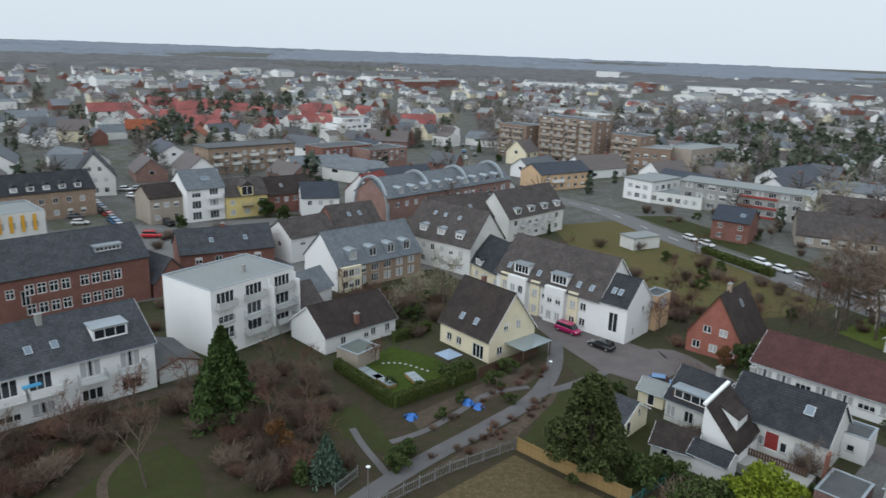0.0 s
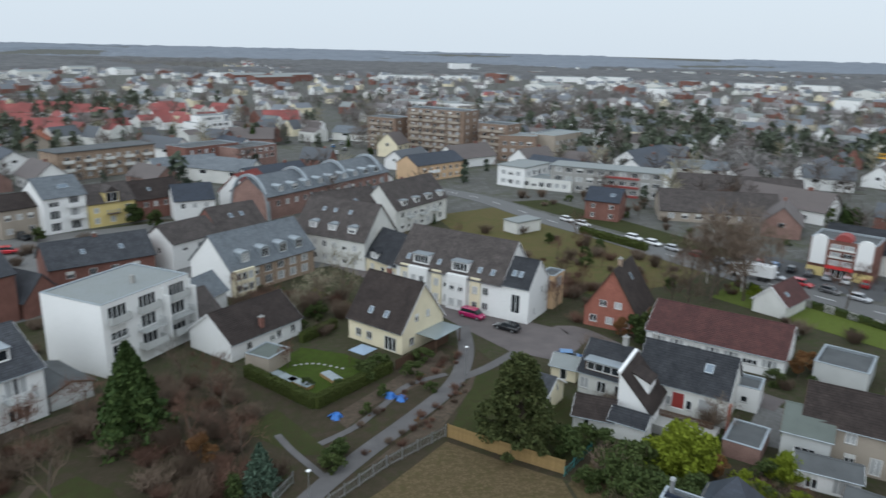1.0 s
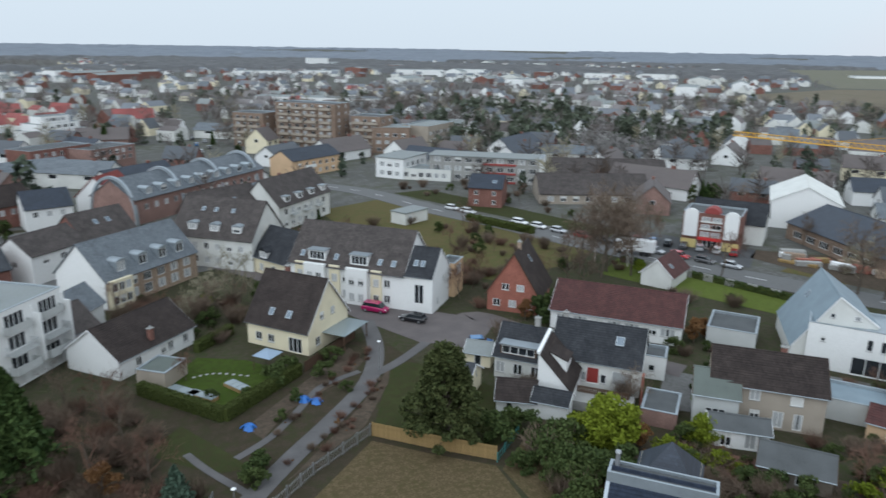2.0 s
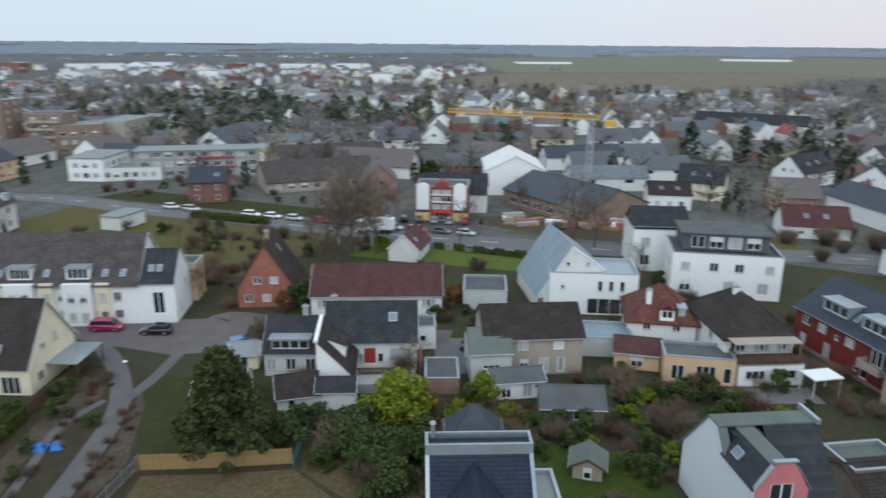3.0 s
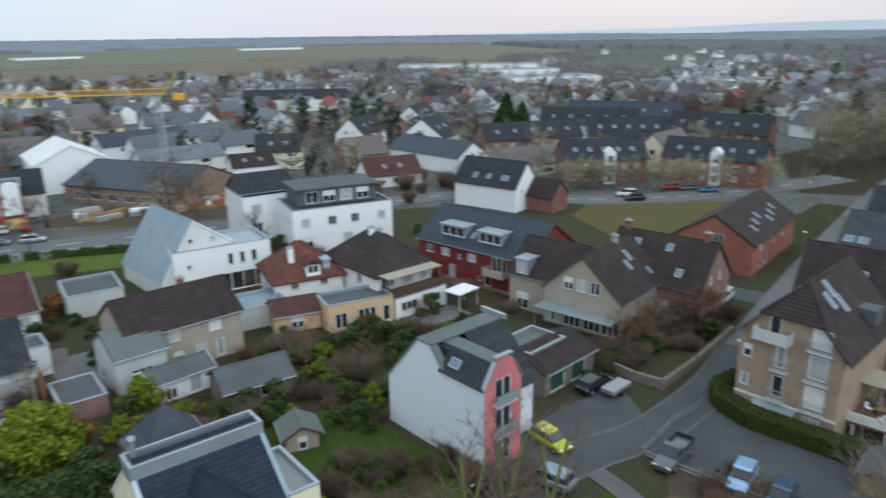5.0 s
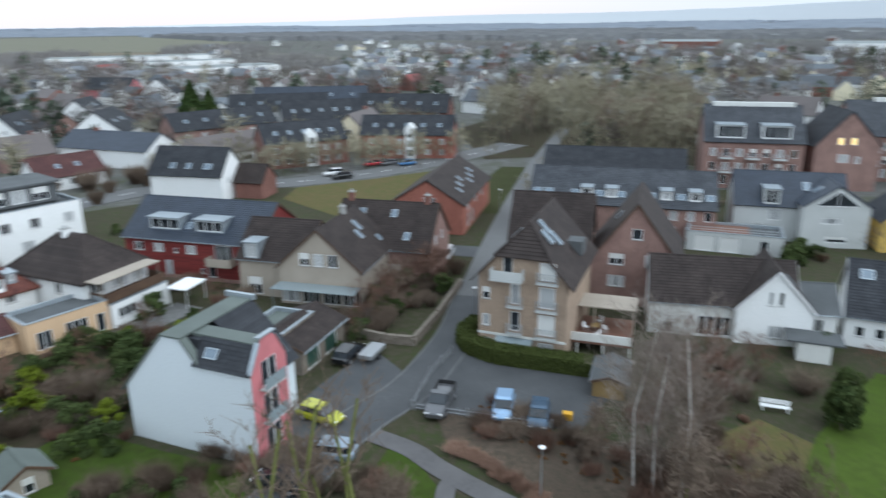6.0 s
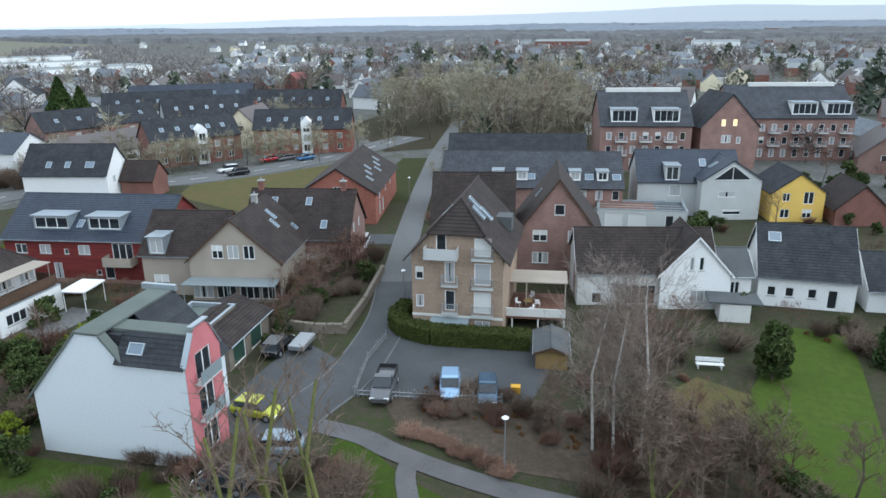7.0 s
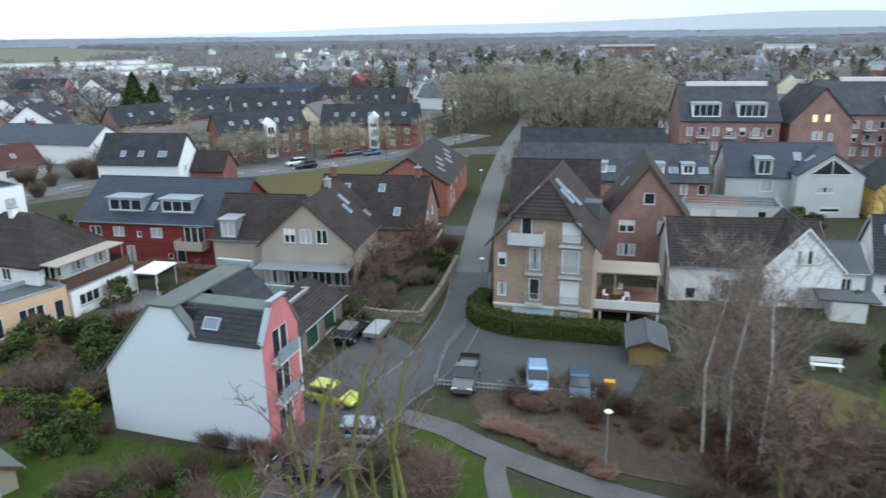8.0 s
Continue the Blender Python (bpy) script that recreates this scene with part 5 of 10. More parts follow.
    FOOT.append((m.translation.x + 3.7, m.translation.y, math.degrees(m.to_euler().z), w, d))
    return root


catslide_wing("white wing under one long brown catslide roof", pose(33.7, 77.6, 0, 0, 0, -44.4), 4.5, 6.4, 2.2, 7.0)
bm = bmesh.new()
box(bm, -0.6, 0.6, -0.14, 0.14, 0, 4.0)
tagged(part("screen_wall", bm, ORANGEBRICK, m=pose(46.3, 72.6, 0, 0, 0, 45.6)), "red brick screen wall at the terrace's end", "wall")
house("low white annex with grey felt roof", *front((31.5, 74.9), (34.6, 71.8), 2.9), 2.5, 3.4, WHITE, T_DARK, {"R": []}, name="annex")
house("dark brick house with slate roof beside the square", *front((32.4, 86.8), (37.0, 82.0), 7.6), 3.4, 6.6, OFFWHITE, T_DARK, {"R": row([-2.5, 0, 2.5], 0.8, 1.3, 1.6), "A": row([-1, 1.5], 1, 1.1, 1.2)},
      dormers=(("R", 0, 0.1, 5.0, 1.5, "flat", 4, DARKWOOD, ZINC),), chimneys=((1.5, 0.2, 8.2, CONCRETE),))
house("low outbuilding with dark brown tiled roof", *front((27.8, 77.4), (31.9, 74.8), 4.8), 2.1, 3.6, WHITE, T_BROWN, {"R": row([-0.8], 0.8, 0.8, 0.8, 1)}, name="outbuilding")
house("small cream garden house with dark slate roof", *front((21.4, 84.8), (25.4, 80.9), 6.0), 2.4, 4.2, CREAM, T_SLATE, {"B": [(-1.6, 0.1, 1.0, 2.0, "D"), (0.8, 2.3, 0.6, 0.8, 1)]}, name="garden_house")
house("small green-trimmed garden shed", *front((30.2, 91.6), (33.0, 89.2), 3.0), 2.2, 3.2, CREAM, FELTLIGHT, {"R": [(0, 0.1, 1.0, 1.9, 1)]}, name="garden_shed", steps=False)
bm = bmesh.new()
box(bm, -4.2, 4.2, -2.0, 2.2, 0, 1.0)
box(bm, -4.2, 4.2, -2.15, -2.0, 0, 1.25)
tagged(part("terrace_platform", bm, CONCRETE, m=pose(40.9, 74.1, 0, 0, 0, -44.4)), "pale grey raised terrace behind the white house", "terrace")
bm = bmesh.new()
for i in range(24):
    box(bm, -4.1 + i * 0.32, -3.86 + i * 0.32, 0.95, 1.0, 1.0, 1.95)
for z in (1.15, 1.7):
    box(bm, -4.1, 3.5, 1.0, 1.06, z, z + 0.09)
tagged(part("fence", bm, DARKWOOD, m=pose(40.9, 74.1, 0, 0, 0, -44.4)), "dark stained board fence across the raised terrace", "fence")
block("low dark garage with a flat felt roof", (46.5, 69.1), -46, 4.2, 6.0, 2.1, DARKBRICK, {}, FELT, parapet=0.08, name="garage")
# long pavilion
house("long low pavilion with red-brown tiled roof", *front((49.2, 99.4), (63.6, 85.0), 11.0), 3.3, 6.6, WHITE, T_REDBROWN,
      {"R": row(spread(7, 19), 1.3, 2.2, 1.3, 3), "B": []}, name="pavilion")
house("small white house with red-brown roof and skylights", *gable_front((77.4, 112.0), (80.4, 106.8), 9.0), 2.6, 5.4, OFFWHITE, T_REDBROWN, {}, lights=(("L", -2.0, 0.5, 1.2, 1.0), ("L", 1.0, 0.5, 1.2, 1.0), ("R", -2, 0.5, 1, 1)))
# beige house with flat-sided roof
house("beige two-storey house with grey-brown roof", *front((51.6, 66.4), (61.0, 57.8), 9.0), 5.2, 8.0, BEIGE, T_BROWN,
      {"R": [(-1.2, 0.9, 1.1, 1.3, 2), (1.4, 0.3, 1.2, 2.1, 2), (-1.4, 3.4, 1.2, 1.3, 2), (3.2, 3.4, 1.4, 1.2, "B"), (3.6, 0.3, 1.0, 2.1, 1)], "B": row([0], 3.4, 1, 1.2)}, chimneys=((1.8, 0.8, 8.9, BRICK),))
house("grey-rendered low wing with felt roof", *front((48.8, 66.2), (52.6, 62.8), 7.0), 4.2, 6.0, LTGREY, FELTGREEN, {"R": [(0, 0.3, 2.2, 2.2, 3)]}, steps=False, name="annex")
house("white lean-to with blue door and terrace", *front((47.2, 61.6), (52.2, 57.6), 3.6), 2.4, 3.2, WHITE, FELT, {"R": row([-1.4, 1.2], 0.2, 1.2, 2.0, 2)}, steps=False, name="lean_to")
block("small white garage with a flat felt roof", (53.6, 79.4), -44, 3.6, 4.2, 3.4, WHITE, {"R": [(0, 1.2, 0.9, 0.9, 1)]}, FELT, name="garage")
house("old grey shed with corrugated roof", *front((46.8, 54.2), (51.4, 48.8), 4.6), 2.2, 3.6, STONE, FELT, {"R": [(0.6, 0.6, 1.0, 1.2, 1)]}, steps=False, name="shed")
house("small brown-grey summer house with green-grey felt roof", *gable_front((40.4, 45.9), (41.8, 43.4), 3.2), 1.5, 2.3, BEIGE, FELTGREEN, {"A": [(0, 0.1, 0.8, 1.3, 1)]}, steps=False, name="summer_house")
# tall grey modern house
house("modern white house with steep blue-grey metal roof", *gable_front((74.9, 74.8), (83.0, 67.8), 14.5), 6.8, 10.6, OFFWHITE, BLUEZINC, {"A": [(-0.6, 7.5, 0.7, 0.7, 1), (2.6, 7.4, 0.9, 0.7, 1)]}, he2=2.6, over=0.1, ov=0.12, steps=False, gutters=False, lights=(("L", 3.0, 0.62, 1.4, 1.2),))
block("white cubic wing of the modern house", *front((75.8, 73.2), (84.2, 62.4), 8.5), 6.8, WHITE, {"R": [(-4.8, 4.2, 0.7, 0.9, 1), (1.0, 3.9, 0.8, 1.7, 1), (2.7, 3.9, 0.8, 1.7, 1), (4.4, 3.9, 0.8, 1.7, 1), (2.6, 0.1, 7.0, 2.6, 4)]}, ZINC, name="house_wing", cat="house")
block("low flat-roofed garage with grey parapet", (73.0, 84.0), -50, 7.0, 8.0, 3.2, LTGREY, {}, FELT, name="garage")
# white flats
block("white cubic block of flats with roof terrace", (106.5, 58.6), -58, 17.5, 11.0, 7.6, WHITE, {"R": row([-6.4, 0.6, 6.0], 1.0, 1.8, 2.0, 2) + row([-6.6, -2, 2, 6.8], 4.6, 1.5, 1.5, 2), "A": row([-2, 2], 4.6, 1.4, 1.4)}, FELT)
block("dark set-back top storey of the white flats", (107.6, 59.3, 7.5), -58, 14.0, 8.0, 2.8, FELT, {"R": row(spread(4, 12), 0.4, 2.2, 2.0, 2)}, FELT, name="top_storey", overhang=0.5)
block("white cubic block of flats with glass balconies", (112.5, 73.5), -52, 11.0, 11.0, 8.0, WHITE, {"R": row([-3.2, 2.6], 1.2, 1.8, 2.0, 2) + row([-3.2, 2.6], 4.8, 1.8, 1.8, 2)}, FELT)
house("dark slate top storey of the white flats", (113.5, 74.3, 7.9), -52, 10.0, 9.0, 0.4, 3.0, FELT, T_DARK, {}, name="top_storey")
# house with the round red roof
red = hip_house("white house with hipped weathered red tiled roof", *front((72.6, 57.8), (77.6, 50.0), 9.0), 4.4, 8.2, WHITE, REDMIX, {"R": row([-2, 2], 2.8, 1.1, 1.3)}, chimneys=((-1.8, -2.4, 8.2, WHITE),))
add_dormer(red, 0.6, "R", 9.0, 0, 8.2, -5.0, 4.0, 0.08, 1.9, 1.5, "gable", WHITE, REDMIX, 2)
add_dormer(red, 2.6, "R", 9.0, 0, 8.2, -5.0, 4.0, 0.2, 1.0, 1.1, "flat", ZINC, ZINC, 1)
block("peach rendered extension with a flat roof", (70.6, 46.8), -57, 8.6, 5.0, 3.6, PEACH, {"R": [(-2.6, 0.4, 1.6, 2.0, 2), (0.8, 0.3, 2.4, 2.2, 3), (3.4, 0.3, 1.0, 2.1, 1)]}, FELT, name="extension")
house("low peach porch with red-brown tiled roof", *front((65.4, 55.6), (68.2, 50.6), 4.6), 2.4, 3.6, PEACH, T_REDBROWN, {"R": [(0, 0.4, 1.6, 1.5, 2)]}, name="porch")
block("grey garage with a blue-grey metal roof", (69.4, 60.6), -52, 9.0, 6.0, 2.8, LTGREY, {}, BLUEZINC, name="garage")
# white hip house with veranda
hip_house("white house with hipped dark brown roof and veranda", *front((72.8, 44.2), (79.4, 38.0), 12.5), 5.6, 9.2, WHITE, T_BROWN, {"R": row([-2.8, 0.4, 3.4], 3.4, 2.0, 1.7, 3), "A": row([-2, 2], 3.4, 1.2, 1.3)}, balconies=(("R", 0.4, 3.0, 8.6, 2.6, "panel", DARKWOOD),), chimneys=((-0.5, 0.4, 10.0, WHITE),))
block("white ground floor extension under the veranda", (75.1, 39.6), -43.2, 8.4, 2.6, 2.8, WHITE, {"R": [(-2.0, 0.9, 2.6, 1.2, 3), (2.2, 0.9, 2.2, 1.2, 2)]}, FELT, name="extension", cat="house")
bm = bmesh.new()
box(bm, -4.4, 4.4, -2.4, 0.0, 5.3, 5.42)
for x in (-4.2, -1.4, 1.4, 4.2):
    tube(bm, (x, -2.2, 3.3), (x, -2.2, 5.3), 0.05, 0.05, 5)
tagged(part("awning", bm, BEIGE, m=pose(76.1, 41.1, 0, 0, 0, -43.2)), "pale striped awning over the white house's veranda", "awning")
bm = bmesh.new()
box(bm, -2.0, 2.0, -1.4, 1.4, 2.35, 2.5)
for x in (-1.8, 1.8):
    for y in (-1.2, 1.2):
        tube(bm, (x, y, 0), (x, y, 2.35), 0.05, 0.05, 5)
tagged(part("garden_canopy", bm, WHITEPAINT, m=pose(76.6, 33.6, 0, 0, 0, -36)), "white flat garden canopy on thin posts", "canopy")
# maroon house with navy roof
house("maroon clad house with blue-black roof and two dormers", *front((90.8, 41.2), (79.1, 24.6), 11.5), 5.6, 9.6, MAROON, T_NAVY,
      {"R": row([-8.0, -4.9, 0.1], 3.6, 1.5, 1.2, 2) + [(-2.2, 3.6, 0.6, 0.7, 1), (5.0, 3.0, 2.6, 2.1, 3), (-3.6, 0.4, 1.1, 2.1, 1), (1.6, 1.0, 0.7, 0.7, 1), (-8.2, 1.0, 1.2, 1.2, 2), (3.0, 0.6, 1.2, 1.8, 1)], "B": row([-2.5, 2.5], 3.6, 1.2, 1.3)},
      dormers=(("R", -4.2, 0.22, 4.6, 1.7, "flat", 3, ZINC, ZINC), ("R", 2.6, 0.22, 4.2, 1.7, "flat", 3, ZINC, ZINC)), lights=(("R", -0.8, 0.35, 0.8, 1.2),), balconies=(("R", 5.0, 2.8, 3.6, 1.6, "panel", BEIGE),), plinth=DARKBRICK)
# beige house with glass canopy
house("beige house with brown tiled roof and tall gable", *gable_front((72.4, 22.8), (66.6, 14.2), 12.0), 4.8, 9.4, BEIGE, T_BROWN,
      {"A": row([-1.8, 0, 1.8], 5.0, 1.3, 1.6, 2) + row([-3.9, -1.2, 1.5, 4.0], 0.3, 2.3, 2.2, 3)}, lights=(("R", 2.0, 0.7, 0.8, 1.6), ("R", 0.6, 0.55, 0.8, 1.4), ("R", 3.8, 0.3, 0.8, 1.0)), chimneys=((2.0, 0.0, 10.6, CONCRETE),))
house("brown-roofed side wing of the beige house", *front((77.2, 27.2), (72.0, 19.5), 9.0), 5.0, 8.8, BEIGE, T_BROWN, {"R": [(-2.6, 0.2, 1.8, 2.3, 2)]}, dormers=(("R", -2.6, 0.03, 1.9, 2.1, "flat", 2, ZINC, ZINC),), name="house_wing")
house("brick house with dark roof and skylights", *front((79.5, 15.0), (72.0, 4.0), 10.0), 4.6, 9.4, DARKBRICK, T_BROWN, {"R": row([-4, -1, 2], 0.6, 1.4, 1.8, 2), "B": row([-1.5, 1.5], 4.4, 1.0, 1.2)}, lights=(("R", -3.5, 0.75, 0.8, 1.2), ("R", 1.0, 0.75, 0.8, 1.2), ("R", 3.4, 0.3, 0.8, 1.2)), chimneys=((-5.6, 0, 10.8), (5.2, 0, 10.8)))
bm = bmesh.new()
box(bm, -5.2, 5.2, -2.6, 0, 2.75, 2.81)
for x in [i * 1.3 - 5.2 for i in range(9)]:
    box(bm, x - 0.03, x + 0.03, -2.6, 0, 2.66, 2.75)
for x in (-5.0, 0, 5.0):
    tube(bm, (x, -2.5, 0), (x, -2.5, 2.7), 0.05, 0.05, 5)
tagged(part("glass_canopy", bm, [AWNGLASS], m=pose(69.5, 18.5, 0, 0, 0, -124)), "grey glass canopy along the beige house's terrace", "canopy")
# row of red brick houses and the red house at the crossing
house("red brick house with brown roof and skylights", *gable_front((97.5, 2.0), (91.0, -7.9), 22.0), 4.9, 8.6, ORANGEBRICK, T_BROWN,
      {"A": [(0.4, 4.0, 2.0, 1.9, 3), (-0.6, 1.5, 0.8, 1.0, 1), (1.8, 0.4, 1, 1.2, 1)], "R": row([-7, -4], 0.6, 1.6, 2.2, 2) + row([-7, -1, 4], 3.2, 1.4, 1.6, 2)}, lights=tuple(("R", -6 + 2.6 * i, 0.35 + 0.1 * (i % 3), 0.8, 1.3) for i in range(6)))
house("white house with dark roof and three skylights", *front((136.4, 40.0), (128.4, 27.0), 8.5), 5.2, 9.7, WHITE, T_DARK, {"B": row([-1.6, 1.6], 3.2, 1.0, 1.3)}, lights=(("R", -3, 0.35, 1.0, 1.3), ("R", 0.4, 0.35, 1.0, 1.3), ("R", 4.4, 0.35, 1.6, 1.3)))
house("brick side building with brown roof", *front((131.4, 24.6), (128.2, 19.6), 6.0), 3.4, 6.2, BRICK, T_BROWN, {})
# ---- the tan house and its neighbours ----
def half_hip_house(label, c, head, L, W, he, hc, hr, back, wall, roof, wins, balconies):
    """A gabled house whose front gable (side A) is clipped by a small hip above hc; back: how far the hip leans back."""
    root = thing("apartment_house", pose(c[0], c[1], 0, 0, 0, head), label, "house")
    FOOT.append((c[0], c[1], head, L, W))
    t = (hr - he) / (W / 2)
    wc = (hr - hc) / t
    bm = bmesh.new()
    shapes = {"A": [(-W / 2, 0), (W / 2, 0), (W / 2, he), (wc, hc), (-wc, hc), (-W / 2, he)], "B": [(-W / 2, 0), (W / 2, 0), (W / 2, he), (0, hr), (-W / 2, he)], "R": [(-L / 2, 0), (L / 2, 0), (L / 2, he), (-L / 2, he)], "L": [(-L / 2, 0), (L / 2, 0), (L / 2, he), (-L / 2, he)]}
    for s_, sh in shapes.items():
        o, ux = side_frame(L, W, s_)
        facade(bm, o, ux, sh, wins.get(s_, []))
    bmesh.ops.remove_doubles(bm, verts=bm.verts, dist=0.001)
    part("wall", bm, wall, root)
    over, fx, n = 0.75, -L / 2 - 0.45, 26
    ze = he - over * t
    for sg in (-1, 1):
        bm = bmesh.new()
        for i in range(n):
            row_ = []
            for k, lift in ((i / n, 0.16), ((i + 1) / n, 0.21)):
                z = hr - k * (hr - ze)
                x0 = fx if z < hc else fx + (back + 0.45) * (z - hc) / (hr - hc)
                row_.append(((x0, sg * k * (W / 2 + over), z + lift), (L / 2 + 0.2, sg * k * (W / 2 + over), z + lift)))
            (p0, p1), (q0, q1) = row_
            poly(bm, [p0, q0, q1, p1][::sg])
            dn = Vector((0, 0, -0.05))
            poly(bm, [q0, Vector(q0) + dn, Vector(q1) + dn, q1][::sg])
            poly(bm, [p0, Vector(p0) + dn * 3, Vector(q0) + dn * 3, q0][::sg])
        bmesh.ops.remove_doubles(bm, verts=bm.verts, dist=0.004)
        part("roof", bm, roof, root)
    bm = bmesh.new()
    for i in range(10):
        row_ = []
        for k, lift in ((i / 10, 0.16), ((i + 1) / 10, 0.21)):
            z = hr - k * (hr - hc)
            x0 = fx + (back + 0.45) * (1 - k)
            row_.append(((x0, -k * wc * 1.08, z + lift), (x0, k * wc * 1.08, z + lift)))
        (p0, p1), (q0, q1) = row_
        poly(bm, [p0, p1, q1, q0] if i else [p0, q1, q0])
        poly(bm, [q0, q1, (q1[0], q1[1], q1[2] - 0.12), (q0[0], q0[1], q0[2] - 0.12)])
    part("hip", bm, roof, root)
    for sg in (-1, 1):
        bm = bmesh.new()
        tube(bm, (fx + back + 0.45, 0, hr + 0.2), (fx, sg * wc * 1.08, hc + 0.22), 0.12, 0.12, 6)
        part("hip_tiles", bm, roof, root)
    bm = bmesh.new()
    tube(bm, (fx + back + 0.4, 0, hr + 0.18), (L / 2 + 0.2, 0, hr + 0.18), 0.13, 0.13, 6)
    part("ridge_tiles", bm, roof, root)
    for s_, ws in wins.items():
        for u, v, w, h, st in ws:
            put_window(root, on_wall(L, W, s_, u, v), w, h, st)
    for b_ in balconies:
        add_balcony(root, L, W, *b_)
    return root


tan = half_hip_house("tan brick apartment house with balconies and half-hipped roof", *gable_front((51.6, 5.3), (45.8, -1.5), 13.0), 8.5, 10.5, 13.3, 2.7, TANBRICK, T_BROWN,
      {"A": [(-1.5, 8.7, 1.0, 1.9, 1), (2.5, 8.5, 1.6, 1.8, "B"), (-0.7, 5.7, 1.0, 2.1, 1), (2.5, 5.6, 1.6, 2.2, "C"), (-0.7, 2.8, 1.0, 2.1, 1), (2.5, 2.7, 1.7, 2.2, "B"), (2.5, 0.7, 1.5, 1.2, 2), (-3.7, 5.9, 0.8, 1.3, 1), (-3.7, 3.0, 0.8, 1.3, 1), (-3.6, 0.6, 0.9, 1.1, 1)],
       "L": row([-4.5, -1.5], 5.6, 1.0, 1.3, 2) + row([-4.5, -1.5], 2.8, 1.0, 1.3, 2)},
      (("A", -1.4, 8.5, 3.2, 1.3, "panel", LTGREY), ("A", 2.5, 8.3, 2.1, 0.45, "bars", LTGREY), ("A", 2.5, 5.4, 2.1, 0.45, "bars", LTGREY), ("A", 2.5, 2.5, 2.1, 0.45, "bars", LTGREY), ("A", -0.7, 5.5, 1.6, 0.45, "bars", LTGREY), ("A", -0.7, 2.6, 1.6, 0.45, "bars", LTGREY)))
bm = bmesh.new()
box(bm, -4.5, 4.5, -0.06, 0.0, 2.1, 2.35)
part("string_course", bm, OFFWHITE, tan, "pale plaster band", m=on_wall(13.0, 8.94, "A", 0, 0))
bm = bmesh.new()
v = [bm.verts.new(p) for p in ((-2.6, -1.7, 1.0), (1.2, -1.7, 1.0), (1.2, 0, 2.1), (-2.6, 0, 2.1), (-2.6, -1.7, 0.92), (1.2, -1.7, 0.92), (1.2, 0, 2.02), (-2.6, 0, 2.02))]
for f in ((0, 1, 2, 3), (7, 6, 5, 4), (0, 4, 5, 1), (1, 5, 6, 2), (3, 7, 4, 0)):
    bm.faces.new([v[i] for i in f])
part("awning", bm, AWNGLASS, tan, "pale translucent awning over the basement door", m=on_wall(13.0, 8.94, "A", 0, 0))
for x, k in ((-3.2, 0.72), (-1.6, 0.62), (-1.9, 0.84)):
    add_skylight(tan, slope_frame(0, 13.3, -5.2, 8.0, x, k), 0.9, 1.7)
add_skylight(tan, slope_frame(0, 13.3, 5.2, 8.0, -3.4, 0.75), 0.9, 1.4)
bm = bmesh.new()
box(bm, 0.8, 2.8, -4.4, -2.6, 9.0, 10.5)
part("dormer", bm, FELT, tan, "dark box dormer")
house("red-brown brick gabled house with white windows", *gable_front((59.4, -12.0), (53.3, -20.3), 12.0), 5.4, 12.3, DARKBRICK, T_BROWN,
      {"A": [(0.1, 8.2, 1.2, 1.3, 1), (-2.1, 5.0, 1.7, 1.4, 2), (2.0, 5.0, 1.7, 1.4, 2), (-2.0, 2.3, 1.9, 1.4, 3), (2.4, 2.2, 1.3, 1.6, 2)]}, lights=(("L", 0, 0.6, 0.8, 1.2),), over=0.3)
house("brown-roofed link between tan house and brick gable", *front((65.4, -4.2), (59.9, -12.2), 9.0), 6.4, 12.0, DARKBRICK, T_BROWN, {"R": row([0], 4.8, 1.2, 1.3)}, name="house_wing", lights=(("R", 1.2, 0.6, 0.8, 1.0),))
block("brick flat-roofed annex with zinc edge", (52.2, -18.0), -124, 4.4, 6.0, 4.4, DARKBRICK, {"R": [(0.6, 1.6, 1.0, 1.6, 2), (-1.2, 1.6, 0.8, 1.9, 1)]}, ZINC, name="annex")
# raised deck between them
bm = bmesh.new()
box(bm, -4.0, 4.0, -3.4, 3.4, 1.15, 1.35)
FOOT.append((49.6, -7.0, -127, 9.0, 7.6))
deck = tagged(part("deck", bm, DECKWOOD, m=pose(49.6, -7.0, 0, 0, 0, -127)), "red-brown raised wooden deck with a railing", "deck")
bm = bmesh.new()
box(bm, -4.0, 4.0, -3.46, -3.36, 1.42, 2.3)
part("railing", bm, OFFWHITE, deck)
for x in (-3.9, -1.3, 1.3, 3.9):
    for y, z in ((-3.28, 2.2), (3.28, 1.15)):
        bm = bmesh.new()
        box(bm, x - 0.08, x + 0.08, y - 0.08, y + 0.08, 0, z)
        part("post", bm, OFFWHITE, deck)
bm = bmesh.new()
box(bm, -4.2, 4.2, -0.4, 3.4, 3.9, 4.02)
for x in (-4.0, 0, 4.0):
    box(bm, x - 0.07, x + 0.07, -0.3, -0.16, 1.35, 3.9)
part("pergola_roof", bm, BEIGE, deck)
# long dark-roofed block behind
house("long brick block with dark roof and blue skylights", *front((89.4, -18.6), (73.2, -41.6), 13.0), 5.2, 9.5, DARKBRICK, T_SLATE,
      {"R": row([6, 8, 10.5, 13], 0.6, 1.1, 1.6, 1) + row([6, 8, 10.5, 13], 3.2, 1.1, 1.5, 1)}, lights=tuple(("R", u, 0.3, 1.3, 1.3) for u in (-13.0, -11.2, -7.0, -3.2, 0.0, 4.6, 9.0, 13.2)),
      dormers=tuple(("R", u, 0.2, 1.7, 1.5, "flat", 2, WHITE, ZINC) for u in (-5.2, -1.4, 6.8, 11.0)))
house("hipped dark roof behind the long block", *front((113, -33), (98, -55), 11.0), 4.4, 8.4, DARKBRICK, T_DARK, {})
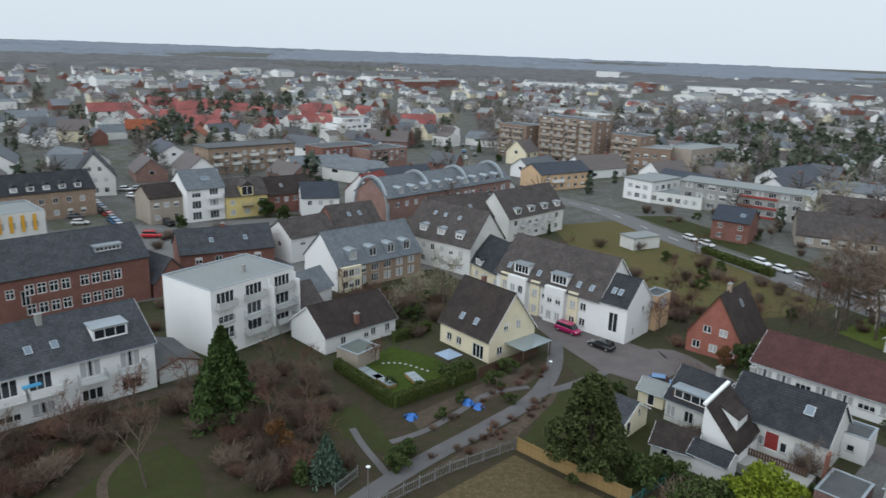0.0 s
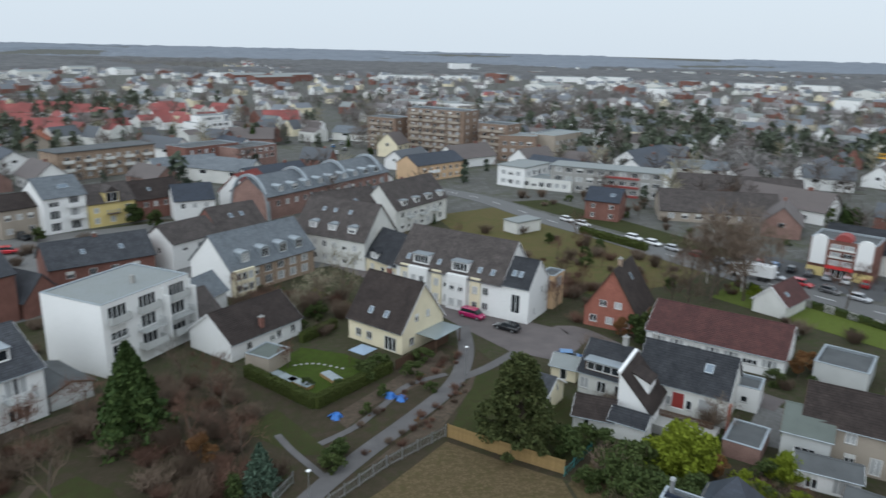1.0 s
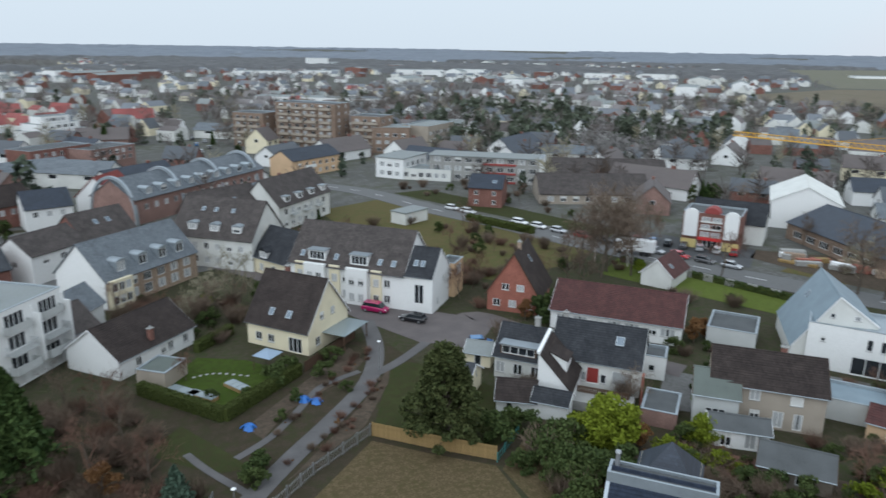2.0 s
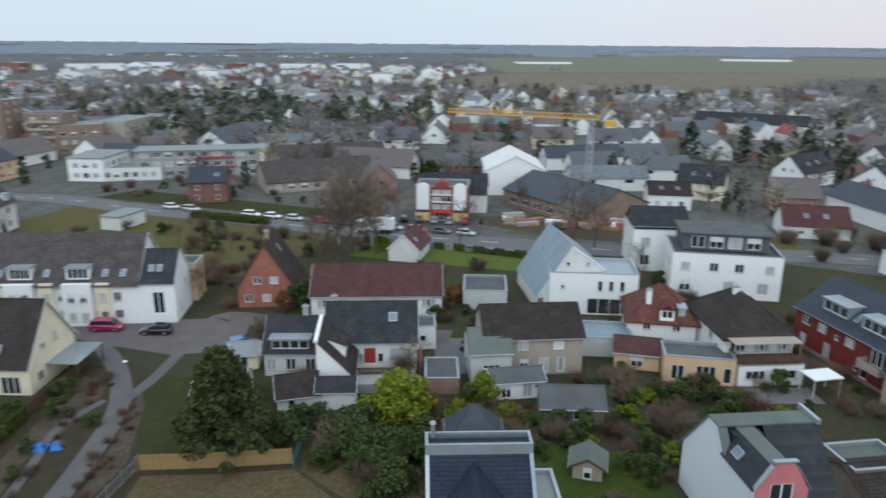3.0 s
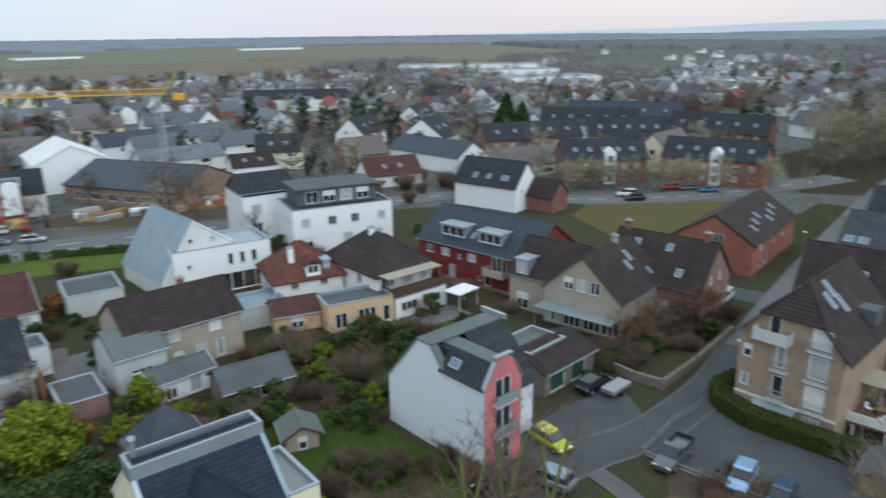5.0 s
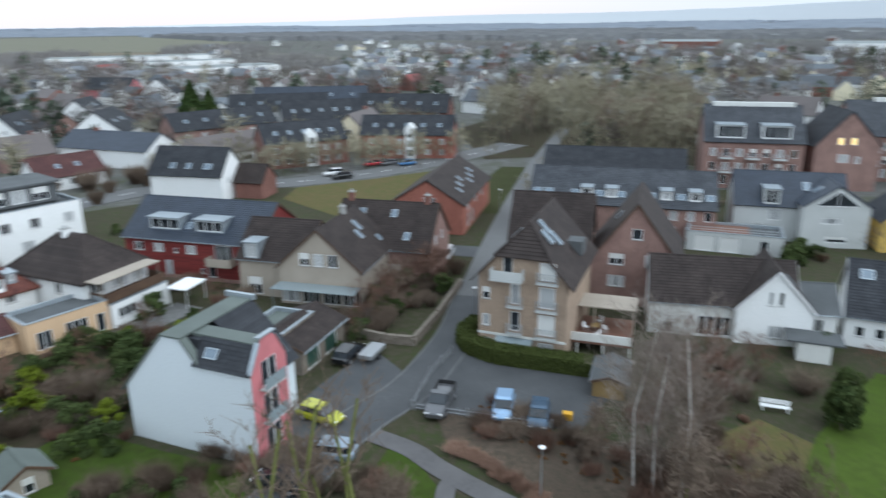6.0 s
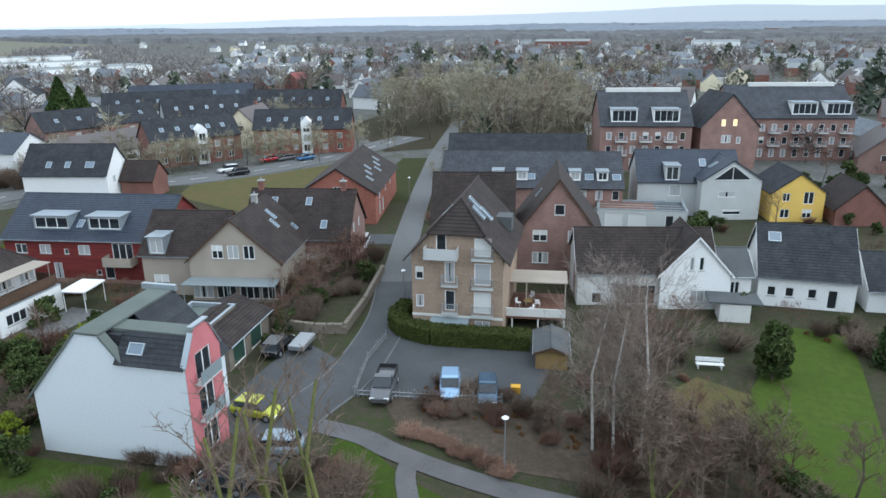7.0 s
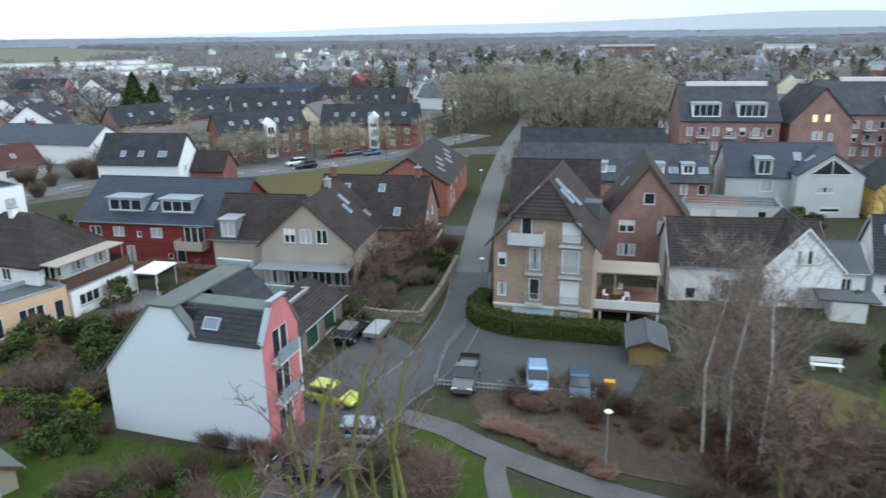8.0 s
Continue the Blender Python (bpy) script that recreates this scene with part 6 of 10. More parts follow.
# large brick blocks
for p, q, dw, n in (((105.4, -64.6), (95.0, -79.6), (-4.4, 4.0), 7), ((99.2, -96.0), (84.6, -117.2), (2.4, 9.4), 10)):
    fb = house("large brick apartment block with dark roof and wide dormers", *front(p, q, 18.0), 9.4, 15.4, DARKBRICK, T_SLATE,
          {"R": row(spread(n, 2.45 * n), 6.4, 1.1, 1.6, 1) + row(spread(n, 2.45 * n), 3.6, 1.1, 1.6, 1) + row(spread(n, 2.45 * n), 0.8, 1.1, 1.8, 1)},
          dormers=tuple(("R", u, 0.1, 5.2, 2.6, "flat", 4, WHITE, ZINC) for u in dw), group="large brick apartment blocks", name="apartment_building",
          balconies=tuple(("R", u, v, 2.4, 1.3, "bars", LTGREY) for u in spread(n, 2.45 * n)[1::2] for v in (3.4, 6.2)))
    bm = bmesh.new()
    box(bm, -7.5, n + 1.0, -0.5, 0.5, 15.2, 16.1)
    part("roof_light", bm, OFFWHITE, fb)
house("brick stair wing with a slanted roof", *gable_front((94.6, -81.8), (89.4, -92.4), 12.0), 9.0, 15.2, DARKBRICK, T_DARK, {"A": row([-1.4, 1.0], 9.0, 0.9, 1.4, "W") + row([-0.6], 5.6, 2.0, 1.6, 3) + row([2.0], 5.4, 0.9, 1.4, 1)})
# grey modern house, yellow house
house("grey rendered modern house with blue-black roof", *front((74.6, -46.0), (65.6, -58.6), 10.0), 5.6, 9.6, LTGREY, T_NAVY, {"R": [(-4.0, 0.4, 1.6, 2.2, 2), (-2.0, 3.2, 1.8, 1.8, 2)]}, dormers=(("R", -2.6, 0.05, 2.2, 2.4, "flat", 2, LTGREY, ZINC),), lights=(("R", 2.4, 0.6, 1.0, 1.6),))
gw = house("grey gabled wing with triangular window", *gable_front((67.2, -52.0), (62.8, -60.0), 8.0), 6.2, 9.2, LTGREY, T_NAVY, {"A": [(-0.6, 3.6, 2.6, 0.9, 1), (0.4, 0.8, 2.8, 0.9, 1)]}, over=0.2, name="house_wing", lights=(("L", -1.0, 0.6, 0.9, 1.5),))
bm = bmesh.new()
tri = ((-2.6, 6.3), (2.6, 6.3), (2.6, 6.6), (0.0, 8.55), (-2.6, 6.6))
va, vb = [bm.verts.new((-4.05, -y, z)) for y, z in tri], [bm.verts.new((-3.9, -y, z)) for y, z in tri]
bm.faces.new(va)
for i in range(5):
    bm.faces.new((va[i], vb[i], vb[(i + 1) % 5], va[(i + 1) % 5]))
part("gable_window", bm, GLASS, gw, "dark triangular gable window")
for y0, z0, y1, z1 in ((-2.6, 6.6, 0.0, 8.55), (2.6, 6.6, 0.0, 8.55), (-2.6, 6.3, 2.6, 6.3), (0.0, 6.3, 0.0, 8.55)):
    bm = bmesh.new()
    tube(bm, (-4.06, y0, z0), (-4.06, y1, z1), 0.06, 0.06, 4)
    part("window_frame", bm, FRAME, gw)
block("grey flat-roofed garages with a roof garden", (70.4, -42.8), -130, 13.0, 6.0, 2.9, LTGREY, {"R": row([-4.0, -0.6], 0.1, 2.6, 2.2, "B") + row([4.0], 0.1, 1.2, 2.1, "D")}, FELT, name="garage")
terr2 = tagged(part("roof_terrace", (lambda b: (box(b, -6.2, 2.0, -2.7, 2.7, 0, 0.06), b)[1])(bmesh.new()), DECKWOOD, m=pose(70.4, -42.8, 2.58, 0, 0, -130)), "red-brown roof terrace on the grey garages", "terrace")
for x0, y0, x1, y1 in ((-6.2, -2.75, 6.2, -2.75), (6.2, -2.75, 6.2, 2.75), (-6.2, -2.75, -6.2, 2.75)):
    bm = bmesh.new()
    for z in (0.35, 0.7, 1.05):
        tube(bm, (x0, y0, z), (x1, y1, z), 0.035, 0.035, 4)
    for i in range(7):
        tube(bm, (x0 + (x1 - x0) * i / 6, y0 + (y1 - y0) * i / 6, 0.0), (x0 + (x1 - x0) * i / 6, y0 + (y1 - y0) * i / 6, 1.05), 0.03, 0.03, 4)
    part("railing", bm, RAILGREY, terr2)
house("bright yellow house with white windows", *gable_front((61.0, -60.4), (56.8, -67.0), 9.0), 4.6, 7.4, YELLOW, T_DARK, {"A": [(-1.8, 3.2, 1.1, 1.3, 2), (1.5, 2.8, 1.5, 1.9, 2), (-1.8, 0.6, 1.4, 1.4, 2), (1.5, 0.6, 1.4, 1.4, 2)]})
house("brick cottage with brown roof", *gable_front((54.6, -66.6), (50.2, -72.6), 9.0), 2.6, 6.0, BRICK, T_BROWN, {}, lights=(("R", 0, 0.5, 0.8, 1.4),))
# white houses on the right-hand side of the street
house("white house with brown roof and cross gable", *front((49.4, -13.6), (41.6, -26.0), 8.0), 4.0, 7.6, OFFWHITE, T_BROWN, {"R": [(-5.2, 0.2, 1.1, 2.1, 1), (-0.6, 0.2, 3.4, 2.2, 4)]})
house("white cross gable with narrow windows", *gable_front((44.0, -20.4), (40.2, -26.6), 7.5), 4.0, 8.0, WHITE, T_BROWN, {"A": [(-0.5, 4.4, 0.55, 1.5, 1), (0.5, 4.4, 0.55, 1.5, 1), (0.3, 0.8, 1.5, 1.4, 2)]}, name="house_wing", lights=(("R", -1, 0.6, 0.7, 1.4),))
house("white link building with grey roof", *front((41.9, -27.0), (40.1, -29.9), 6.0), 3.4, 5.4, WHITE, FELT, {"R": [(0, 1.2, 1.0, 1.4, 2)]}, steps=False, name="annex")
house("long white low house with dark slate roof", *front((39.6, -30.4), (32.9, -37.2), 9.4), 3.6, 7.9, WHITE, T_DARK, {"R": [(-3.4, 1.2, 0.9, 1.1, 1), (-1.6, 1.2, 0.9, 1.1, 1), (0.6, 1.2, 0.9, 1.1, 1), (2.6, 0.2, 1.0, 2.1, 1)]}, lights=(("R", -3.2, 0.75, 1.3, 1.2),))
house("low white barn end with grey roof", *front((32.4, -38.6), (28.2, -43.4), 8.0), 2.6, 5.4, WHITE, T_DARK, {"R": [(-1, 1.3, 0.9, 0.6, 1)]}, name="barn")
house("white gabled house at the lawn's edge", *front((30.0, -46.0), (22.0, -38.0), 9.0), 6.0, 9.5, WHITE, T_DARK, {"R": row([-2, 2], 3, 1, 1.2)})
bm = bmesh.new()
box(bm, -1.5, 1.5, -1.2, 1.2, 0, 2.0)
box(bm, -2.6, 2.6, -1.3, 1.9, 2.0, 2.16, 1)
tagged(part("garden_hut", bm, [OFFWHITE, FELT], m=pose(38.4, -25.2, 0, 0, 0, -130)), "small white garden hut with dark flat roof", "hut")

# ---- white house with the pink front ----
wp = thing("house", pose(46.9, 37.9, 0, 0, 0, -131.7) @ Matrix.Diagonal((1, 1, 0.95, 1)), "white house with pink street front and green-grey roof", "house")
LW, DP, PD = 12.5, 8.6, 4.4
bm = bmesh.new()
poly(bm, [(x, 0, z) for x, z in ((0, 0), (7.6, 0), (7.6, 8.3), (6.2, 10.2), (4.3, 10.2), (0, 5.0))])
poly(bm, [(x, 0, z) for x, z in ((7.6, 0), (LW, 0), (LW, 8.3), (7.6, 8.3))])
poly(bm, [(x, DP, z) for x, z in ((0, 0), (10.2, 0), (10.2, 5.6), (6.2, 10.2), (4.3, 10.2), (0, 5.0))][::-1])
poly(bm, [(0, DP, 0), (0, 0, 0), (0, 0, 5.0), (0, DP, 5.0)])
poly(bm, [(10.2, PD, 0), (10.2, DP, 0), (10.2, DP, 5.6), (10.2, PD, 5.6)])
poly(bm, [(LW, PD, 0), (10.2, PD, 0), (10.2, PD, 8.3), (LW, PD, 8.3)])
bmesh.ops.remove_doubles(bm, verts=bm.verts, dist=0.001)
part("wall", bm, SHADEDWHITE, wp)
HP = PD / 2
bm = bmesh.new()
facade(bm, (LW + 0.02, HP, 0), (0, 1, 0), [(-HP, 0), (HP, 0), (HP, 8.2), (1.1, 10.3), (0.5, 10.8), (-0.5, 10.8), (-1.1, 10.3), (-HP, 8.2)], [(0, 0.6, 1.9, 2.2, 2), (0, 3.6, 1.9, 2.3, 2), (0, 6.6, 1.9, 2.2, 2)])
bmesh.ops.remove_doubles(bm, verts=bm.verts, dist=0.001)
part("wall", bm, PINK, wp, "pink rendered street front")
for v in (0.6, 3.6, 6.6):
    m = Matrix(((0, -1, 0), (1, 0, 0), (0, 0, 1))).to_4x4()
    m.translation = (LW + 0.02, HP, v)
    put_window(wp, m, 1.9, 2.2 if v != 3.6 else 2.3, 2)
    if v > 1:
        bm = bmesh.new()
        box(bm, LW + 0.02, LW + 0.6, HP - 1.3, HP + 1.3, v - 0.12, v)
        bb = part("balcony", bm, LTGREY, wp)
        bm = bmesh.new()
        box(bm, LW + 0.56, LW + 0.6, HP - 1.3, HP + 1.3, v, v + 0.95)
        part("railing", bm, AWNGLASS, bb)
for (ya, za), (yb, zb), y0, y1, mm in (((4.3, 10.2), (-0.5, 4.4), -0.15, DP + 0.15, FELTGREEN), ((4.3, 10.3), (6.3, 10.3), -0.15, DP + 0.15, FELTGREEN), ((6.2, 10.2), (7.7, 8.2), -0.15, 0.6, FELTGREEN), ((6.2, 10.2), (10.6, 5.2), PD - 0.6, DP + 0.15, T_DARK)):
    bm = bmesh.new()
    d = Vector((yb - ya, zb - za)).normalized()
    nx, nz = (-d.y, d.x) if d.x > 0 else (d.y, -d.x)
    q = [(ya, za), (yb, zb), (yb + nx * 0.15, zb + nz * 0.15), (ya + nx * 0.15, za + nz * 0.15)]
    va = [bm.verts.new((x, y0, z)) for x, z in q]
    vb = [bm.verts.new((x, y1, z)) for x, z in q]
    for i in range(4):
        bm.faces.new((va[i], va[(i + 1) % 4], vb[(i + 1) % 4], vb[i]))
    bm.faces.new(va[::-1])
    bm.faces.new(vb)
    part("roof", bm, mm, wp)
for lo, hi, xa, mm in ((-0.12, 1.5, 7.2, T_DARK), (PD + 0.12, PD - 1.5, 6.6, T_DARK)):
    bm = bmesh.new()
    roof_slab(bm, 1, hi, 10.05, lo, 8.1, x0=xa, x1=LW - 0.1)
    part("roof", bm, mm, wp, "steep dark tiled slope")
bm = bmesh.new()
box(bm, 5.9, LW - 0.1, 1.4, PD - 1.4, 10.0, 10.24)
part("roof", bm, FELTGREEN, wp)
bm = bmesh.new()
box(bm, 5.6, 7.25, 0.9, PD - 0.9, 5.0, 9.98)
part("roof_cheek", bm, T_DARK, wp)
add_skylight(wp, slope_frame(1.5, 10.05, -0.12, 8.1, 8.6, 0.5), 1.2, 0.9)
for y0, z0, y1, z1 in ((-0.1, 8.25, 1.2, 10.4), (PD - 1.2, 10.4, PD + 0.1, 8.25), (1.2, 10.4, PD - 1.2, 10.9)):
    bm = bmesh.new()
    box(bm, LW - 0.3, LW + 0.14, y0, y1, 0, 0.12)
    for v in bm.verts:
        v.co.z += z0 + (z1 - z0) * (v.co.y - y0) / (y1 - y0) if y0 != 1.2 else 10.82
    part("verge_cap", bm, ZINC, wp)
bm = bmesh.new()
box(bm, 3.6, 6.6, DP - 0.1, DP + 0.25, 10.3, 10.8)
part("parapet", bm, ZINC, wp)
house("dark-roofed garages beside the pink-fronted house", *front((52.4, 23.2), (59.0, 17.8), 6.6), 2.6, 3.9, STONE, T_BROWN, {"R": row([-2.2, 1.4], 0.1, 2.4, 2.1, "G")}, name="garage")
block("flat link building with green-grey felt roof", (57.8, 24.6), -39, 6.0, 4.6, 3.9, STONE, {}, FELTGREEN, name="annex")

# ---- navy-roofed house in the foreground ----
nv = house("cream house with blue-black tiled roof and flat ridge", (27.6, 47.4), -45, 8.6, 12.0, 4.0, 9.3, CREAM, T_NIGHT, {"A": row([-2, 2], 1, 1.2, 1.3), "R": row([-3, 3], 0.8, 1.4, 1.4)}, over=0.3, ov=0.02)
add_dormer(nv, -0.5, "R", 12.0, 0, 9.3, -6.3, 3.74, 0.0, 4.6, 2.5, "gable", CREAM, T_NIGHT, 2)
bm = bmesh.new()
box(bm, -4.3, 4.3, -0.95, 0.95, 8.4, 9.3)
part("flat_ridge", bm, FELT, nv)
for x0, x1, y0, y1 in ((-4.45, 4.45, 0.85, 1.05), (-4.45, 4.45, -1.05, -0.85), (-4.45, -4.2, -0.85, 0.85), (4.2, 4.45, -0.85, 0.85)):
    bm = bmesh.new()
    box(bm, x0, x1, y0, y1, 8.3, 9.55)
    part("parapet", bm, ZINC, nv)
for e in (-1, 1):
    bm = bmesh.new()
    box(bm, e * 4.3 - 0.16, e * 4.3 + 0.16, -6.3, -1.0, 0, 0.24)
    for v in bm.verts:
        v.co.z += 9.32 + v.co.y * (5.3 / 6.0)
    part("verge_cap", bm, BLUEZINC if e > 0 else ZINC, nv)
bm = bmesh.new()
tube(bm, (-3.8, 0.3, 8.5), (-3.8, 0.3, 10.7), 0.2, 0.2, 10)
tube(bm, (-3.8, 0.3, 10.75), (-3.8, 0.3, 10.9), 0.3, 0.24, 10)
part("flue", bm, STEEL, nv, "steel flue pipe")
block("low cream extension with pale flat roof", (30.2, 42.3), -45, 2.2, 6.0, 5.6, CREAM, {}, FELTLIGHT, name="extension", cat="house")
pr = thing("house_wing", pose(33.0, 52.4, 0, 0, 0, -46), "small wing with pyramid slate roof behind the cream house", "house")
bm = bmesh.new()
box(bm, -2.8, 2.8, -2.8, 2.8, 0, 5.6)
part("wall", bm, CREAM, pr)
bm = bmesh.new()
for i in range(4):
    a, b = math.pi / 4 + i * math.pi / 2, math.pi / 4 + (i + 1) * math.pi / 2
    poly(bm, [(4.3 * math.cos(a), 4.3 * math.sin(a), 5.3), (4.3 * math.cos(b), 4.3 * math.sin(b), 5.3), (0, 0, 8.8)])
part("roof", bm, T_NAVY, pr)

# ---- middle distance, north ----
house("tan brick house with grey roof and a row of dormers", *front((-108, 176), (-91, 192), 12.0), 7.6, 11.6, TANBRICK, T_DARK, {"R": row(spread(6, 20), 1, 1.3, 1.5) + row(spread(6, 20), 4.2, 1.3, 1.5), "B": []}, dormers=tuple(("R", u, 0.1, 1.6, 1.5, "gable", 2, WHITE, T_DARK) for u in spread(5, 19)))
block("flat-roofed building with yellow facade panels", (-99, 161), 45, 16, 14, 8.0, OFFWHITE, {"R": row(spread(6, 14), 4.2, 1.6, 1.8, 2), "B": row(spread(5, 12), 4.2, 1.4, 1.8, 2)}, FELTLIGHT, name="office_building")
for i in range(6):
    bm = bmesh.new()
    box(bm, -6.6 + i * 2.4, -5.9 + i * 2.4, -0.2, 0.0, 3.6, 7.4)
    tagged(part("facade_panel", bm, YELLOWPAINT, m=pose(-99 + 7.05 * 0.707, 161 - 7.05 * 0.707, 0, 0, 0, 45)), "yellow painted facade panel on the office building", "panel", "yellow facade panels")
house("old white gabled house with grey roof", *gable_front((-107, 213), (-97, 218), 14.0), 6.0, 13.0, OFFWHITE, T_DARK, {"A": row([-3, 0, 3], 1, 1.4, 1.6) + row([-3, 0, 3], 4.2, 1.3, 1.5) + row([-1.4, 1.4], 7.6, 1.1, 1.4)})
house("beige and red brick house with brown roof", *front((-72.5, 182), (-66, 188), 10.0), 7.0, 9.6, BEIGE, T_BROWN, {"R": row([-2.6, 0, 2.6], 4.2, 1.4, 1.4) + row([-2.6, 2.6], 1, 1.4, 1.4)})
house("tall white house with grey roof and balconies", *front((-64, 185.5), (-56, 192.0), 12.0), 9.0, 13.0, WHITE, T_GREY, {"R": row([-2.6, 2.2], 6.6, 2.4, 2.1, 3) + row([-2.6, 2.2], 3.6, 2.4, 2.1, 3) + row([-2.6, 2.2], 0.6, 2.4, 2.1, 3)}, balconies=(("R", 2.2, 6.4, 4.0, 1.4, "panel", WHITE), ("R", 2.2, 3.4, 4.0, 1.4, "panel", WHITE)), lights=(("R", 1, 0.5, 2.4, 1.4),))
house("yellow house with brown roof and a gable bay", *front((-55.6, 191.6), (-46, 198.6), 10.0), 6.2, 10.0, PALEYEL, T_GREYBROWN, {"R": row([-4, 4], 3.6, 1.3, 1.4) + row([-4, 0, 4], 0.8, 1.4, 1.6)}, dormers=(("R", 0, 0.0, 3.4, 2.8, "gable", 2, PALEYEL, T_GREYBROWN),), balconies=(("R", 0, 3.2, 3.0, 1.2, "bars", DARKWOOD),))
house("brown-roofed brick terrace house with a skylight", *front((-45.6, 199), (-35, 207), 10.0), 5.6, 9.6, BRICK, T_BROWN, {"R": row(spread(4, 11), 3.2, 1.2, 1.4)}, lights=(("R", -2, 0.5, 0.8, 1.2),))
block("beige and brown brick block of flats with balconies", (-72, 275), 43, 36, 12, 9.6, TANBRICK, {"R": row(spread(9, 33), 0.8, 1.6, 1.6) + row(spread(9, 33), 3.6, 1.6, 1.6) + row(spread(9, 33), 6.4, 1.6, 1.6)}, FELT, overhang=0.5, balconies=tuple(("R", u, v, 3.4, 1.4, "panel", OFFWHITE) for u in spread(9, 33)[::2] for v in (3.3, 6.1)))
block("brown brick block of flats with flat roof", (-38, 288), 43, 24, 12, 9.0, BRICK, {"R": row(spread(7, 22), 3.6, 1.4, 1.5) + row(spread(7, 22), 6.4, 1.4, 1.5)}, FELT)
block("brick commercial building with flat roof", (-22, 289), 46, 20, 12, 8.4, DARKBRICK, {"R": row(spread(6, 18), 3.6, 1.6, 1.5) + row(spread(6, 18), 6.0, 1.6, 1.5)}, FELT)
for k, (h, dx) in enumerate(((6.0, 26), (9.0, 21), (12.0, 14))):
    block("white terraced block of flats, storey upon storey", (-45, 376, 0 if k == 0 else h - 3.2), 42, dx, 14 - k * 3, 6.0 if k == 0 else 3.2, WHITE, {"R": row(spread(6 - k, dx - 4), 0.8, 2.4, 1.6, 3)}, FELTLIGHT, group="terraced white flats", balconies=(("R", 0, 0.2, dx - 2, 1.3, "panel", WHITE),))
house("white and pink house with navy roof", *front((38, 247), (58, 260), 11.0), 6.0, 9.0, PEACH, T_NAVY, {"R": row(spread(6, 20), 3.4, 1.4, 1.4) + row(spread(6, 20), 0.8, 1.4, 1.4)}, balconies=(("R", -4, 3.1, 5, 1.2, "panel", WHITE),))
for p, L, h in (((41.0, 338.0), 16, 15.0), ((63.0, 322.0), 30, 20.0), ((86.0, 308.0), 14, 15.0)):
    n = int(h / 2.85)
    block("brown brick tower block with long balconies", p, -45, L, 13, h, BROWNBRICK, {"R": [w for f in range(n) for w in row(spread(max(3, L // 4), L - 2), 0.6 + f * 2.85, 1.9, 1.7, 2)], "B": [w for f in range(n) for w in row([-3, 3], 0.8 + f * 2.85, 1.3, 1.4, 2)]}, FELT, name="tower_block", group="tower blocks",
          balconies=tuple(("R", u, 0.3 + f * 2.85, 5.6, 1.3, "panel", BEIGE) for f in range(1, n) for u in spread(max(2, L // 7), L - 2)))
block("tan brick block of flats", (92, 300), -20, 16, 14, 11.0, BROWNBRICK, {"R": [w for f in range(3) for w in row(spread(4, 14), 1 + f * 3, 1.8, 1.5, 2)]}, FELTLIGHT)
block("tan and white block of flats", (112, 306), 40, 26, 13, 11.0, BEIGE, {"R": [w for f in range(3) for w in row(spread(7, 24), 1 + f * 3, 1.8, 1.5, 2)]}, FELTLIGHT)
block("white modern flats with flat roofs", (76, 243), -50, 11, 17, 7.0, WHITE, {"R": row([-3, 0, 3], 1, 2, 1.6, 3) + row([-3, 0, 3], 4, 2, 1.6, 3), "B": row(spread(4, 14), 4, 2, 1.6, 3)}, FELTLIGHT, overhang=0.4)
block("low white flat-roofed building", (82, 233), -36, 18, 9, 4.0, OFFWHITE, {"R": row(spread(6, 16), 1.0, 1.8, 1.7, 3)}, FELTLIGHT)
block("long three-storey block of flats with red and grey front", (99.9, 223.4), -36, 38, 11, 8.5, CONCRETE, {"R": [w for f in range(3) for w in row(spread(10, 36), 0.8 + f * 2.9, 2.2, 1.6, 3)], "B": []}, FELTLIGHT, overhang=0.5)
for f in range(3):
    bm = bmesh.new()
    box(bm, 0, 11.5, -0.28, 0.0, f * 2.95 + 0.05, f * 2.95 + 0.75)
    tagged(part("facade_panel", bm, REDPANEL, m=pose(96.0, 219.2, 0, 0, 0, -36)), "dark red balcony panel on the long block", "panel", "red balcony panels")
block("white end wall of the long block", (115.3, 212.1), -36, 1.0, 11.2, 9.0, WHITE, {}, FELTLIGHT, name="end_wall")
house("brick house with navy roof and white gable", *front((76, 187.5), (83.6, 181.6), 9.0), 5.6, 8.6, BRICK, T_NAVY, {"R": row([-2.6, 2.6], 3.4, 1.2, 1.3) + row([-2.6, 2.6], 0.8, 1.2, 1.3)}, lights=(("R", 2.4, 0.5, 1.2, 1.2),))
house("large low building with wide brown roof", *front((97, 183), (127, 170), 18.0), 3.0, 7.6, BEIGE, T_GREYBROWN, {"R": row(spread(8, 30), 0.8, 1.8, 1.6, 2)})
house("another large low building with wide brown roof", *front((116, 208), (150, 190), 16.0), 3.6, 8.0, BEIGE, T_GREYBROWN, {})
# building with arched party walls
arc = house("long grey-roofed terrace with arched zinc party walls", *front((-12.0, 195.0), (26.0, 234.0), 14.0), 6.5, 11.0, DARKBRICK, T_GREY, {"R": row(spread(14, 50), 3.4, 1.4, 1.5), "A": []}, dormers=tuple(("R", u, 0.12, 2.2, 1.7, "round", 2, ZINC, ZINC) for u in spread(9, 48)))
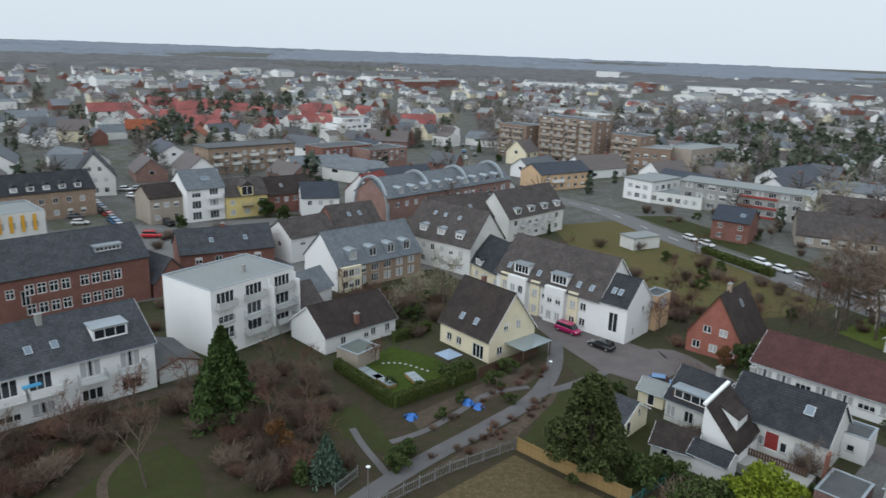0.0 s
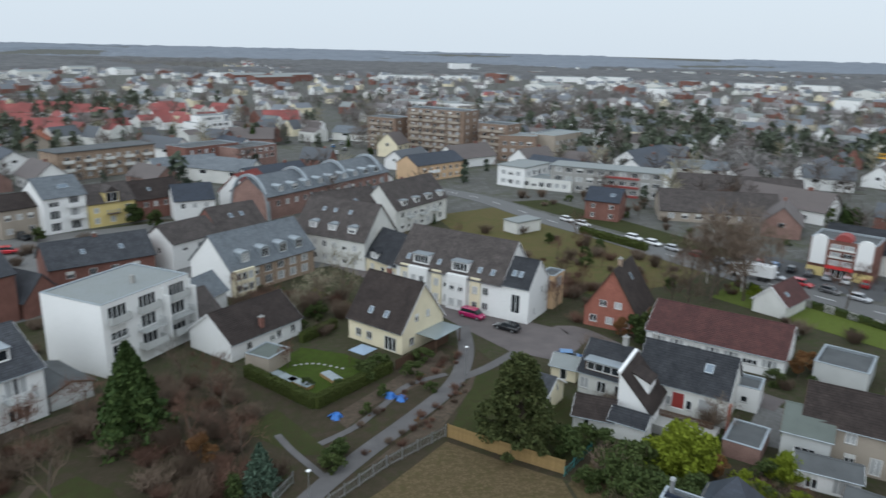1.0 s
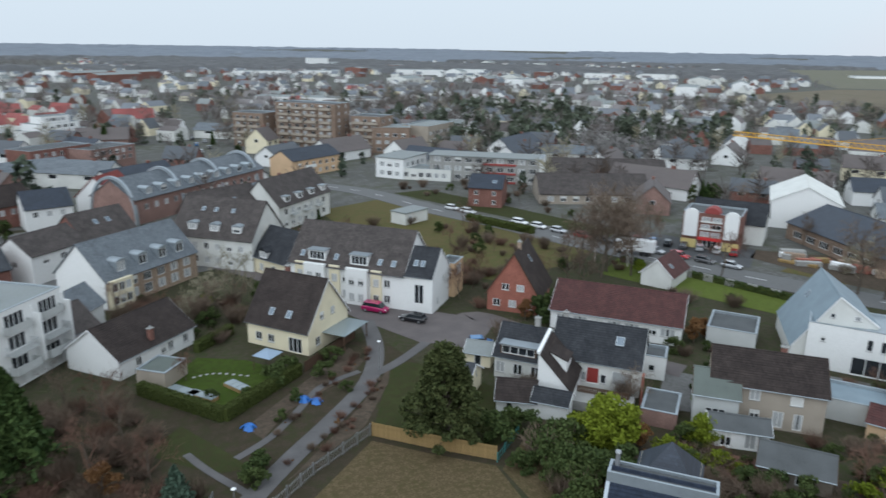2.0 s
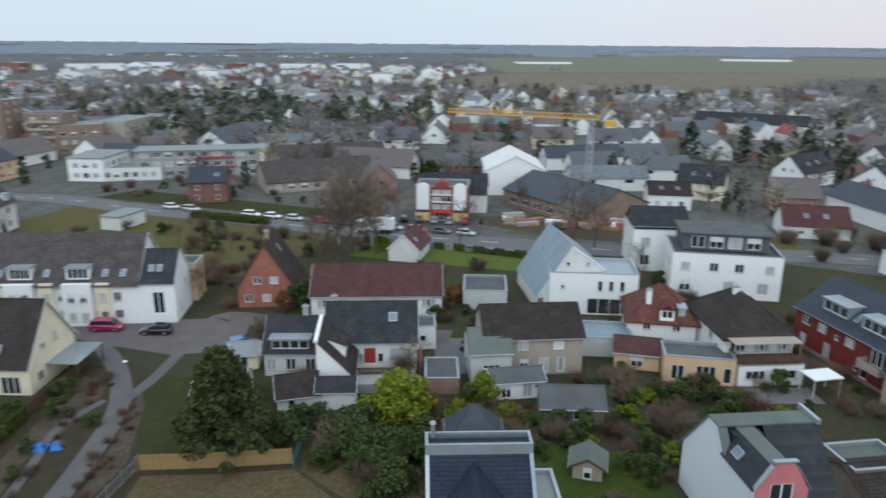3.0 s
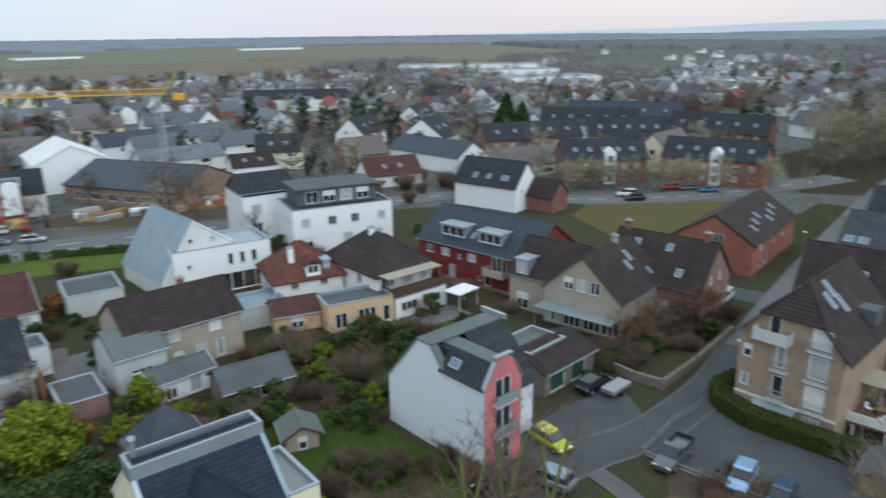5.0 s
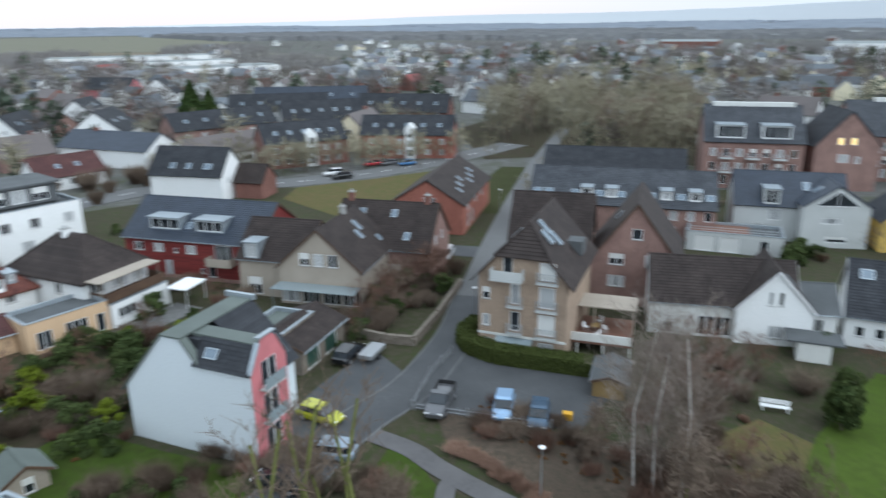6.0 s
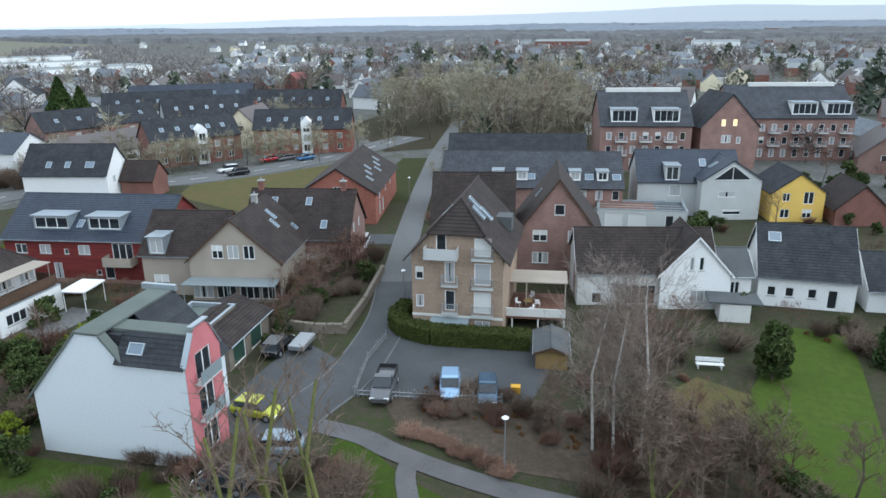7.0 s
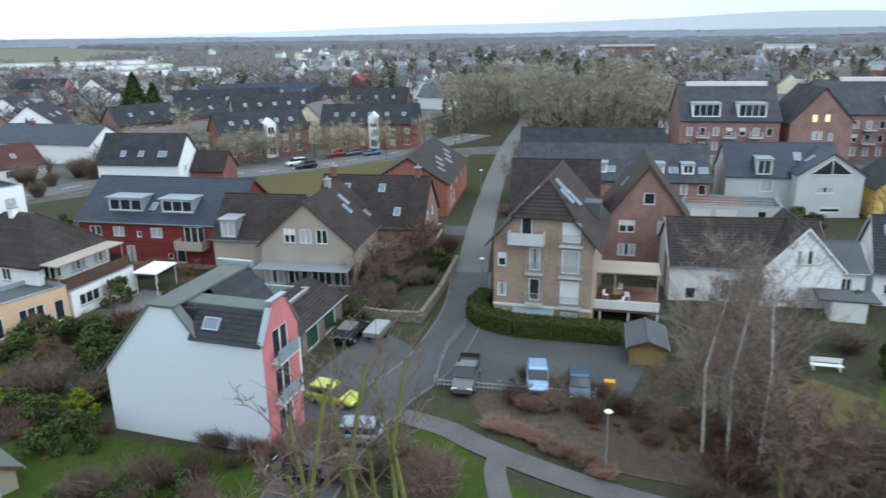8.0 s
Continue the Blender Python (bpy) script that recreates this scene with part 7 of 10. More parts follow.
for u in (-27.0, -10, 7, 24.0):
    bm = bmesh.new()
    n = 18
    for i in range(n):
        a0, a1 = math.pi * i / n, math.pi * (i + 1) / n
        ring = []
        for a in (a0, a1):
            for r, rz in ((7.5, 12.0), (6.9, 11.3)):
                ring.append((-math.cos(a) * r, math.sin(a) ** 0.8 * rz))
        (y0, z0), (yi0, zi0), (y1, z1), (yi1, zi1) = ring
        v = [bm.verts.new(p) for p in ((u - 0.4, y0, z0), (u + 0.4, y0, z0), (u + 0.4, y1, z1), (u - 0.4, y1, z1), (u - 0.4, yi0, zi0), (u + 0.4, yi0, zi0), (u + 0.4, yi1, zi1), (u - 0.4, yi1, zi1))]
        for f in ((0, 1, 2, 3), (7, 6, 5, 4), (0, 3, 7, 4), (1, 5, 6, 2)):
            bm.faces.new([v[k] for k in f])
    bmesh.ops.remove_doubles(bm, verts=bm.verts, dist=0.004)
    part("arch", bm, ZINC, arc)
# ---- middle distance, east ----
shop = block("red and white shop with round-topped bays", (112.0, 129.5), -52, 12.5, 10, 8.4, BRICK, {"R": [w for f in range(3) for w in row([-1.2, 1.2], 2.9 + f * 1.75, 2.0, 1.15, 2)] + row([-4.8, 4.8], 3.2, 2.2, 4.2, 2) + row([-4.2, 0, 4.2], 0.2, 3.2, 1.9, 3)}, FELT, name="shop")
bm = bmesh.new()
box(bm, -2.6, 2.6, -0.5, 0, 2.15, 2.75)
part("sign_board", bm, REDPAINT, shop, "plain red sign board", m=pose(0, -5.0, 0))
for u in (0,):
    bm = bmesh.new()
    pts = [(u + math.cos(math.pi * i / 10) * 1.7, 8.4 + math.sin(math.pi * i / 10) * 1.4) for i in range(11)]
    va = [bm.verts.new((x, -5.3, z)) for x, z in pts]
    vb = [bm.verts.new((x, -2.0, z)) for x, z in pts]
    for i in range(10):
        bm.faces.new((va[i], vb[i], vb[i + 1], va[i + 1]))
    bm.faces.new(va)
    bm.faces.new(vb[::-1])
    part("bay_gable", bm, REDPANEL, shop)
for u in (-4.4, 4.4):
    bm = bmesh.new()
    pts = [(1.5, 2.9), (1.5, 8.2)] + [(math.cos(math.pi * i / 8) * 1.5, 8.2 + math.sin(math.pi * i / 8) * 1.1) for i in range(9)] + [(-1.5, 2.9)]
    va, vb = [bm.verts.new((x, -0.7, z)) for x, z in pts], [bm.verts.new((x, 0.0, z)) for x, z in pts]
    bm.faces.new(va[::-1])
    for i in range(len(pts)):
        bm.faces.new((va[i], va[(i + 1) % len(pts)], vb[(i + 1) % len(pts)], vb[i]))
    bay = part("bay", bm, WHITE, shop, "white round-topped bay", m=pose(u, -5.0, 0))
    for v in (3.2, 5.0, 6.8):
        put_window(bay, pose(0, -0.74, v), 2.3, 1.3, 3, sill=False)
for u in (-4.6, 4.6):
    bm = bmesh.new()
    box(bm, -1.7, 1.7, -0.1, 0.0, 0.1, 2.1)
    part("shop_front", bm, PALEYEL, shop, "yellow ground floor panel", m=pose(u, -5.02, 0))
for v in (4.5, 6.25):
    bm = bmesh.new()
    box(bm, -2.4, 2.4, -0.2, 0.0, v, v + 0.34)
    part("spandrel", bm, OFFWHITE, shop, m=pose(0, -5.02, 0))
house("dark-roofed building behind the shop", *front((112, 137), (122, 124), 10), 5.0, 9.0, OFFWHITE, T_DARK, {})
house("large hall with dark metal roof", *front((134, 128), (126, 97), 20.0), 4.0, 8.0, BROWNBRICK, T_NAVY, {"R": row(spread(6, 28), 1, 3, 1.6, 3)}, steps=False)
house("white hall with rounded gable", *gable_front((139, 138), (150, 126), 22.0), 7.0, 11.0, WHITE, OFFWHITE, {}, steps=False)
for lab, p, q, W, he, hr, wm, rm in (("house with red-brown roof", (150, 62), (157, 50), 9, 3, 6.5, WHITE, T_REDBROWN),
                                     ("cream house with dark roof", (173, 98), (176, 86), 9, 5, 9, CREAM, T_DARK), ("white low house with brown roof", (155, 97), (161, 88), 9, 4, 6.5, WHITE, T_BROWN), ("white row of houses with dark roofs", (327, 162), (337, 112), 11, 5.5, 9.5, WHITE, T_DARK),
                                     ("pink house with dark roof", (354, 78), (342, 57), 10, 5.5, 10, PINK, T_DARK)):
    house(lab + " in the eastern quarter", *front(p, q, W), he, hr, wm, rm, {"R": row([-3, 0, 3], 0.9, 1.3, 1.4) + (row([-3, 0, 3], 3.4, 1.3, 1.3) if he >= 5 else []), "A": row([-1.5, 1.5], 3.6, 1.1, 1.2) if he >= 5 else []}, lights=(("R", -2, 0.5, 0.9, 1.2), ("R", 2, 0.5, 0.9, 1.2)), gutters=False)
# white-gabled houses whose gable ends face the gardens
for lab, x, y, L, W, he, hr in (("wide white gabled house with a dark roof", 220, 79, 17, 10, 4.6, 9.4), ("white gabled house with a grey roof", 262, 66, 16, 10, 4.8, 9.2), ("tall white gabled house with a black roof", 206, 54, 15, 14, 5.4, 10.8), ("white house with a steep front gable", 324, 43, 12, 14, 5.0, 11.0)):
    house(lab + " in the eastern quarter", (x, y), -14, L, W, he, hr, WHITE, T_DARK, {"R": row(spread(4, L - 3), 1.0, 1.4, 1.4) + row(spread(2, L - 6), 3.0, 1.4, 1.2), "A": row([-2.4, 0, 2.4], 1.0, 1.3, 1.5) + row([-1.3, 1.3], 4.4, 1.2, 1.3)}, lights=(("R", -3, 0.5, 1.0, 1.3), ("R", 2, 0.5, 1.6, 1.3)), gutters=False)
# rows of brick houses, south-east
for lab, p, q, W, he, hr, wm, rm in (("red brick row with dark roof", (157, 16), (160, -4), 10, 6, 10, BRICK, T_DARK), ("red brick row with white bays", (164, -8), (154, -29), 10, 6, 10, ORANGEBRICK, T_DARK), ("brick row with dark roof", (188, 36), (200, 8), 10, 6, 10, DARKBRICK, T_DARK),
                                     ("grey row of houses with dark roof", (206, 6), (206, -18), 10, 5, 10, LTGREY, T_DARK), ("white-gabled row with dark roof", (236, 20), (230, -12), 10, 5, 10, WHITE, T_DARK), ("row of dark-roofed houses", (222, -20), (206, -46), 10, 5, 10, BRICK, T_DARK), ("row of black-roofed houses", (262, 10), (250, -30), 10, 5, 10, BRICK, T_NAVY)):
    rw = house(lab + " along main road", *front(p, q, W), he, hr, wm, rm, {"R": row(spread(6, math.dist(p, q) - 2), 0.9, 1.3, 1.4) + row(spread(6, math.dist(p, q) - 2), 3.5, 1.3, 1.4)}, lights=tuple(("R", u, 0.5, 0.9, 1.2) for u in spread(5, math.dist(p, q) - 3)), gutters=False)
    if q[0] < 170:
        bm = bmesh.new()
        facade(bm, (0, 0, 0), (1, 0, 0), [(-1.2, 0), (1.2, 0), (1.2, 7.6), (0, 8.8), (-1.2, 7.6)], [(0, v, 1.5, 1.7) for v in (0.6, 2.9, 5.2)])
        for sx in (-1.2, 1.2):
            poly(bm, [(sx, 0, 0), (sx, 1.4, 0), (sx, 1.4, 7.6), (sx, 0, 7.6)])
            poly(bm, [(sx, 0, 7.6), (sx, 2.6, 7.6), (0, 2.6, 8.8), (0, 0, 8.8)])
        tower = part("stair_tower", bm, WHITE, rw, "white glazed stair bay", m=pose(1.0, -W / 2 - 0.7, 0))
        for v in (0.6, 2.9, 5.2):
            put_window(tower, pose(0, 0, v), 1.5, 1.7, 2)

# ---- the town further out ----
rng = random.Random(7)
DONE = [(o.matrix_basis.translation.x, o.matrix_basis.translation.y, 11.0) for o in scene.collection.objects if o.type == "EMPTY" and o.parent is None]
ROADS = [[(40, 236), (53.6, 218), (65, 187), (75, 163), (84, 141), (93, 122), (106, 98), (122, 72), (138, 53), (146, 38), (145, 26), (141.5, 14), (143.5, -2.5), (148.5, -17), (157, -34), (168, -52)], [(36, 21), (51, 16), (58, 8), (78, -5), (103, -21), (143, -47), (190, -80)], [(38, 104), (20, 126), (6, 150), (-12, 172)], [(14, 300), (18, 424), (30, 600)], [(-75, 180), (-110, 252), (-150, 340)], [(-35, 215), (-90, 240)]]
NEAR = [(-75, 30), (-30, 20), (20, -30), (30, -60), (70, -60), (100, -70), (110, -30), (140, 10), (135, 60), (120, 120), (90, 140), (80, 190), (40, 200), (-20, 200), (-60, 190), (-100, 150), (-110, 100)]
FIELDS = [[(480, 380), (600, 230), (740, 60), (1000, 60), (1150, 400), (800, 640), (520, 560)], [(820, 660), (1160, 410), (1010, 60), (1400, -80), (2600, 200), (2600, 1200), (1500, 1400)], [(430, -40), (640, -130), (900, -60), (700, 20), (560, 30)], [(150, -36), (146, -60), (120, -80), (190, -130), (240, -90), (200, -46)], [(92, 12), (126, 24), (142, 12), (156, -30), (124, -62), (96, -24)], [(112, 118), (120, 124), (150, 100), (130, 74)], [(34, 196), (60, 244), (88, 226), (78, 196), (66, 180)], [(-112, 178), (-112, 236), (-78, 236), (-62, 172), (-80, 160)], [(78, 196), (112, 192), (114, 138), (88, 138)], [(118, 50), (146, 50), (150, 84), (122, 96)]]


def inside(x, y, pg):
    hit = False
    for (x0, y0), (x1, y1) in zip(pg, pg[1:] + pg[:1]):
        if (y0 > y) != (y1 > y) and x < (x1 - x0) * (y - y0) / (y1 - y0) + x0:
            hit = not hit
    return hit


def off_line(x, y, line):
    best = 1e9
    for (x0, y0), (x1, y1) in zip(line, line[1:]):
        d2 = (x1 - x0) ** 2 + (y1 - y0) ** 2
        k = max(0, min(1, ((x - x0) * (x1 - x0) + (y - y0) * (y1 - y0)) / d2))
        best = min(best, math.hypot(x - x0 - k * (x1 - x0), y - y0 - k * (y1 - y0)))
    return best


def free(x, y, r):
    return all((x - a) ** 2 + (y - b) ** 2 > (r + c) ** 2 for a, b, c in DONE) and not inside(x, y, NEAR) and all(off_line(x, y, l) > r + 3 for l in ROADS) and not any(inside(x, y, f) for f in FIELDS)


def town_house(label, L, W, he, hr, wall, roof):
    """A plain gabled house of the further town: wall, roof, chimney and some windows."""
    root = thing("house", pose(0, 0, -50), label, "house", "houses of the town")
    bm = bmesh.new()
    ws = {"R": row([-L / 4, L / 4], 3.2 if he > 4.5 else 0.9, 1.8, 1.4), "A": row([0], he - 0.9, 1.6, 1.3)}
    for s in "RLAB":
        o, ux = side_frame(L, W, s)
        k = L if s in "RL" else W
        sh = [(-k / 2, 0), (k / 2, 0), (k / 2, he), (-k / 2, he)] if s in "RL" else [(-k / 2, 0), (k / 2, 0), (k / 2, he), (0, hr), (-k / 2, he)]
        facade(bm, o, ux, sh, ws.get(s, []))
    bmesh.ops.remove_doubles(bm, verts=bm.verts, dist=0.001)
    part("wall", bm, wall, root)
    bm = bmesh.new()
    t = (hr - he) / (W / 2)
    for sg in (-1, 1):
        roof_slab(bm, L, 0, hr, sg * (W / 2 + 0.4), he - 0.4 * t, steps=False)
    part("roof", bm, roof, root)
    bm = bmesh.new()
    box(bm, L * 0.2, L * 0.2 + 0.7, -0.3, 0.4, hr - 0.6, hr + 0.9)
    part("chimney", bm, BRICK, root)
    for s, lst in ws.items():
        for u, v, w, h, st in lst:
            bm = bmesh.new()
            box(bm, -w / 2, w / 2, 0.06, 0.12, 0, h)
            for f in bm.faces:
                f.material_index = 0
            box(bm, -w / 2, -w / 2 + 0.1, 0.02, 0.06, 0, h, 1)
            box(bm, w / 2 - 0.1, w / 2, 0.02, 0.06, 0, h, 1)
            box(bm, -w / 2, w / 2, 0.02, 0.06, h - 0.1, h, 1)
            part("window", bm, [GLASS, FRAME], root, m=on_wall(L, W, s, u, v))
    return root


KINDS = []
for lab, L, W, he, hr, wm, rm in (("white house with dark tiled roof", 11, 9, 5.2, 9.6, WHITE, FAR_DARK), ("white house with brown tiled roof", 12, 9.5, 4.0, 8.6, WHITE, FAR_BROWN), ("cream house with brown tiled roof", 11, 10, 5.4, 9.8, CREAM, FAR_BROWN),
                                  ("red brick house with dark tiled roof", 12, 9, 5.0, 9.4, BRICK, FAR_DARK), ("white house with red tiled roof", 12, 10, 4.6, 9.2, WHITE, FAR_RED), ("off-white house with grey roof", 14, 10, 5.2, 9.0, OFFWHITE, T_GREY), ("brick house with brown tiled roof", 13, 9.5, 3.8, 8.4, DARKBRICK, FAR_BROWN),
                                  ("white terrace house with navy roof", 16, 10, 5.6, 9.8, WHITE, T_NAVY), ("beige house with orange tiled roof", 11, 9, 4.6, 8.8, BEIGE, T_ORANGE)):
    KINDS.append((town_house(lab + " in the town", L, W, he, hr, wm, rm), L))
used = {}
count = 0
# the red-roofed estate to the north-west and the houses round it
for x, y, k in ((-204, 442, 4), (-202, 462, 4), (-208, 503, 4), (-193, 512, 4), (-175, 414, 4), (-173, 432, 4), (-151, 426, 4), (-161, 481, 4), (-153, 507, 4), (-134, 481, 4), (-127, 400, 4), (-90, 475, 4), (-82, 500, 4), (-10, 436, 4), (-146, 360, 8), (-114, 346, 8), (-150, 247, 7), (-168, 337, 2), (-121, 242, 0), (-99, 248, 6), (-107, 288, 7), (-220, 391, 5), (-190, 356, 0), (-109, 427, 1), (-123, 421, 5), (-100, 452, 0), (-23, 355, 6)):
    if any((x - a) ** 2 + (y - b) ** 2 < 121 for a, b, c in DONE):
        continue
    root, L = KINDS[k]
    hd = math.degrees(math.atan2(y, x)) - 90 + rng.choice((0, 0, 0, 90)) + rng.uniform(-12, 12)
    m = pose(x, y, 0, 0, 0, hd) @ Matrix.Diagonal((rng.uniform(1.1, 1.5), rng.uniform(1.0, 1.2), rng.uniform(0.85, 1.05), 1))
    if k in used:
        copy_thing(root, m)
    else:
        root.matrix_basis = m
        used[k] = 1
    DONE.append((x, y, 8.0))
    count += 1
cells = [(i, j) for i in range(-22, 30) for j in range(-18, 30)]
rng.shuffle(cells)
cells.sort(key=lambda c: math.hypot(c[0] * 19 + 0, c[1] * 19 + 60 - 60) // 60)
for i, j in cells:
    a, b = i * 21 + rng.uniform(-5, 5), j * 21 + rng.uniform(-5, 5)
    x, y = 20 + (a - b) * 0.7071, 60 + (a + b) * 0.7071
    ang = math.degrees(math.atan2(y - 20, x + 10))
    d = math.hypot(x, y - 20)
    if d > 470 or not -75 < ang < 140 or not free(x, y, 6.5):
        continue
    if rng.random() < 0.34:
        continue
    red = -215 < x < -45 and 372 < y < 520
    k = 4 if red and rng.random() < 0.8 else rng.choices(range(9), (15, 13, 8, 12, 0, 12, 13, 10, 0))[0]
    root, L = KINDS[k]
    hd = rng.choice((45, -45)) + rng.uniform(-16, 16)
    sc = rng.uniform(0.8, 1.1)
    m = pose(x, y, 0, 0, 0, hd) @ Matrix.Diagonal((sc * rng.uniform(0.9, 1.5), sc, rng.uniform(0.8, 1.05), 1))
    if k in used:
        copy_thing(root, m)
    else:
        root.matrix_basis = m
        used[k] = 1
    DONE.append((x, y, 9.0))
    count += 1
    if count >= 122:
        break
for k, (root, L) in enumerate(KINDS):
    if k not in used:
        root.matrix_basis = pose(-260 - 20 * k, 330, 0, 0, 0, 45)


def flat_mesh(name, verts, faces, mats, idx):
    me = bpy.data.meshes.new(name)
    me.from_pydata(verts, [], faces)
    for one in mats:
        me.materials.append(one)
    me.polygons.foreach_set("material_index", idx)
    me.update()
    return new(name, me)


# the rest of the town: too many to count
verts, faces, idx = [], [], []
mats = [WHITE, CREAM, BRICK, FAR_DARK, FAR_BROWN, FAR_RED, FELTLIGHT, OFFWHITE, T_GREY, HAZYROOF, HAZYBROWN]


def far_box(x, y, hd, L, W, he, hr, wm, rm):
    c, s = math.cos(hd), math.sin(hd)
    n = len(verts)
    for lx, ly, lz in ((-L, -W, 0), (L, -W, 0), (L, W, 0), (-L, W, 0), (-L, -W, he), (L, -W, he), (L, W, he), (-L, W, he), (-L, 0, hr), (L, 0, hr)):
        verts.append((x + (lx * c - ly * s) / 2, y + (lx * s + ly * c) / 2, lz))
    for f, m in (((0, 1, 5, 4), wm), ((2, 3, 7, 6), wm), ((1, 2, 6, 9, 5), wm), ((3, 0, 4, 8, 7), wm), ((4, 5, 9, 8), rm), ((6, 7, 8, 9), rm)):
        faces.append(tuple(n + i for i in f))
        idx.append(m)


for k in range(3700):
    ang = radians(rng.uniform(-78, 142))
    d = 330 + 1900 * rng.random() ** 1.5
    x, y = -5 + d * math.cos(ang), 30 + d * math.sin(ang)
    if not free(x, y, 5):
        continue
    if 0 < math.degrees(ang) < 38 and d > 650 or math.degrees(ang) <= 0 and d > 640 and rng.random() < min(0.95, 0.35 + (d - 640) / 700) or math.degrees(ang) > 95 and d > 1300:
        continue
    if d < 900:
        DONE.append((x, y, 6.0))
    red = -215 < x < -45 and 372 < y < 540
    wm = rng.choices((0, 1, 2, 7), (2.4, 0.8, 2.6, 3.4))[0]
    rm = 5 if red and rng.random() < 0.8 else rng.choices((3, 4, 5, 8, 6), (5, 4, 0.15, 1.8, 0.8))[0]
    # beyond 430 m swap to the roof copies with more haze painted in
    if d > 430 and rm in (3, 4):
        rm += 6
    if rng.random() < 0.025 and d > 700:
        far_box(x, y, radians(45), rng.uniform(25, 70), rng.uniform(16, 30), rng.uniform(7, 11), 11.2, rng.choice((0, 7, 2)), 6)
    else:
        far_box(x, y, rng.choice((0.785, -0.785)) + rng.uniform(-0.2, 0.2), rng.uniform(8, 15), rng.uniform(7, 9.5), rng.uniform(3, 5), rng.uniform(6.5, 8.6), wm, rm)
for x, y, hd, L, W, h in ((122, 545, -33, 100, 26, 7), (640, 75, -85, 120, 40, 9), (470, 10, -70, 60, 34, 8), (560, 30, -80, 60, 30, 8), (180, 1130, -20, 70, 50, 7), (262, 1105, -20, 50, 40, 8), (440, 1150, -20, 80, 50, 8), (530, 1130, -35, 40, 40, 9), (640, 1300, -30, 130, 60, 7), (350, 1500, 0, 40, 30, 20), (700, 990, -40, 60, 40, 7), (760, 930, -40, 50, 40, 8), (1250, 900, -40, 110, 50, 4), (1900, 700, -60, 160, 60, 5)):
    far_box(x, y, radians(hd), L, W, h, h + 0.5, 0, 6)
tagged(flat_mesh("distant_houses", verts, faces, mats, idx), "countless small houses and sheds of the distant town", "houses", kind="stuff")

# ---- trees, hedges and shrubs ----
def to_mesh(name, verts, faces, mats, idx=None):
    me = bpy.data.meshes.new(name)
    me.from_pydata([tuple(v) for v in verts], [], faces)
    for one in mats:
        me.materials.append(one)
    if idx is not None:
        me.polygons.foreach_set("material_index", idx)
    me.update()
    return me


def leaf_quads(centres, size, gen, droop=0.0, long=1.6):
    """Small leaf quads at the given centres, turned at random."""
    c = np.asarray(centres, float)
    n = len(c)
    a = gen.normal(size=(n, 3))
    a[:, 2] -= droop
    a /= np.linalg.norm(a, axis=1)[:, None]
    b = np.cross(a, gen.normal(size=(n, 3)))
    b /= np.linalg.norm(b, axis=1)[:, None] + 1e-9
    s = size * gen.uniform(0.6, 1.3, size=(n, 1))
    u, v = a * s * long / 2, b * s / 2
    vs = np.stack([c - u - v, c + u - v * 0.6, c + u + v * 0.6, c - u + v], 1).reshape(-1, 3)
    return vs, [(4 * i, 4 * i + 1, 4 * i + 2, 4 * i + 3) for i in range(n)]


def limb(vs, fs, p, q, r0, r1, sides):
    d = (q - p)
    d /= np.linalg.norm(d) + 1e-9
    s = np.cross(d, (0.3, 0.21, 0.93))
    s /= np.linalg.norm(s) + 1e-9
    u = np.cross(d, s)
    n = len(vs)
    for c, r in ((p, r0), (q, r1)):
        for i in range(sides):
            a = 2 * math.pi * i / sides
            vs.append(c + (s * math.cos(a) + u * math.sin(a)) * r)
    for i in range(sides):
        j = (i + 1) % sides
        fs.append((n + i, n + j, n + sides + j, n + sides + i))


def ribbon(vs, fs, p, q, r):
    """A thin twig as one narrow blade."""
    s = np.cross(q - p, (0.37, 0.61, 0.7))
    s = s / (np.linalg.norm(s) + 1e-9) * r
    n = len(vs)
    vs.extend((p - s, p + s, q + s * 0.5, q - s * 0.5))
    fs.append((n, n + 1, n + 2, n + 3))


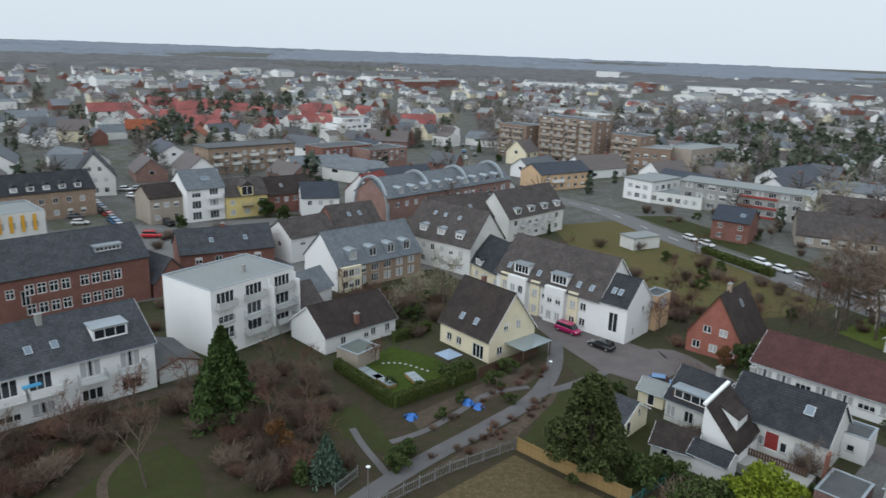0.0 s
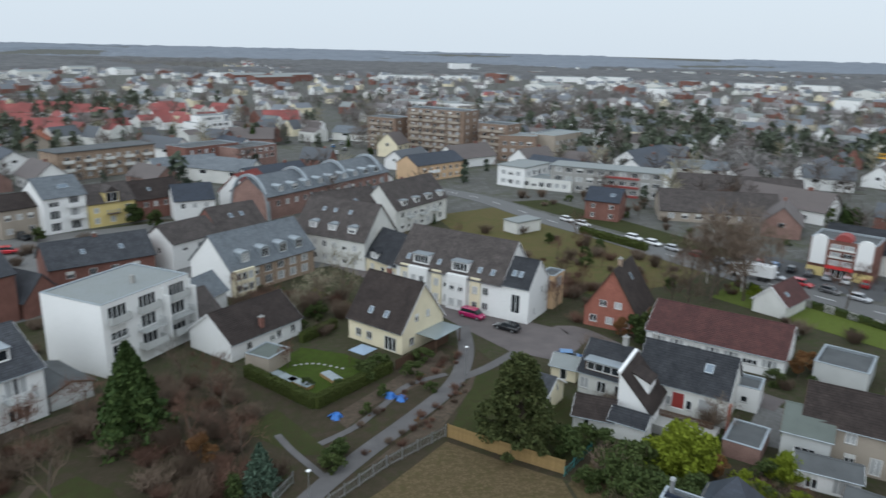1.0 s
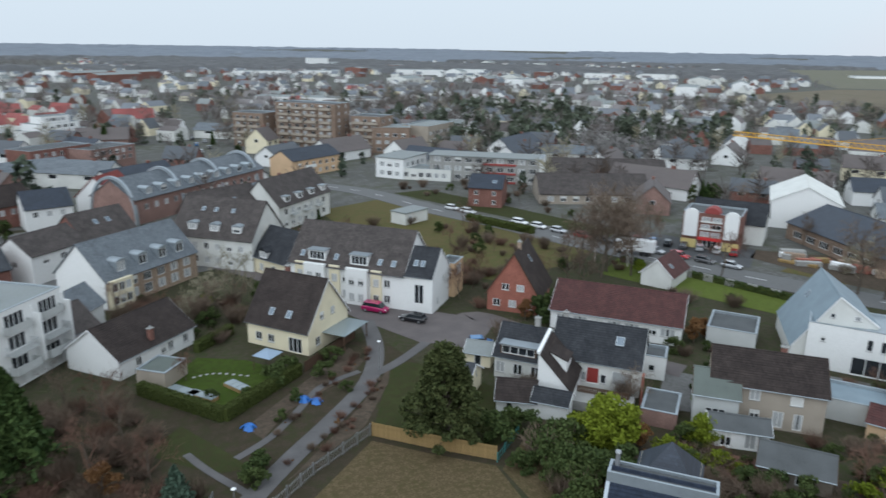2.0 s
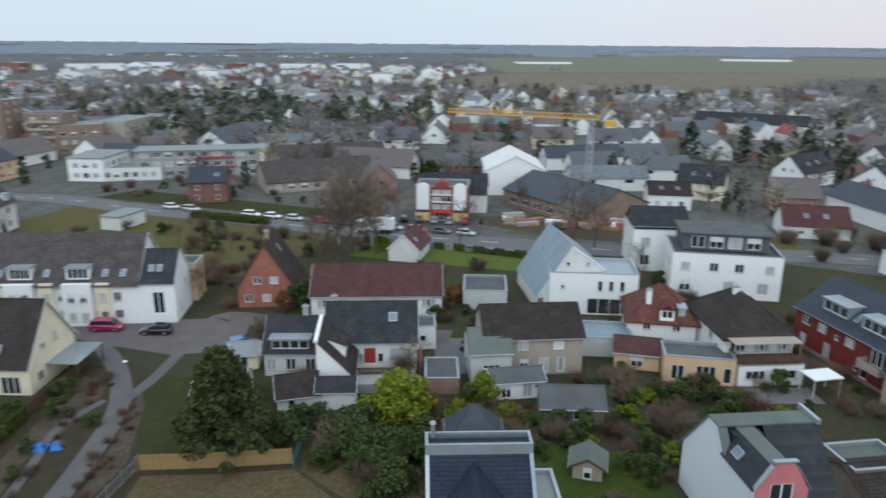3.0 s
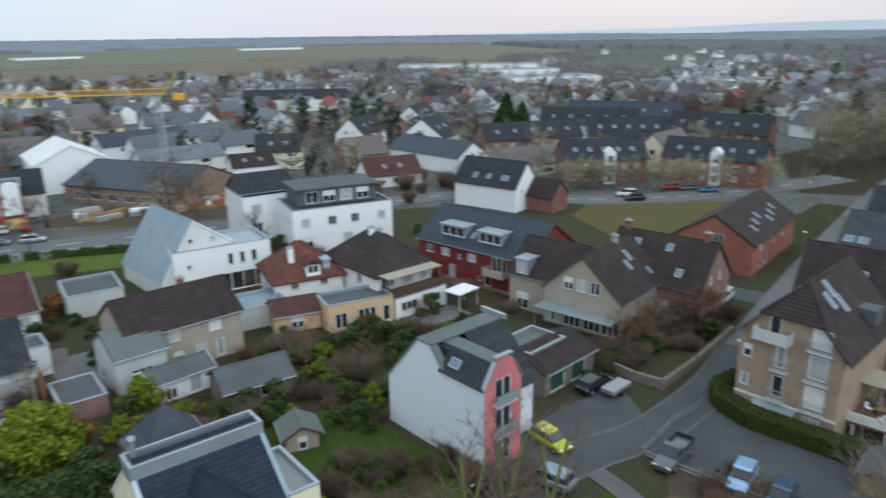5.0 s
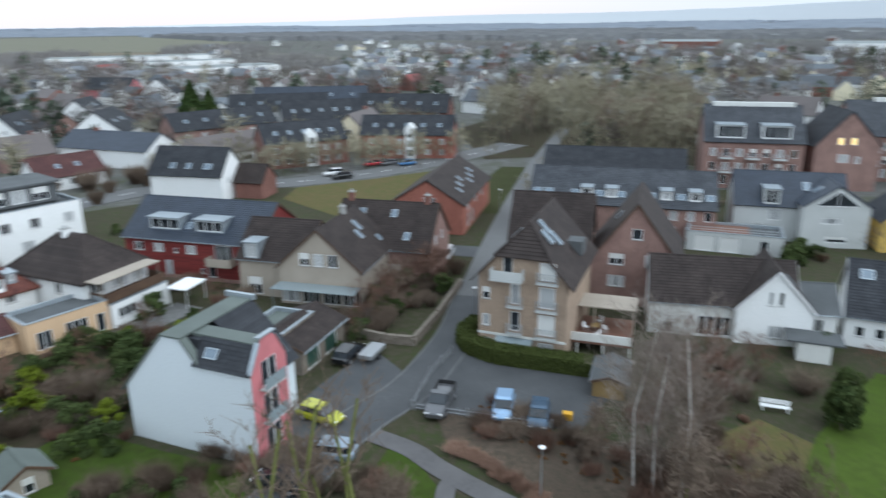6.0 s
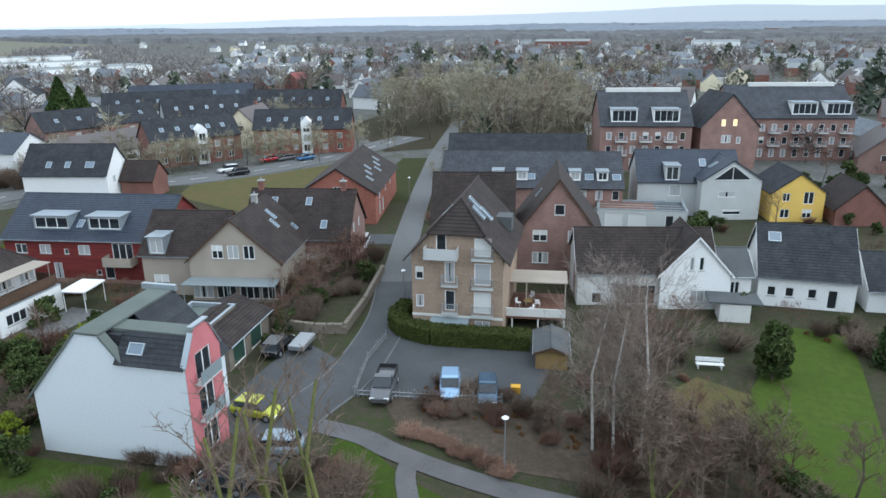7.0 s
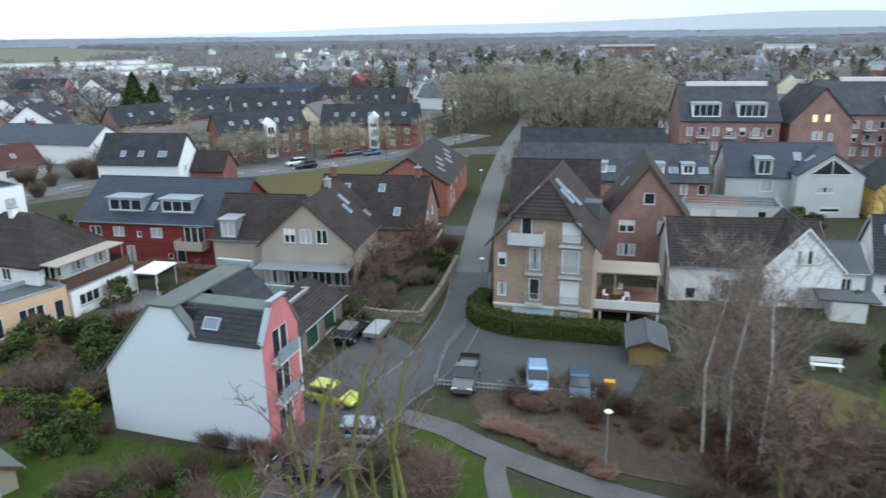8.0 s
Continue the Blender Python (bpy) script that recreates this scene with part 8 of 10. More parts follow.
def bare_tree(name, seed, H, label, bark, twig, spread_=0.55, levels=4, kids=(6, 4, 3, 4), stems=1, twig_r=0.018, up=0.35, start=0.3, spray=2, bole=0.62, arm=1.0, thin=0.42, girth=1.0):
    """A leafless tree: a tapered trunk and limbs that fork down to fine twigs."""
    g = np.random.default_rng(seed)
    tv, tf, cv, cf = [], [], [], []

    def grow(p, d, ln, r, lev):
        q = p + d * ln
        mid = p + d * ln * 0.5 + g.normal(size=3) * ln * 0.05
        sides = 6 if lev == 0 else 4 if lev == 1 else 3
        if lev == 0:
            limb(tv, tf, p, mid, r, r * 0.8, sides)
            limb(tv, tf, mid, q, r * 0.8, r * 0.5, sides)
        else:
            if lev < 3:
                limb(cv, cf, p, mid, r, r * 0.78, sides)
                limb(cv, cf, mid, q, r * 0.78, max(r * 0.45, twig_r * 0.6), sides)
            else:
                ribbon(cv, cf, p, q, twig_r * 1.3)
                for _ in range(spray if lev == levels else 1):
                    b = p + (q - p) * g.uniform(0.2, 1.0)
                    ribbon(cv, cf, b, b + (d + g.normal(size=3) * 0.8) * ln * g.uniform(0.35, 0.8), twig_r)
        if lev >= levels:
            return
        k = kids[min(lev, len(kids) - 1)]
        for i in range(k):
            f = start + (1 - start) * (i + g.uniform(0.2, 1.0)) / k if lev == 0 else g.uniform(0.25, 1.0)
            f = min(f, 1.0)
            side = np.cross(d, g.normal(size=3))
            side /= np.linalg.norm(side) + 1e-9
            nd = d * (1 - spread_) + side * spread_ + np.array((0, 0, up * 0.5))
            nd /= np.linalg.norm(nd)
            base = p + (mid - p) * min(1, f * 2) if f < 0.5 else mid + (q - mid) * (f * 2 - 1)
            grow(base, nd, ln * (arm if lev == 0 else 1) * g.uniform(0.42, 0.66) * (1.1 - 0.3 * f if lev == 0 else 1), max(r * (thin if lev == 0 else 0.42), twig_r), lev + 1)

    for s in range(stems):
        d = np.array((0, 0, 1.0)) + (g.normal(size=3) * 0.16 if stems > 1 else g.normal(size=3) * 0.04)
        d /= np.linalg.norm(d)
        o = np.array((0, 0, -0.1)) + (g.normal(size=3) * (0.5, 0.5, 0) if stems > 1 else 0)
        grow(o, d, H * bole * (g.uniform(0.75, 1) if stems > 1 else 1), (H * 0.0105 + 0.03) * girth, 0)
    root = thing(name, pose(0, 0, -60), label, "tree")
    part("trunk", to_mesh("trunk", tv, tf, [bark]), None, root)
    part("crown", to_mesh("crown", cv, cf, [twig]), None, root)
    return root


def conifer(name, seed, H, Rr, label, leaf, n=3400, size=0.34):
    g = np.random.default_rng(seed)
    pts = []
    tiers = int(H / 0.42)
    for i in range(n):
        t = g.uniform(0, 1) ** 0.8
        k = int(t * tiers) / tiers
        arm = g.uniform(0, 2 * math.pi)
        lobes = 1 + 0.22 * math.sin(arm * 5 + seed) + 0.16 * math.sin(arm * 9 + k * 30)
        r = Rr * (1 - t) ** 0.85 * lobes * g.uniform(0.45, 1.0) ** 0.6
        pts.append((math.cos(arm) * r, math.sin(arm) * r, 0.6 + (H - 0.6) * t - 0.16 * r + g.normal() * 0.12))
    vs, fs = leaf_quads(pts, size, g, 0.4, 2.0)
    root = thing(name, pose(0, 0, -60), label, "tree")
    bm = bmesh.new()
    tube(bm, (0, 0, -0.1), (0, 0, H * 0.94), 0.22, 0.04, 7)
    part("trunk", bm, BARK, root)
    part("crown", to_mesh("crown", vs, fs, [leaf]), None, root)
    return root


def clumpy(name, seed, H, Rr, label, leaf, clumps=26, per=150, size=0.3, low=0.25, trunk=True, category="tree", bark=None, cone=False):
    """A broad evergreen: a forked trunk with many separate clumps of leaves."""
    g = np.random.default_rng(seed)
    pts = []
    bm = bmesh.new()
    if trunk:
        tube(bm, (0, 0, -0.1), (0.1, 0, H * 0.6), 0.2, 0.09, 7)
    for i in range(clumps):
        a, t = g.uniform(0, 2 * math.pi), g.uniform(0, 1)
        z = H * (low + (1 - low) * t)
        rr = Rr * math.sin(math.pi * min(0.97, 0.18 + 0.8 * t)) ** 0.8 * g.uniform(0.35, 0.95)
        cs = Rr * g.uniform(0.22, 0.42)
        if cone:
            rr, cs = Rr * (1.04 - t) ** 0.7 * g.uniform(0.15, 1.0) ** 0.6, Rr * g.uniform(0.13, 0.27)
        c = np.array((math.cos(a) * rr, math.sin(a) * rr, z))
        d = g.normal(size=(per, 3))
        d /= np.linalg.norm(d, axis=1)[:, None]
        pts.extend(c + d * (cs * g.uniform(0.5, 1.0, size=(per, 1))) * (1, 1, 0.75))
        if trunk and i % 2 == 0:
            tube(bm, (0.05, 0, z * 0.55), tuple(c), 0.06, 0.02, 4)
    pts = [p for p in pts if p[2] > 0.05]
    vs, fs = leaf_quads(pts, size, g)
    root = thing(name, pose(0, 0, -60), label, category)
    if trunk:
        part("trunk", bm, bark or BARK, root)
    else:
        bm.free()
    part("crown" if trunk else "foliage", to_mesh("crown", vs, fs, [leaf]), None, root)
    return root


def twiggy(name, seed, H, Rr, label, twig, n=160):
    """A leafless shrub: many thin arching stems from one foot."""
    g = np.random.default_rng(seed)
    cv, cf = [], []
    for i in range(n):
        a, sp = g.uniform(0, 2 * math.pi), g.uniform(0, 1) ** 0.7
        o = np.array((math.cos(a), math.sin(a), 0)) * Rr * 0.3 * g.uniform(0, 1)
        d = np.array((math.cos(a) * sp * 0.95, math.sin(a) * sp * 0.95, g.uniform(0.5, 1)))
        ln = H * g.uniform(0.55, 1.05) / max(0.6, d[2] + 0.2)
        q = o + d * np.array((Rr / max(H, 0.1), Rr / max(H, 0.1), 1)) * ln * 0.8
        q[2] = min(q[2], H * g.uniform(0.7, 1.05))
        ribbon(cv, cf, o, q, 0.026)
        for k in range(3):
            b = o + (q - o) * g.uniform(0.4, 0.9)
            ribbon(cv, cf, b, b + g.normal(size=3) * (0.3, 0.3, 0.22) * Rr * 0.6 + (0, 0, 0.12 * H), 0.017)
    for v in cv:
        v[2] = max(v[2], -0.05)
    root = tagged(new(name, to_mesh(name, cv, cf, [twig])), label, "shrub")
    root.matrix_basis = pose(0, 0, -60)
    return root


def clear(x, y, m):
    """Whether a spot lies at least m metres off every house's footprint."""
    for cx, cy, hd, L, W in FOOT:
        a = radians(hd)
        dx, dy = x - cx, y - cy
        if abs(dx * math.cos(a) + dy * math.sin(a)) < L / 2 + m and abs(-dx * math.sin(a) + dy * math.cos(a)) < W / 2 + m:
            return False
    return True


PLACED = {}


def plant(root, x, y, s=1.0, turn=None, sz=None):
    """Sets a plant down; the first call moves the model itself, later ones copy it."""
    turn = (x * 37.7 + y * 19.3) % 360 if turn is None else turn
    m = pose(x, y, 0, 0, 0, turn) @ Matrix.Diagonal((s, s, sz or s, 1))
    if root.name in PLACED:
        return copy_thing(root, m)
    PLACED[root.name] = 1
    root.matrix_basis = m
    return root


def hedge(label, pts, w, h, leaf, dens=150, size=0.16):
    """A clipped hedge along a line: a dense block of small leaves over a twiggy core."""
    g = np.random.default_rng(int(abs(pts[0][0] * 13 + pts[0][1] * 7)))
    c = []
    bm = bmesh.new()
    for (x0, y0), (x1, y1) in zip(pts, pts[1:]):
        ln = math.hypot(x1 - x0, y1 - y0)
        dx, dy = (x1 - x0) / ln, (y1 - y0) / ln
        n = int(ln * dens * (w + 2 * h) / 3)
        for i in range(n):
            f = g.uniform(0, ln)
            k = g.uniform(0, w + 2 * h)
            s, z = (-w / 2, k) if k < h else (w / 2, k - h) if k < 2 * h else (k - 2 * h - w / 2, h)
            s, z = s + g.normal() * 0.05, max(0.05, z + g.normal() * 0.06)
            c.append((x0 + dx * f - dy * s, y0 + dy * f + dx * s, z))
        e = w / 2 - 0.07
        q = [(x0 - dy * e, y0 + dx * e), (x0 + dy * e, y0 - dx * e), (x1 + dy * e, y1 - dx * e), (x1 - dy * e, y1 + dx * e)]
        prism(bm, q, 0, h - 0.08)
    root = thing("hedge", pose(0, 0, 0), label, "hedge")
    part("core", bm, HEDGELEAF if leaf is not TWIG else BARK, root)
    vs, fs = leaf_quads(c, size, g)
    part("foliage", to_mesh("foliage", vs, fs, [leaf]), None, root)
    return root


pr = random.Random(11)
TREE_A = bare_tree("bare_tree", 1, 12.0, "leafless grey-brown tree with a wide crown", BARK, TWIG)
TREE_B = bare_tree("bare_tree", 2, 13.0, "leafless brown tree with an upright crown", BARK, TWIG, spread_=0.45)
TREE_C = bare_tree("bare_tree", 3, 15.0, "tall leafless tree with olive-brown crown", BARK, OLIVETWIG, kids=(8, 4, 3, 3), start=0.14, spray=4, twig_r=0.036)
TREE_E = bare_tree("bare_tree", 13, 14.0, "large leafless tree with dense brown twigs", BARK, TWIG, kids=(7, 4, 4, 3), start=0.2, spray=5, twig_r=0.024)
SPARSE = bare_tree("bare_tree", 17, 14.0, "leafless tree with sparse dark branches", BARK, DARKTWIG, kids=(7, 3, 3, 2), start=0.3, up=0.5, spread_=0.5, spray=1, twig_r=0.015, thin=0.34)
TREE_D = bare_tree("bare_tree", 4, 9.0, "small leafless tree with reddish twigs", BARK, REDTWIG)
BIRCH = bare_tree("birch_tree", 5, 15.0, "slender leafless birch with pale white bark", BIRCHBARK, PALETWIG, spread_=0.55, kids=(28, 5, 4, 2), start=0.2, up=0.35, twig_r=0.011, spray=2, bole=0.92, arm=0.5, thin=0.2, girth=0.62)
MOSSY = bare_tree("bare_tree", 6, 13.0, "leafless tree with mossy green trunk and bark", MOSSBARK, TWIG, stems=3, kids=(7, 2, 2, 2), up=0.6, spread_=0.5, spray=1, bole=0.95, arm=0.55, start=0.35, thin=0.3, girth=1.15)
CON = conifer("conifer_tree", 21, 13.0, 4.6, "dense dark green conifer with a broad cone", CONIFER, 5200, 0.42)
CON2 = conifer("conifer_tree", 22, 14.0, 2.6, "slender dark green conifer tree", CONIFER, 1700, 0.52)
SPRUCE = conifer("blue_spruce", 23, 5.6, 2.0, "small blue-green spruce in the park", BLUECONIFER, 2600, 0.22)
PINE = clumpy("pine_tree", 31, 11.5, 4.6, "broad dark pine with uneven crown", PINELEAF, 150, 120, 0.24, 0.1, cone=True)
BRIGHT = clumpy("bright_evergreen_tree", 32, 6.4, 3.6, "bright yellow-green evergreen tree", BRIGHTLEAF, 40, 190, 0.26, 0.12)
EVER = clumpy("evergreen_tree", 33, 6.0, 2.8, "round dark evergreen garden tree", SHRUBLEAF, 26, 64, 0.38, 0.15)
RUST = clumpy("rust_leaved_tree", 34, 6.5, 2.6, "small tree keeping rust-brown leaves", RUSTLEAF, 24, 110, 0.24, 0.2)
GREENSHRUB = clumpy("green_shrub", 35, 1.6, 1.3, "rounded dark evergreen garden shrub", SHRUBLEAF, 13, 84, 0.125, 0.1, trunk=False, category="shrub")
LIMESHRUB = clumpy("lime_shrub", 36, 1.8, 1.5, "rounded bright yellow-green garden shrub", BRIGHTLEAF, 13, 84, 0.125, 0.1, trunk=False, category="shrub")
RUSTSHRUB = clumpy("rust_shrub", 37, 1.5, 1.4, "low shrub with rust-brown dead leaves", RUSTLEAF, 12, 40, 0.2, 0.1, trunk=False, category="shrub")
BROWNSHRUB = twiggy("bare_shrub", 41, 2.6, 2.0, "leafless grey-brown shrub with thin stems", TWIG)
REDSHRUB = twiggy("bare_red_shrub", 42, 2.4, 1.9, "leafless shrub with thin red-brown stems", REDTWIG)
TALLSHRUB = twiggy("tall_bare_shrub", 43, 4.4, 2.6, "tall leafless thicket of grey-brown stems", TWIG, 300)
TANSHRUB = twiggy("tan_shrub", 44, 1.6, 1.6, "low leafless shrub with dense tan twigs", TANTWIG, 260)

# the park
plant(CON, -24.8, 83.6, 0.95)
plant(SPRUCE, -9.9, 70.6)
plant(PINE, 19.6, 74.8, 1.12, sz=0.98)
plant(TREE_A, -28.8, 68.5, 1.0, 40)
for x, y, k, s in ((-40, 76, TREE_D, 1.0), (-46, 72, TREE_A, 0.7), (-18, 78, TREE_D, 1.1), (-14.5, 86, TREE_A, 0.75), (-17, 91, TREE_D, 1.0), (-21, 94, TREE_B, 0.65), (-36, 84, TREE_D, 0.9), (-31, 88, TREE_D, 0.9), (-12, 77, TREE_D, 0.9), (-50, 66, TREE_B, 0.7), (2.5, 128, TREE_C, 0.75), (-1, 122, TREE_A, 0.75), (-7, 101, TREE_D, 0.55)):
    plant(k, x, y, s)
for i in range(230):
    u, v = pr.random(), pr.random()
    x, y = -52 + 50 * u, 60 + 36 * v + 12 * u
    if inside(x, y, [(-42, 58), (-37, 74), (-29, 80), (-23.5, 76.5), (-19, 67), (-21, 50), (-37, 48)]) or inside(x, y, [(-14, 83), (-8.5, 90), (-2, 84), (-1, 74), (-6.5, 72)]) or not inside(x, y, [(-75, 30), (-30, 20), (8, 30), (-4, 68), (-8, 84), (-15, 99), (-24, 98), (-33, 90), (-60, 70)]):
        continue
    if off_line(x, y, [(-14, 55), (-6.1, 67), (1, 75.5)]) < 3.4 or off_line(x, y, [(-60, 70), (-48, 80), (-36, 89.5)]) < 1.8:
        continue
    plant(pr.choice((BROWNSHRUB, REDSHRUB, REDSHRUB, TALLSHRUB, BROWNSHRUB)), x, y, pr.uniform(0.7, 1.25))
plant(RUST, -16.5, 76.5, 0.6)
for x, y, s in ((-12.6, 70.5, 1.3), (-2.2, 74.6, 1.0), (-1, 76.5, 0.8), (2.8, 85.6, 0.6), (5.5, 90, 0.7), (-2.5, 73.2, 0.9), (10.6, 95.2, 1.0), (12.4, 90.2, 0.6)):
    plant(GREENSHRUB, x, y, s)
for i in range(46):
    f = pr.random()
    x, y = (1 + 17 * f, 82 + 19 * f) if i % 2 else (3 + 15 * f, 74.5 + 16 * f)
    plant(pr.choice((BROWNSHRUB, REDSHRUB, RUSTSHRUB, REDSHRUB)), x + pr.uniform(-1.6, 1.6) - (0 if i % 2 else 0.5), y + pr.uniform(-1.5, 1.5), pr.uniform(0.25, 0.55))
hedge("dense clipped green garden hedge", [(-12.8, 99.2), (-3.6, 88.0), (7.6, 97.4)], 1.1, 1.7, HEDGELEAF, 300, 0.11)
for x, y, k, sc in ((-1.4, 126.4, TREE_C, 0.72), (-5.5, 121.5, TREE_C, 0.6), (3.5, 123.5, TREE_A, 0.6), (-9, 126, TREE_D, 0.7), (-13, 121, EVER, 0.55), (-2, 118.5, EVER, 0.42), (-8, 117.5, EVER, 0.4), (-16, 130, TREE_D, 0.8), (-12, 136, EVER, 0.4)):
    plant(k, x, y, sc)
for i in range(34):
    x, y = pr.uniform(-16, 8), pr.uniform(113, 136)
    if clear(x, y, 0.6):
        plant(pr.choice((GREENSHRUB, BROWNSHRUB, REDSHRUB, GREENSHRUB, TALLSHRUB)), x, y, pr.uniform(0.5, 1.2))
hedge("clipped green hedge behind the garden", [(-5.0, 110.0), (0.8, 115.6)], 1.0, 1.6, HEDGELEAF)
hedge("long dark clipped hedge round the parking lot", [(56.4, 3.4), (54.2, 6.0), (51.6, 6.2), (48.8, 4.6), (43.0, -2.8)], 1.7, 1.7, HEDGELEAF, 420, 0.1)
hedge("dark hedge along the main road", [(68.5, 172.0), (77.4, 153.0)], 1.6, 1.6, HEDGELEAF, 50, 0.3)
hedge("dark hedge beside the lawn", [(21.5, -6.0), (14.0, -5.2), (6, -11)], 1.2, 1.0, SHRUBLEAF)
hedge("dark hedge along the green lawn", [(98.5, 91), (92, 107), (83.5, 126)], 1.0, 1.2, SHRUBLEAF, 60, 0.25)
for x, y, s in ((-4.5, 94.5, 0.6), (-0.5, 92, 0.8), (3.5, 95.5, 1.2), (5.5, 97, 1.3), (12.6, 99.8, 1.0)):
    plant(GREENSHRUB, x, y, s)
# gardens behind the white gabled houses
plant(BRIGHT, 36.2, 66.2, 1.15, sz=0.88)
plant(BRIGHT, 47.2, 62.6, 0.55)
plant(EVER, 27.6, 92.4, 0.75)
plant(RUST, 39.5, 63.8, 0.75)
plant(RUST, 66.6, 85.4, 1.0)
plant(EVER, 51.4, 102.6, 1.15, sz=1.5)
plant(EVER, 49.2, 103.6, 0.9, sz=1.2)
for x, y, s, k in ((46.8, 103.4, 0.9, RUST), (49, 100.5, 0.9, EVER), (36, 62, 0.7, EVER), (43, 61, 0.8, RUSTSHRUB), (27, 73, 1.3, GREENSHRUB), (24.8, 72, 1.5, GREENSHRUB), (29.5, 71.4, 1.2, GREENSHRUB)):
    plant(k, x, y, s)
for i in range(300):
    x, y = pr.uniform(30, 70), pr.uniform(30, 66)
    if not inside(x, y, [(31, 62), (44, 64), (64, 50), (70, 38), (58, 30), (48, 42), (40, 32), (32, 36), (31, 52)]) or inside(x, y, [(46, 55), (52, 49), (56, 53), (50, 58)]) or math.hypot(x - 42.6, y - 45) < 3 or inside(x, y, [(33, 52), (41, 56), (48, 44), (40, 33), (32, 40)]) and pr.random() < 0.8 or not clear(x, y, 0.5):
        continue
    plant(pr.choice((GREENSHRUB, GREENSHRUB, LIMESHRUB, BROWNSHRUB, RUSTSHRUB, BROWNSHRUB, REDSHRUB)), x, y, pr.uniform(0.45, 1.2))
for x, y, s, k in ((62, 48, 0.6, EVER), (58.5, 45, 0.5, EVER), (56, 42, 0.55, TREE_D), (63.5, 44, 0.5, TREE_D), (60, 40, 0.6, EVER), (66.5, 38, 0.6, TREE_D), (70, 33, 0.5, EVER), (72, 30, 0.55, TREE_D), (45.5, 58, 0.5, EVER), (37, 58, 0.6, EVER), (55, 47, 0.4, RUST)):
    plant(k, x, y, s)
for i in range(52):
    plant(pr.choice((GREENSHRUB, GREENSHRUB, GREENSHRUB, BROWNSHRUB)), 26 + pr.uniform(-2, 8.5), 61 + pr.uniform(-5, 7), pr.uniform(0.8, 1.6))
# big bare trees beside the main road and the brick house
for x, y, k, s in ((72.5, 118, TREE_E, 1.25), (76, 121, TREE_E, 1.1), (79, 117, TREE_E, 1.0), (70, 122, TREE_E, 0.95), (112, 92, TREE_E, 1.0), (114, 88, TREE_E, 0.85), (88, 133, TREE_E, 1.0), (92, 127, TREE_E, 0.8), (64.5, 113, TREE_E, 0.6), (78, 128, BIRCH, 1.0), (82, 122, BIRCH, 1.1), (85, 130, TREE_A, 1.0), (73, 126, TREE_B, 0.9), (96, 110, TREE_D, 1.3), (118, 96, TREE_C, 0.9), (122, 90, TREE_B, 0.8), (41, 117, TREE_D, 0.9), (45.5, 121, TREE_D, 0.8), (57, 117, TREE_D, 0.9), (36, 140, TREE_D, 0.8), (50, 128, TREE_D, 0.7)):
    plant(k, x, y, s)
for i in range(34):
    x, y = pr.uniform(40, 84), pr.uniform(118, 150)
    if off_line(x, y, ROADS[0]) > 7 and x + y > 168 and x + y < 222:
        plant(pr.choice((BROWNSHRUB, REDSHRUB, TALLSHRUB)), x, y, pr.uniform(0.5, 1.1))
# round the white and pink house and the tan house
for x, y, s, k in ((26.6, 26.4, 0.95, MOSSY), (28.4, 23.4, 0.9, MOSSY), (25.6, 28.6, 0.95, MOSSY), (33.8, 27.5, 0.45, SPARSE), (31.0, 21.2, 0.4, TREE_D), (36.4, 29.4, 0.35, TREE_D), (26.9, 3.1, 0.9, BIRCH), (25.4, 2.5, 0.85, BIRCH), (24.4, 0.9, 0.92, BIRCH), (23.2, 2.6, 0.55, TREE_A), (29.5, 0.6, 0.6, TREE_D), (20.6, 0.2, 0.55, TREE_D), (33.2, -3.5, 0.5, TREE_D), (18.0, 2.0, 0.5, TREE_A), (22.5, 5.6, 0.5, TREE_D), (19.8, 4.2, 0.42, MOSSY), (27.6, -1.8, 0.5, TREE_B), (14.0, -7.5, 0.6, TREE_A)):
    plant(k, x, y, s)
for i in range(17):
    f = i / 16
    plant(TANSHRUB, 35.2 - 7.6 * f + pr.uniform(-0.5, 0.5), 13.7 - 3.6 * f + pr.uniform(-0.7, 0.4), pr.uniform(0.55, 0.85))
for i in range(22):
    plant(pr.choice((TREE_D, TREE_E, TREE_D, TREE_E)), pr.uniform(16.5, 30), pr.uniform(-6, 5), pr.uniform(0.3, 0.52))
for i in range(16):
    plant(pr.choice((BROWNSHRUB, REDSHRUB)), pr.uniform(18, 28), pr.uniform(-3, 7.5), pr.uniform(0.5, 0.9))
for x, y, s, k in ((66, 13, 0.5, EVER), (69.5, 9.5, 0.45, EVER), (63, 13.6, 0.35, EVER), (72, 6.8, 0.4, EVER), (75.5, 3.2, 0.4, EVER), (56.8, 18.8, 0.3, EVER), (64.6, 11.4, 0.4, TREE_A)):
    plant(k, x, y, s)
for i in range(26):
    f = pr.random()
    plant(pr.choice((TALLSHRUB, TALLSHRUB, EVER, REDSHRUB, TREE_D)), 59.5 + 11 * f + pr.uniform(0, 3.5), 13.2 - 6.5 * f + pr.uniform(0, 3.5), pr.uniform(0.3, 0.65))
for i in range(46):
    f = pr.random()
    plant(pr.choice((TALLSHRUB, TALLSHRUB, BROWNSHRUB, REDSHRUB, TREE_D, EVER)), 60.2 + 15.2 * f + pr.uniform(-2.2, 2.2), 13.2 - 12.0 * f + pr.uniform(-2.2, 2.2), pr.uniform(0.45, 0.8))
for i in range(12):
    plant(pr.choice((TALLSHRUB, BROWNSHRUB)), pr.uniform(29, 36), pr.uniform(19.5, 27), pr.uniform(0.5, 0.95))
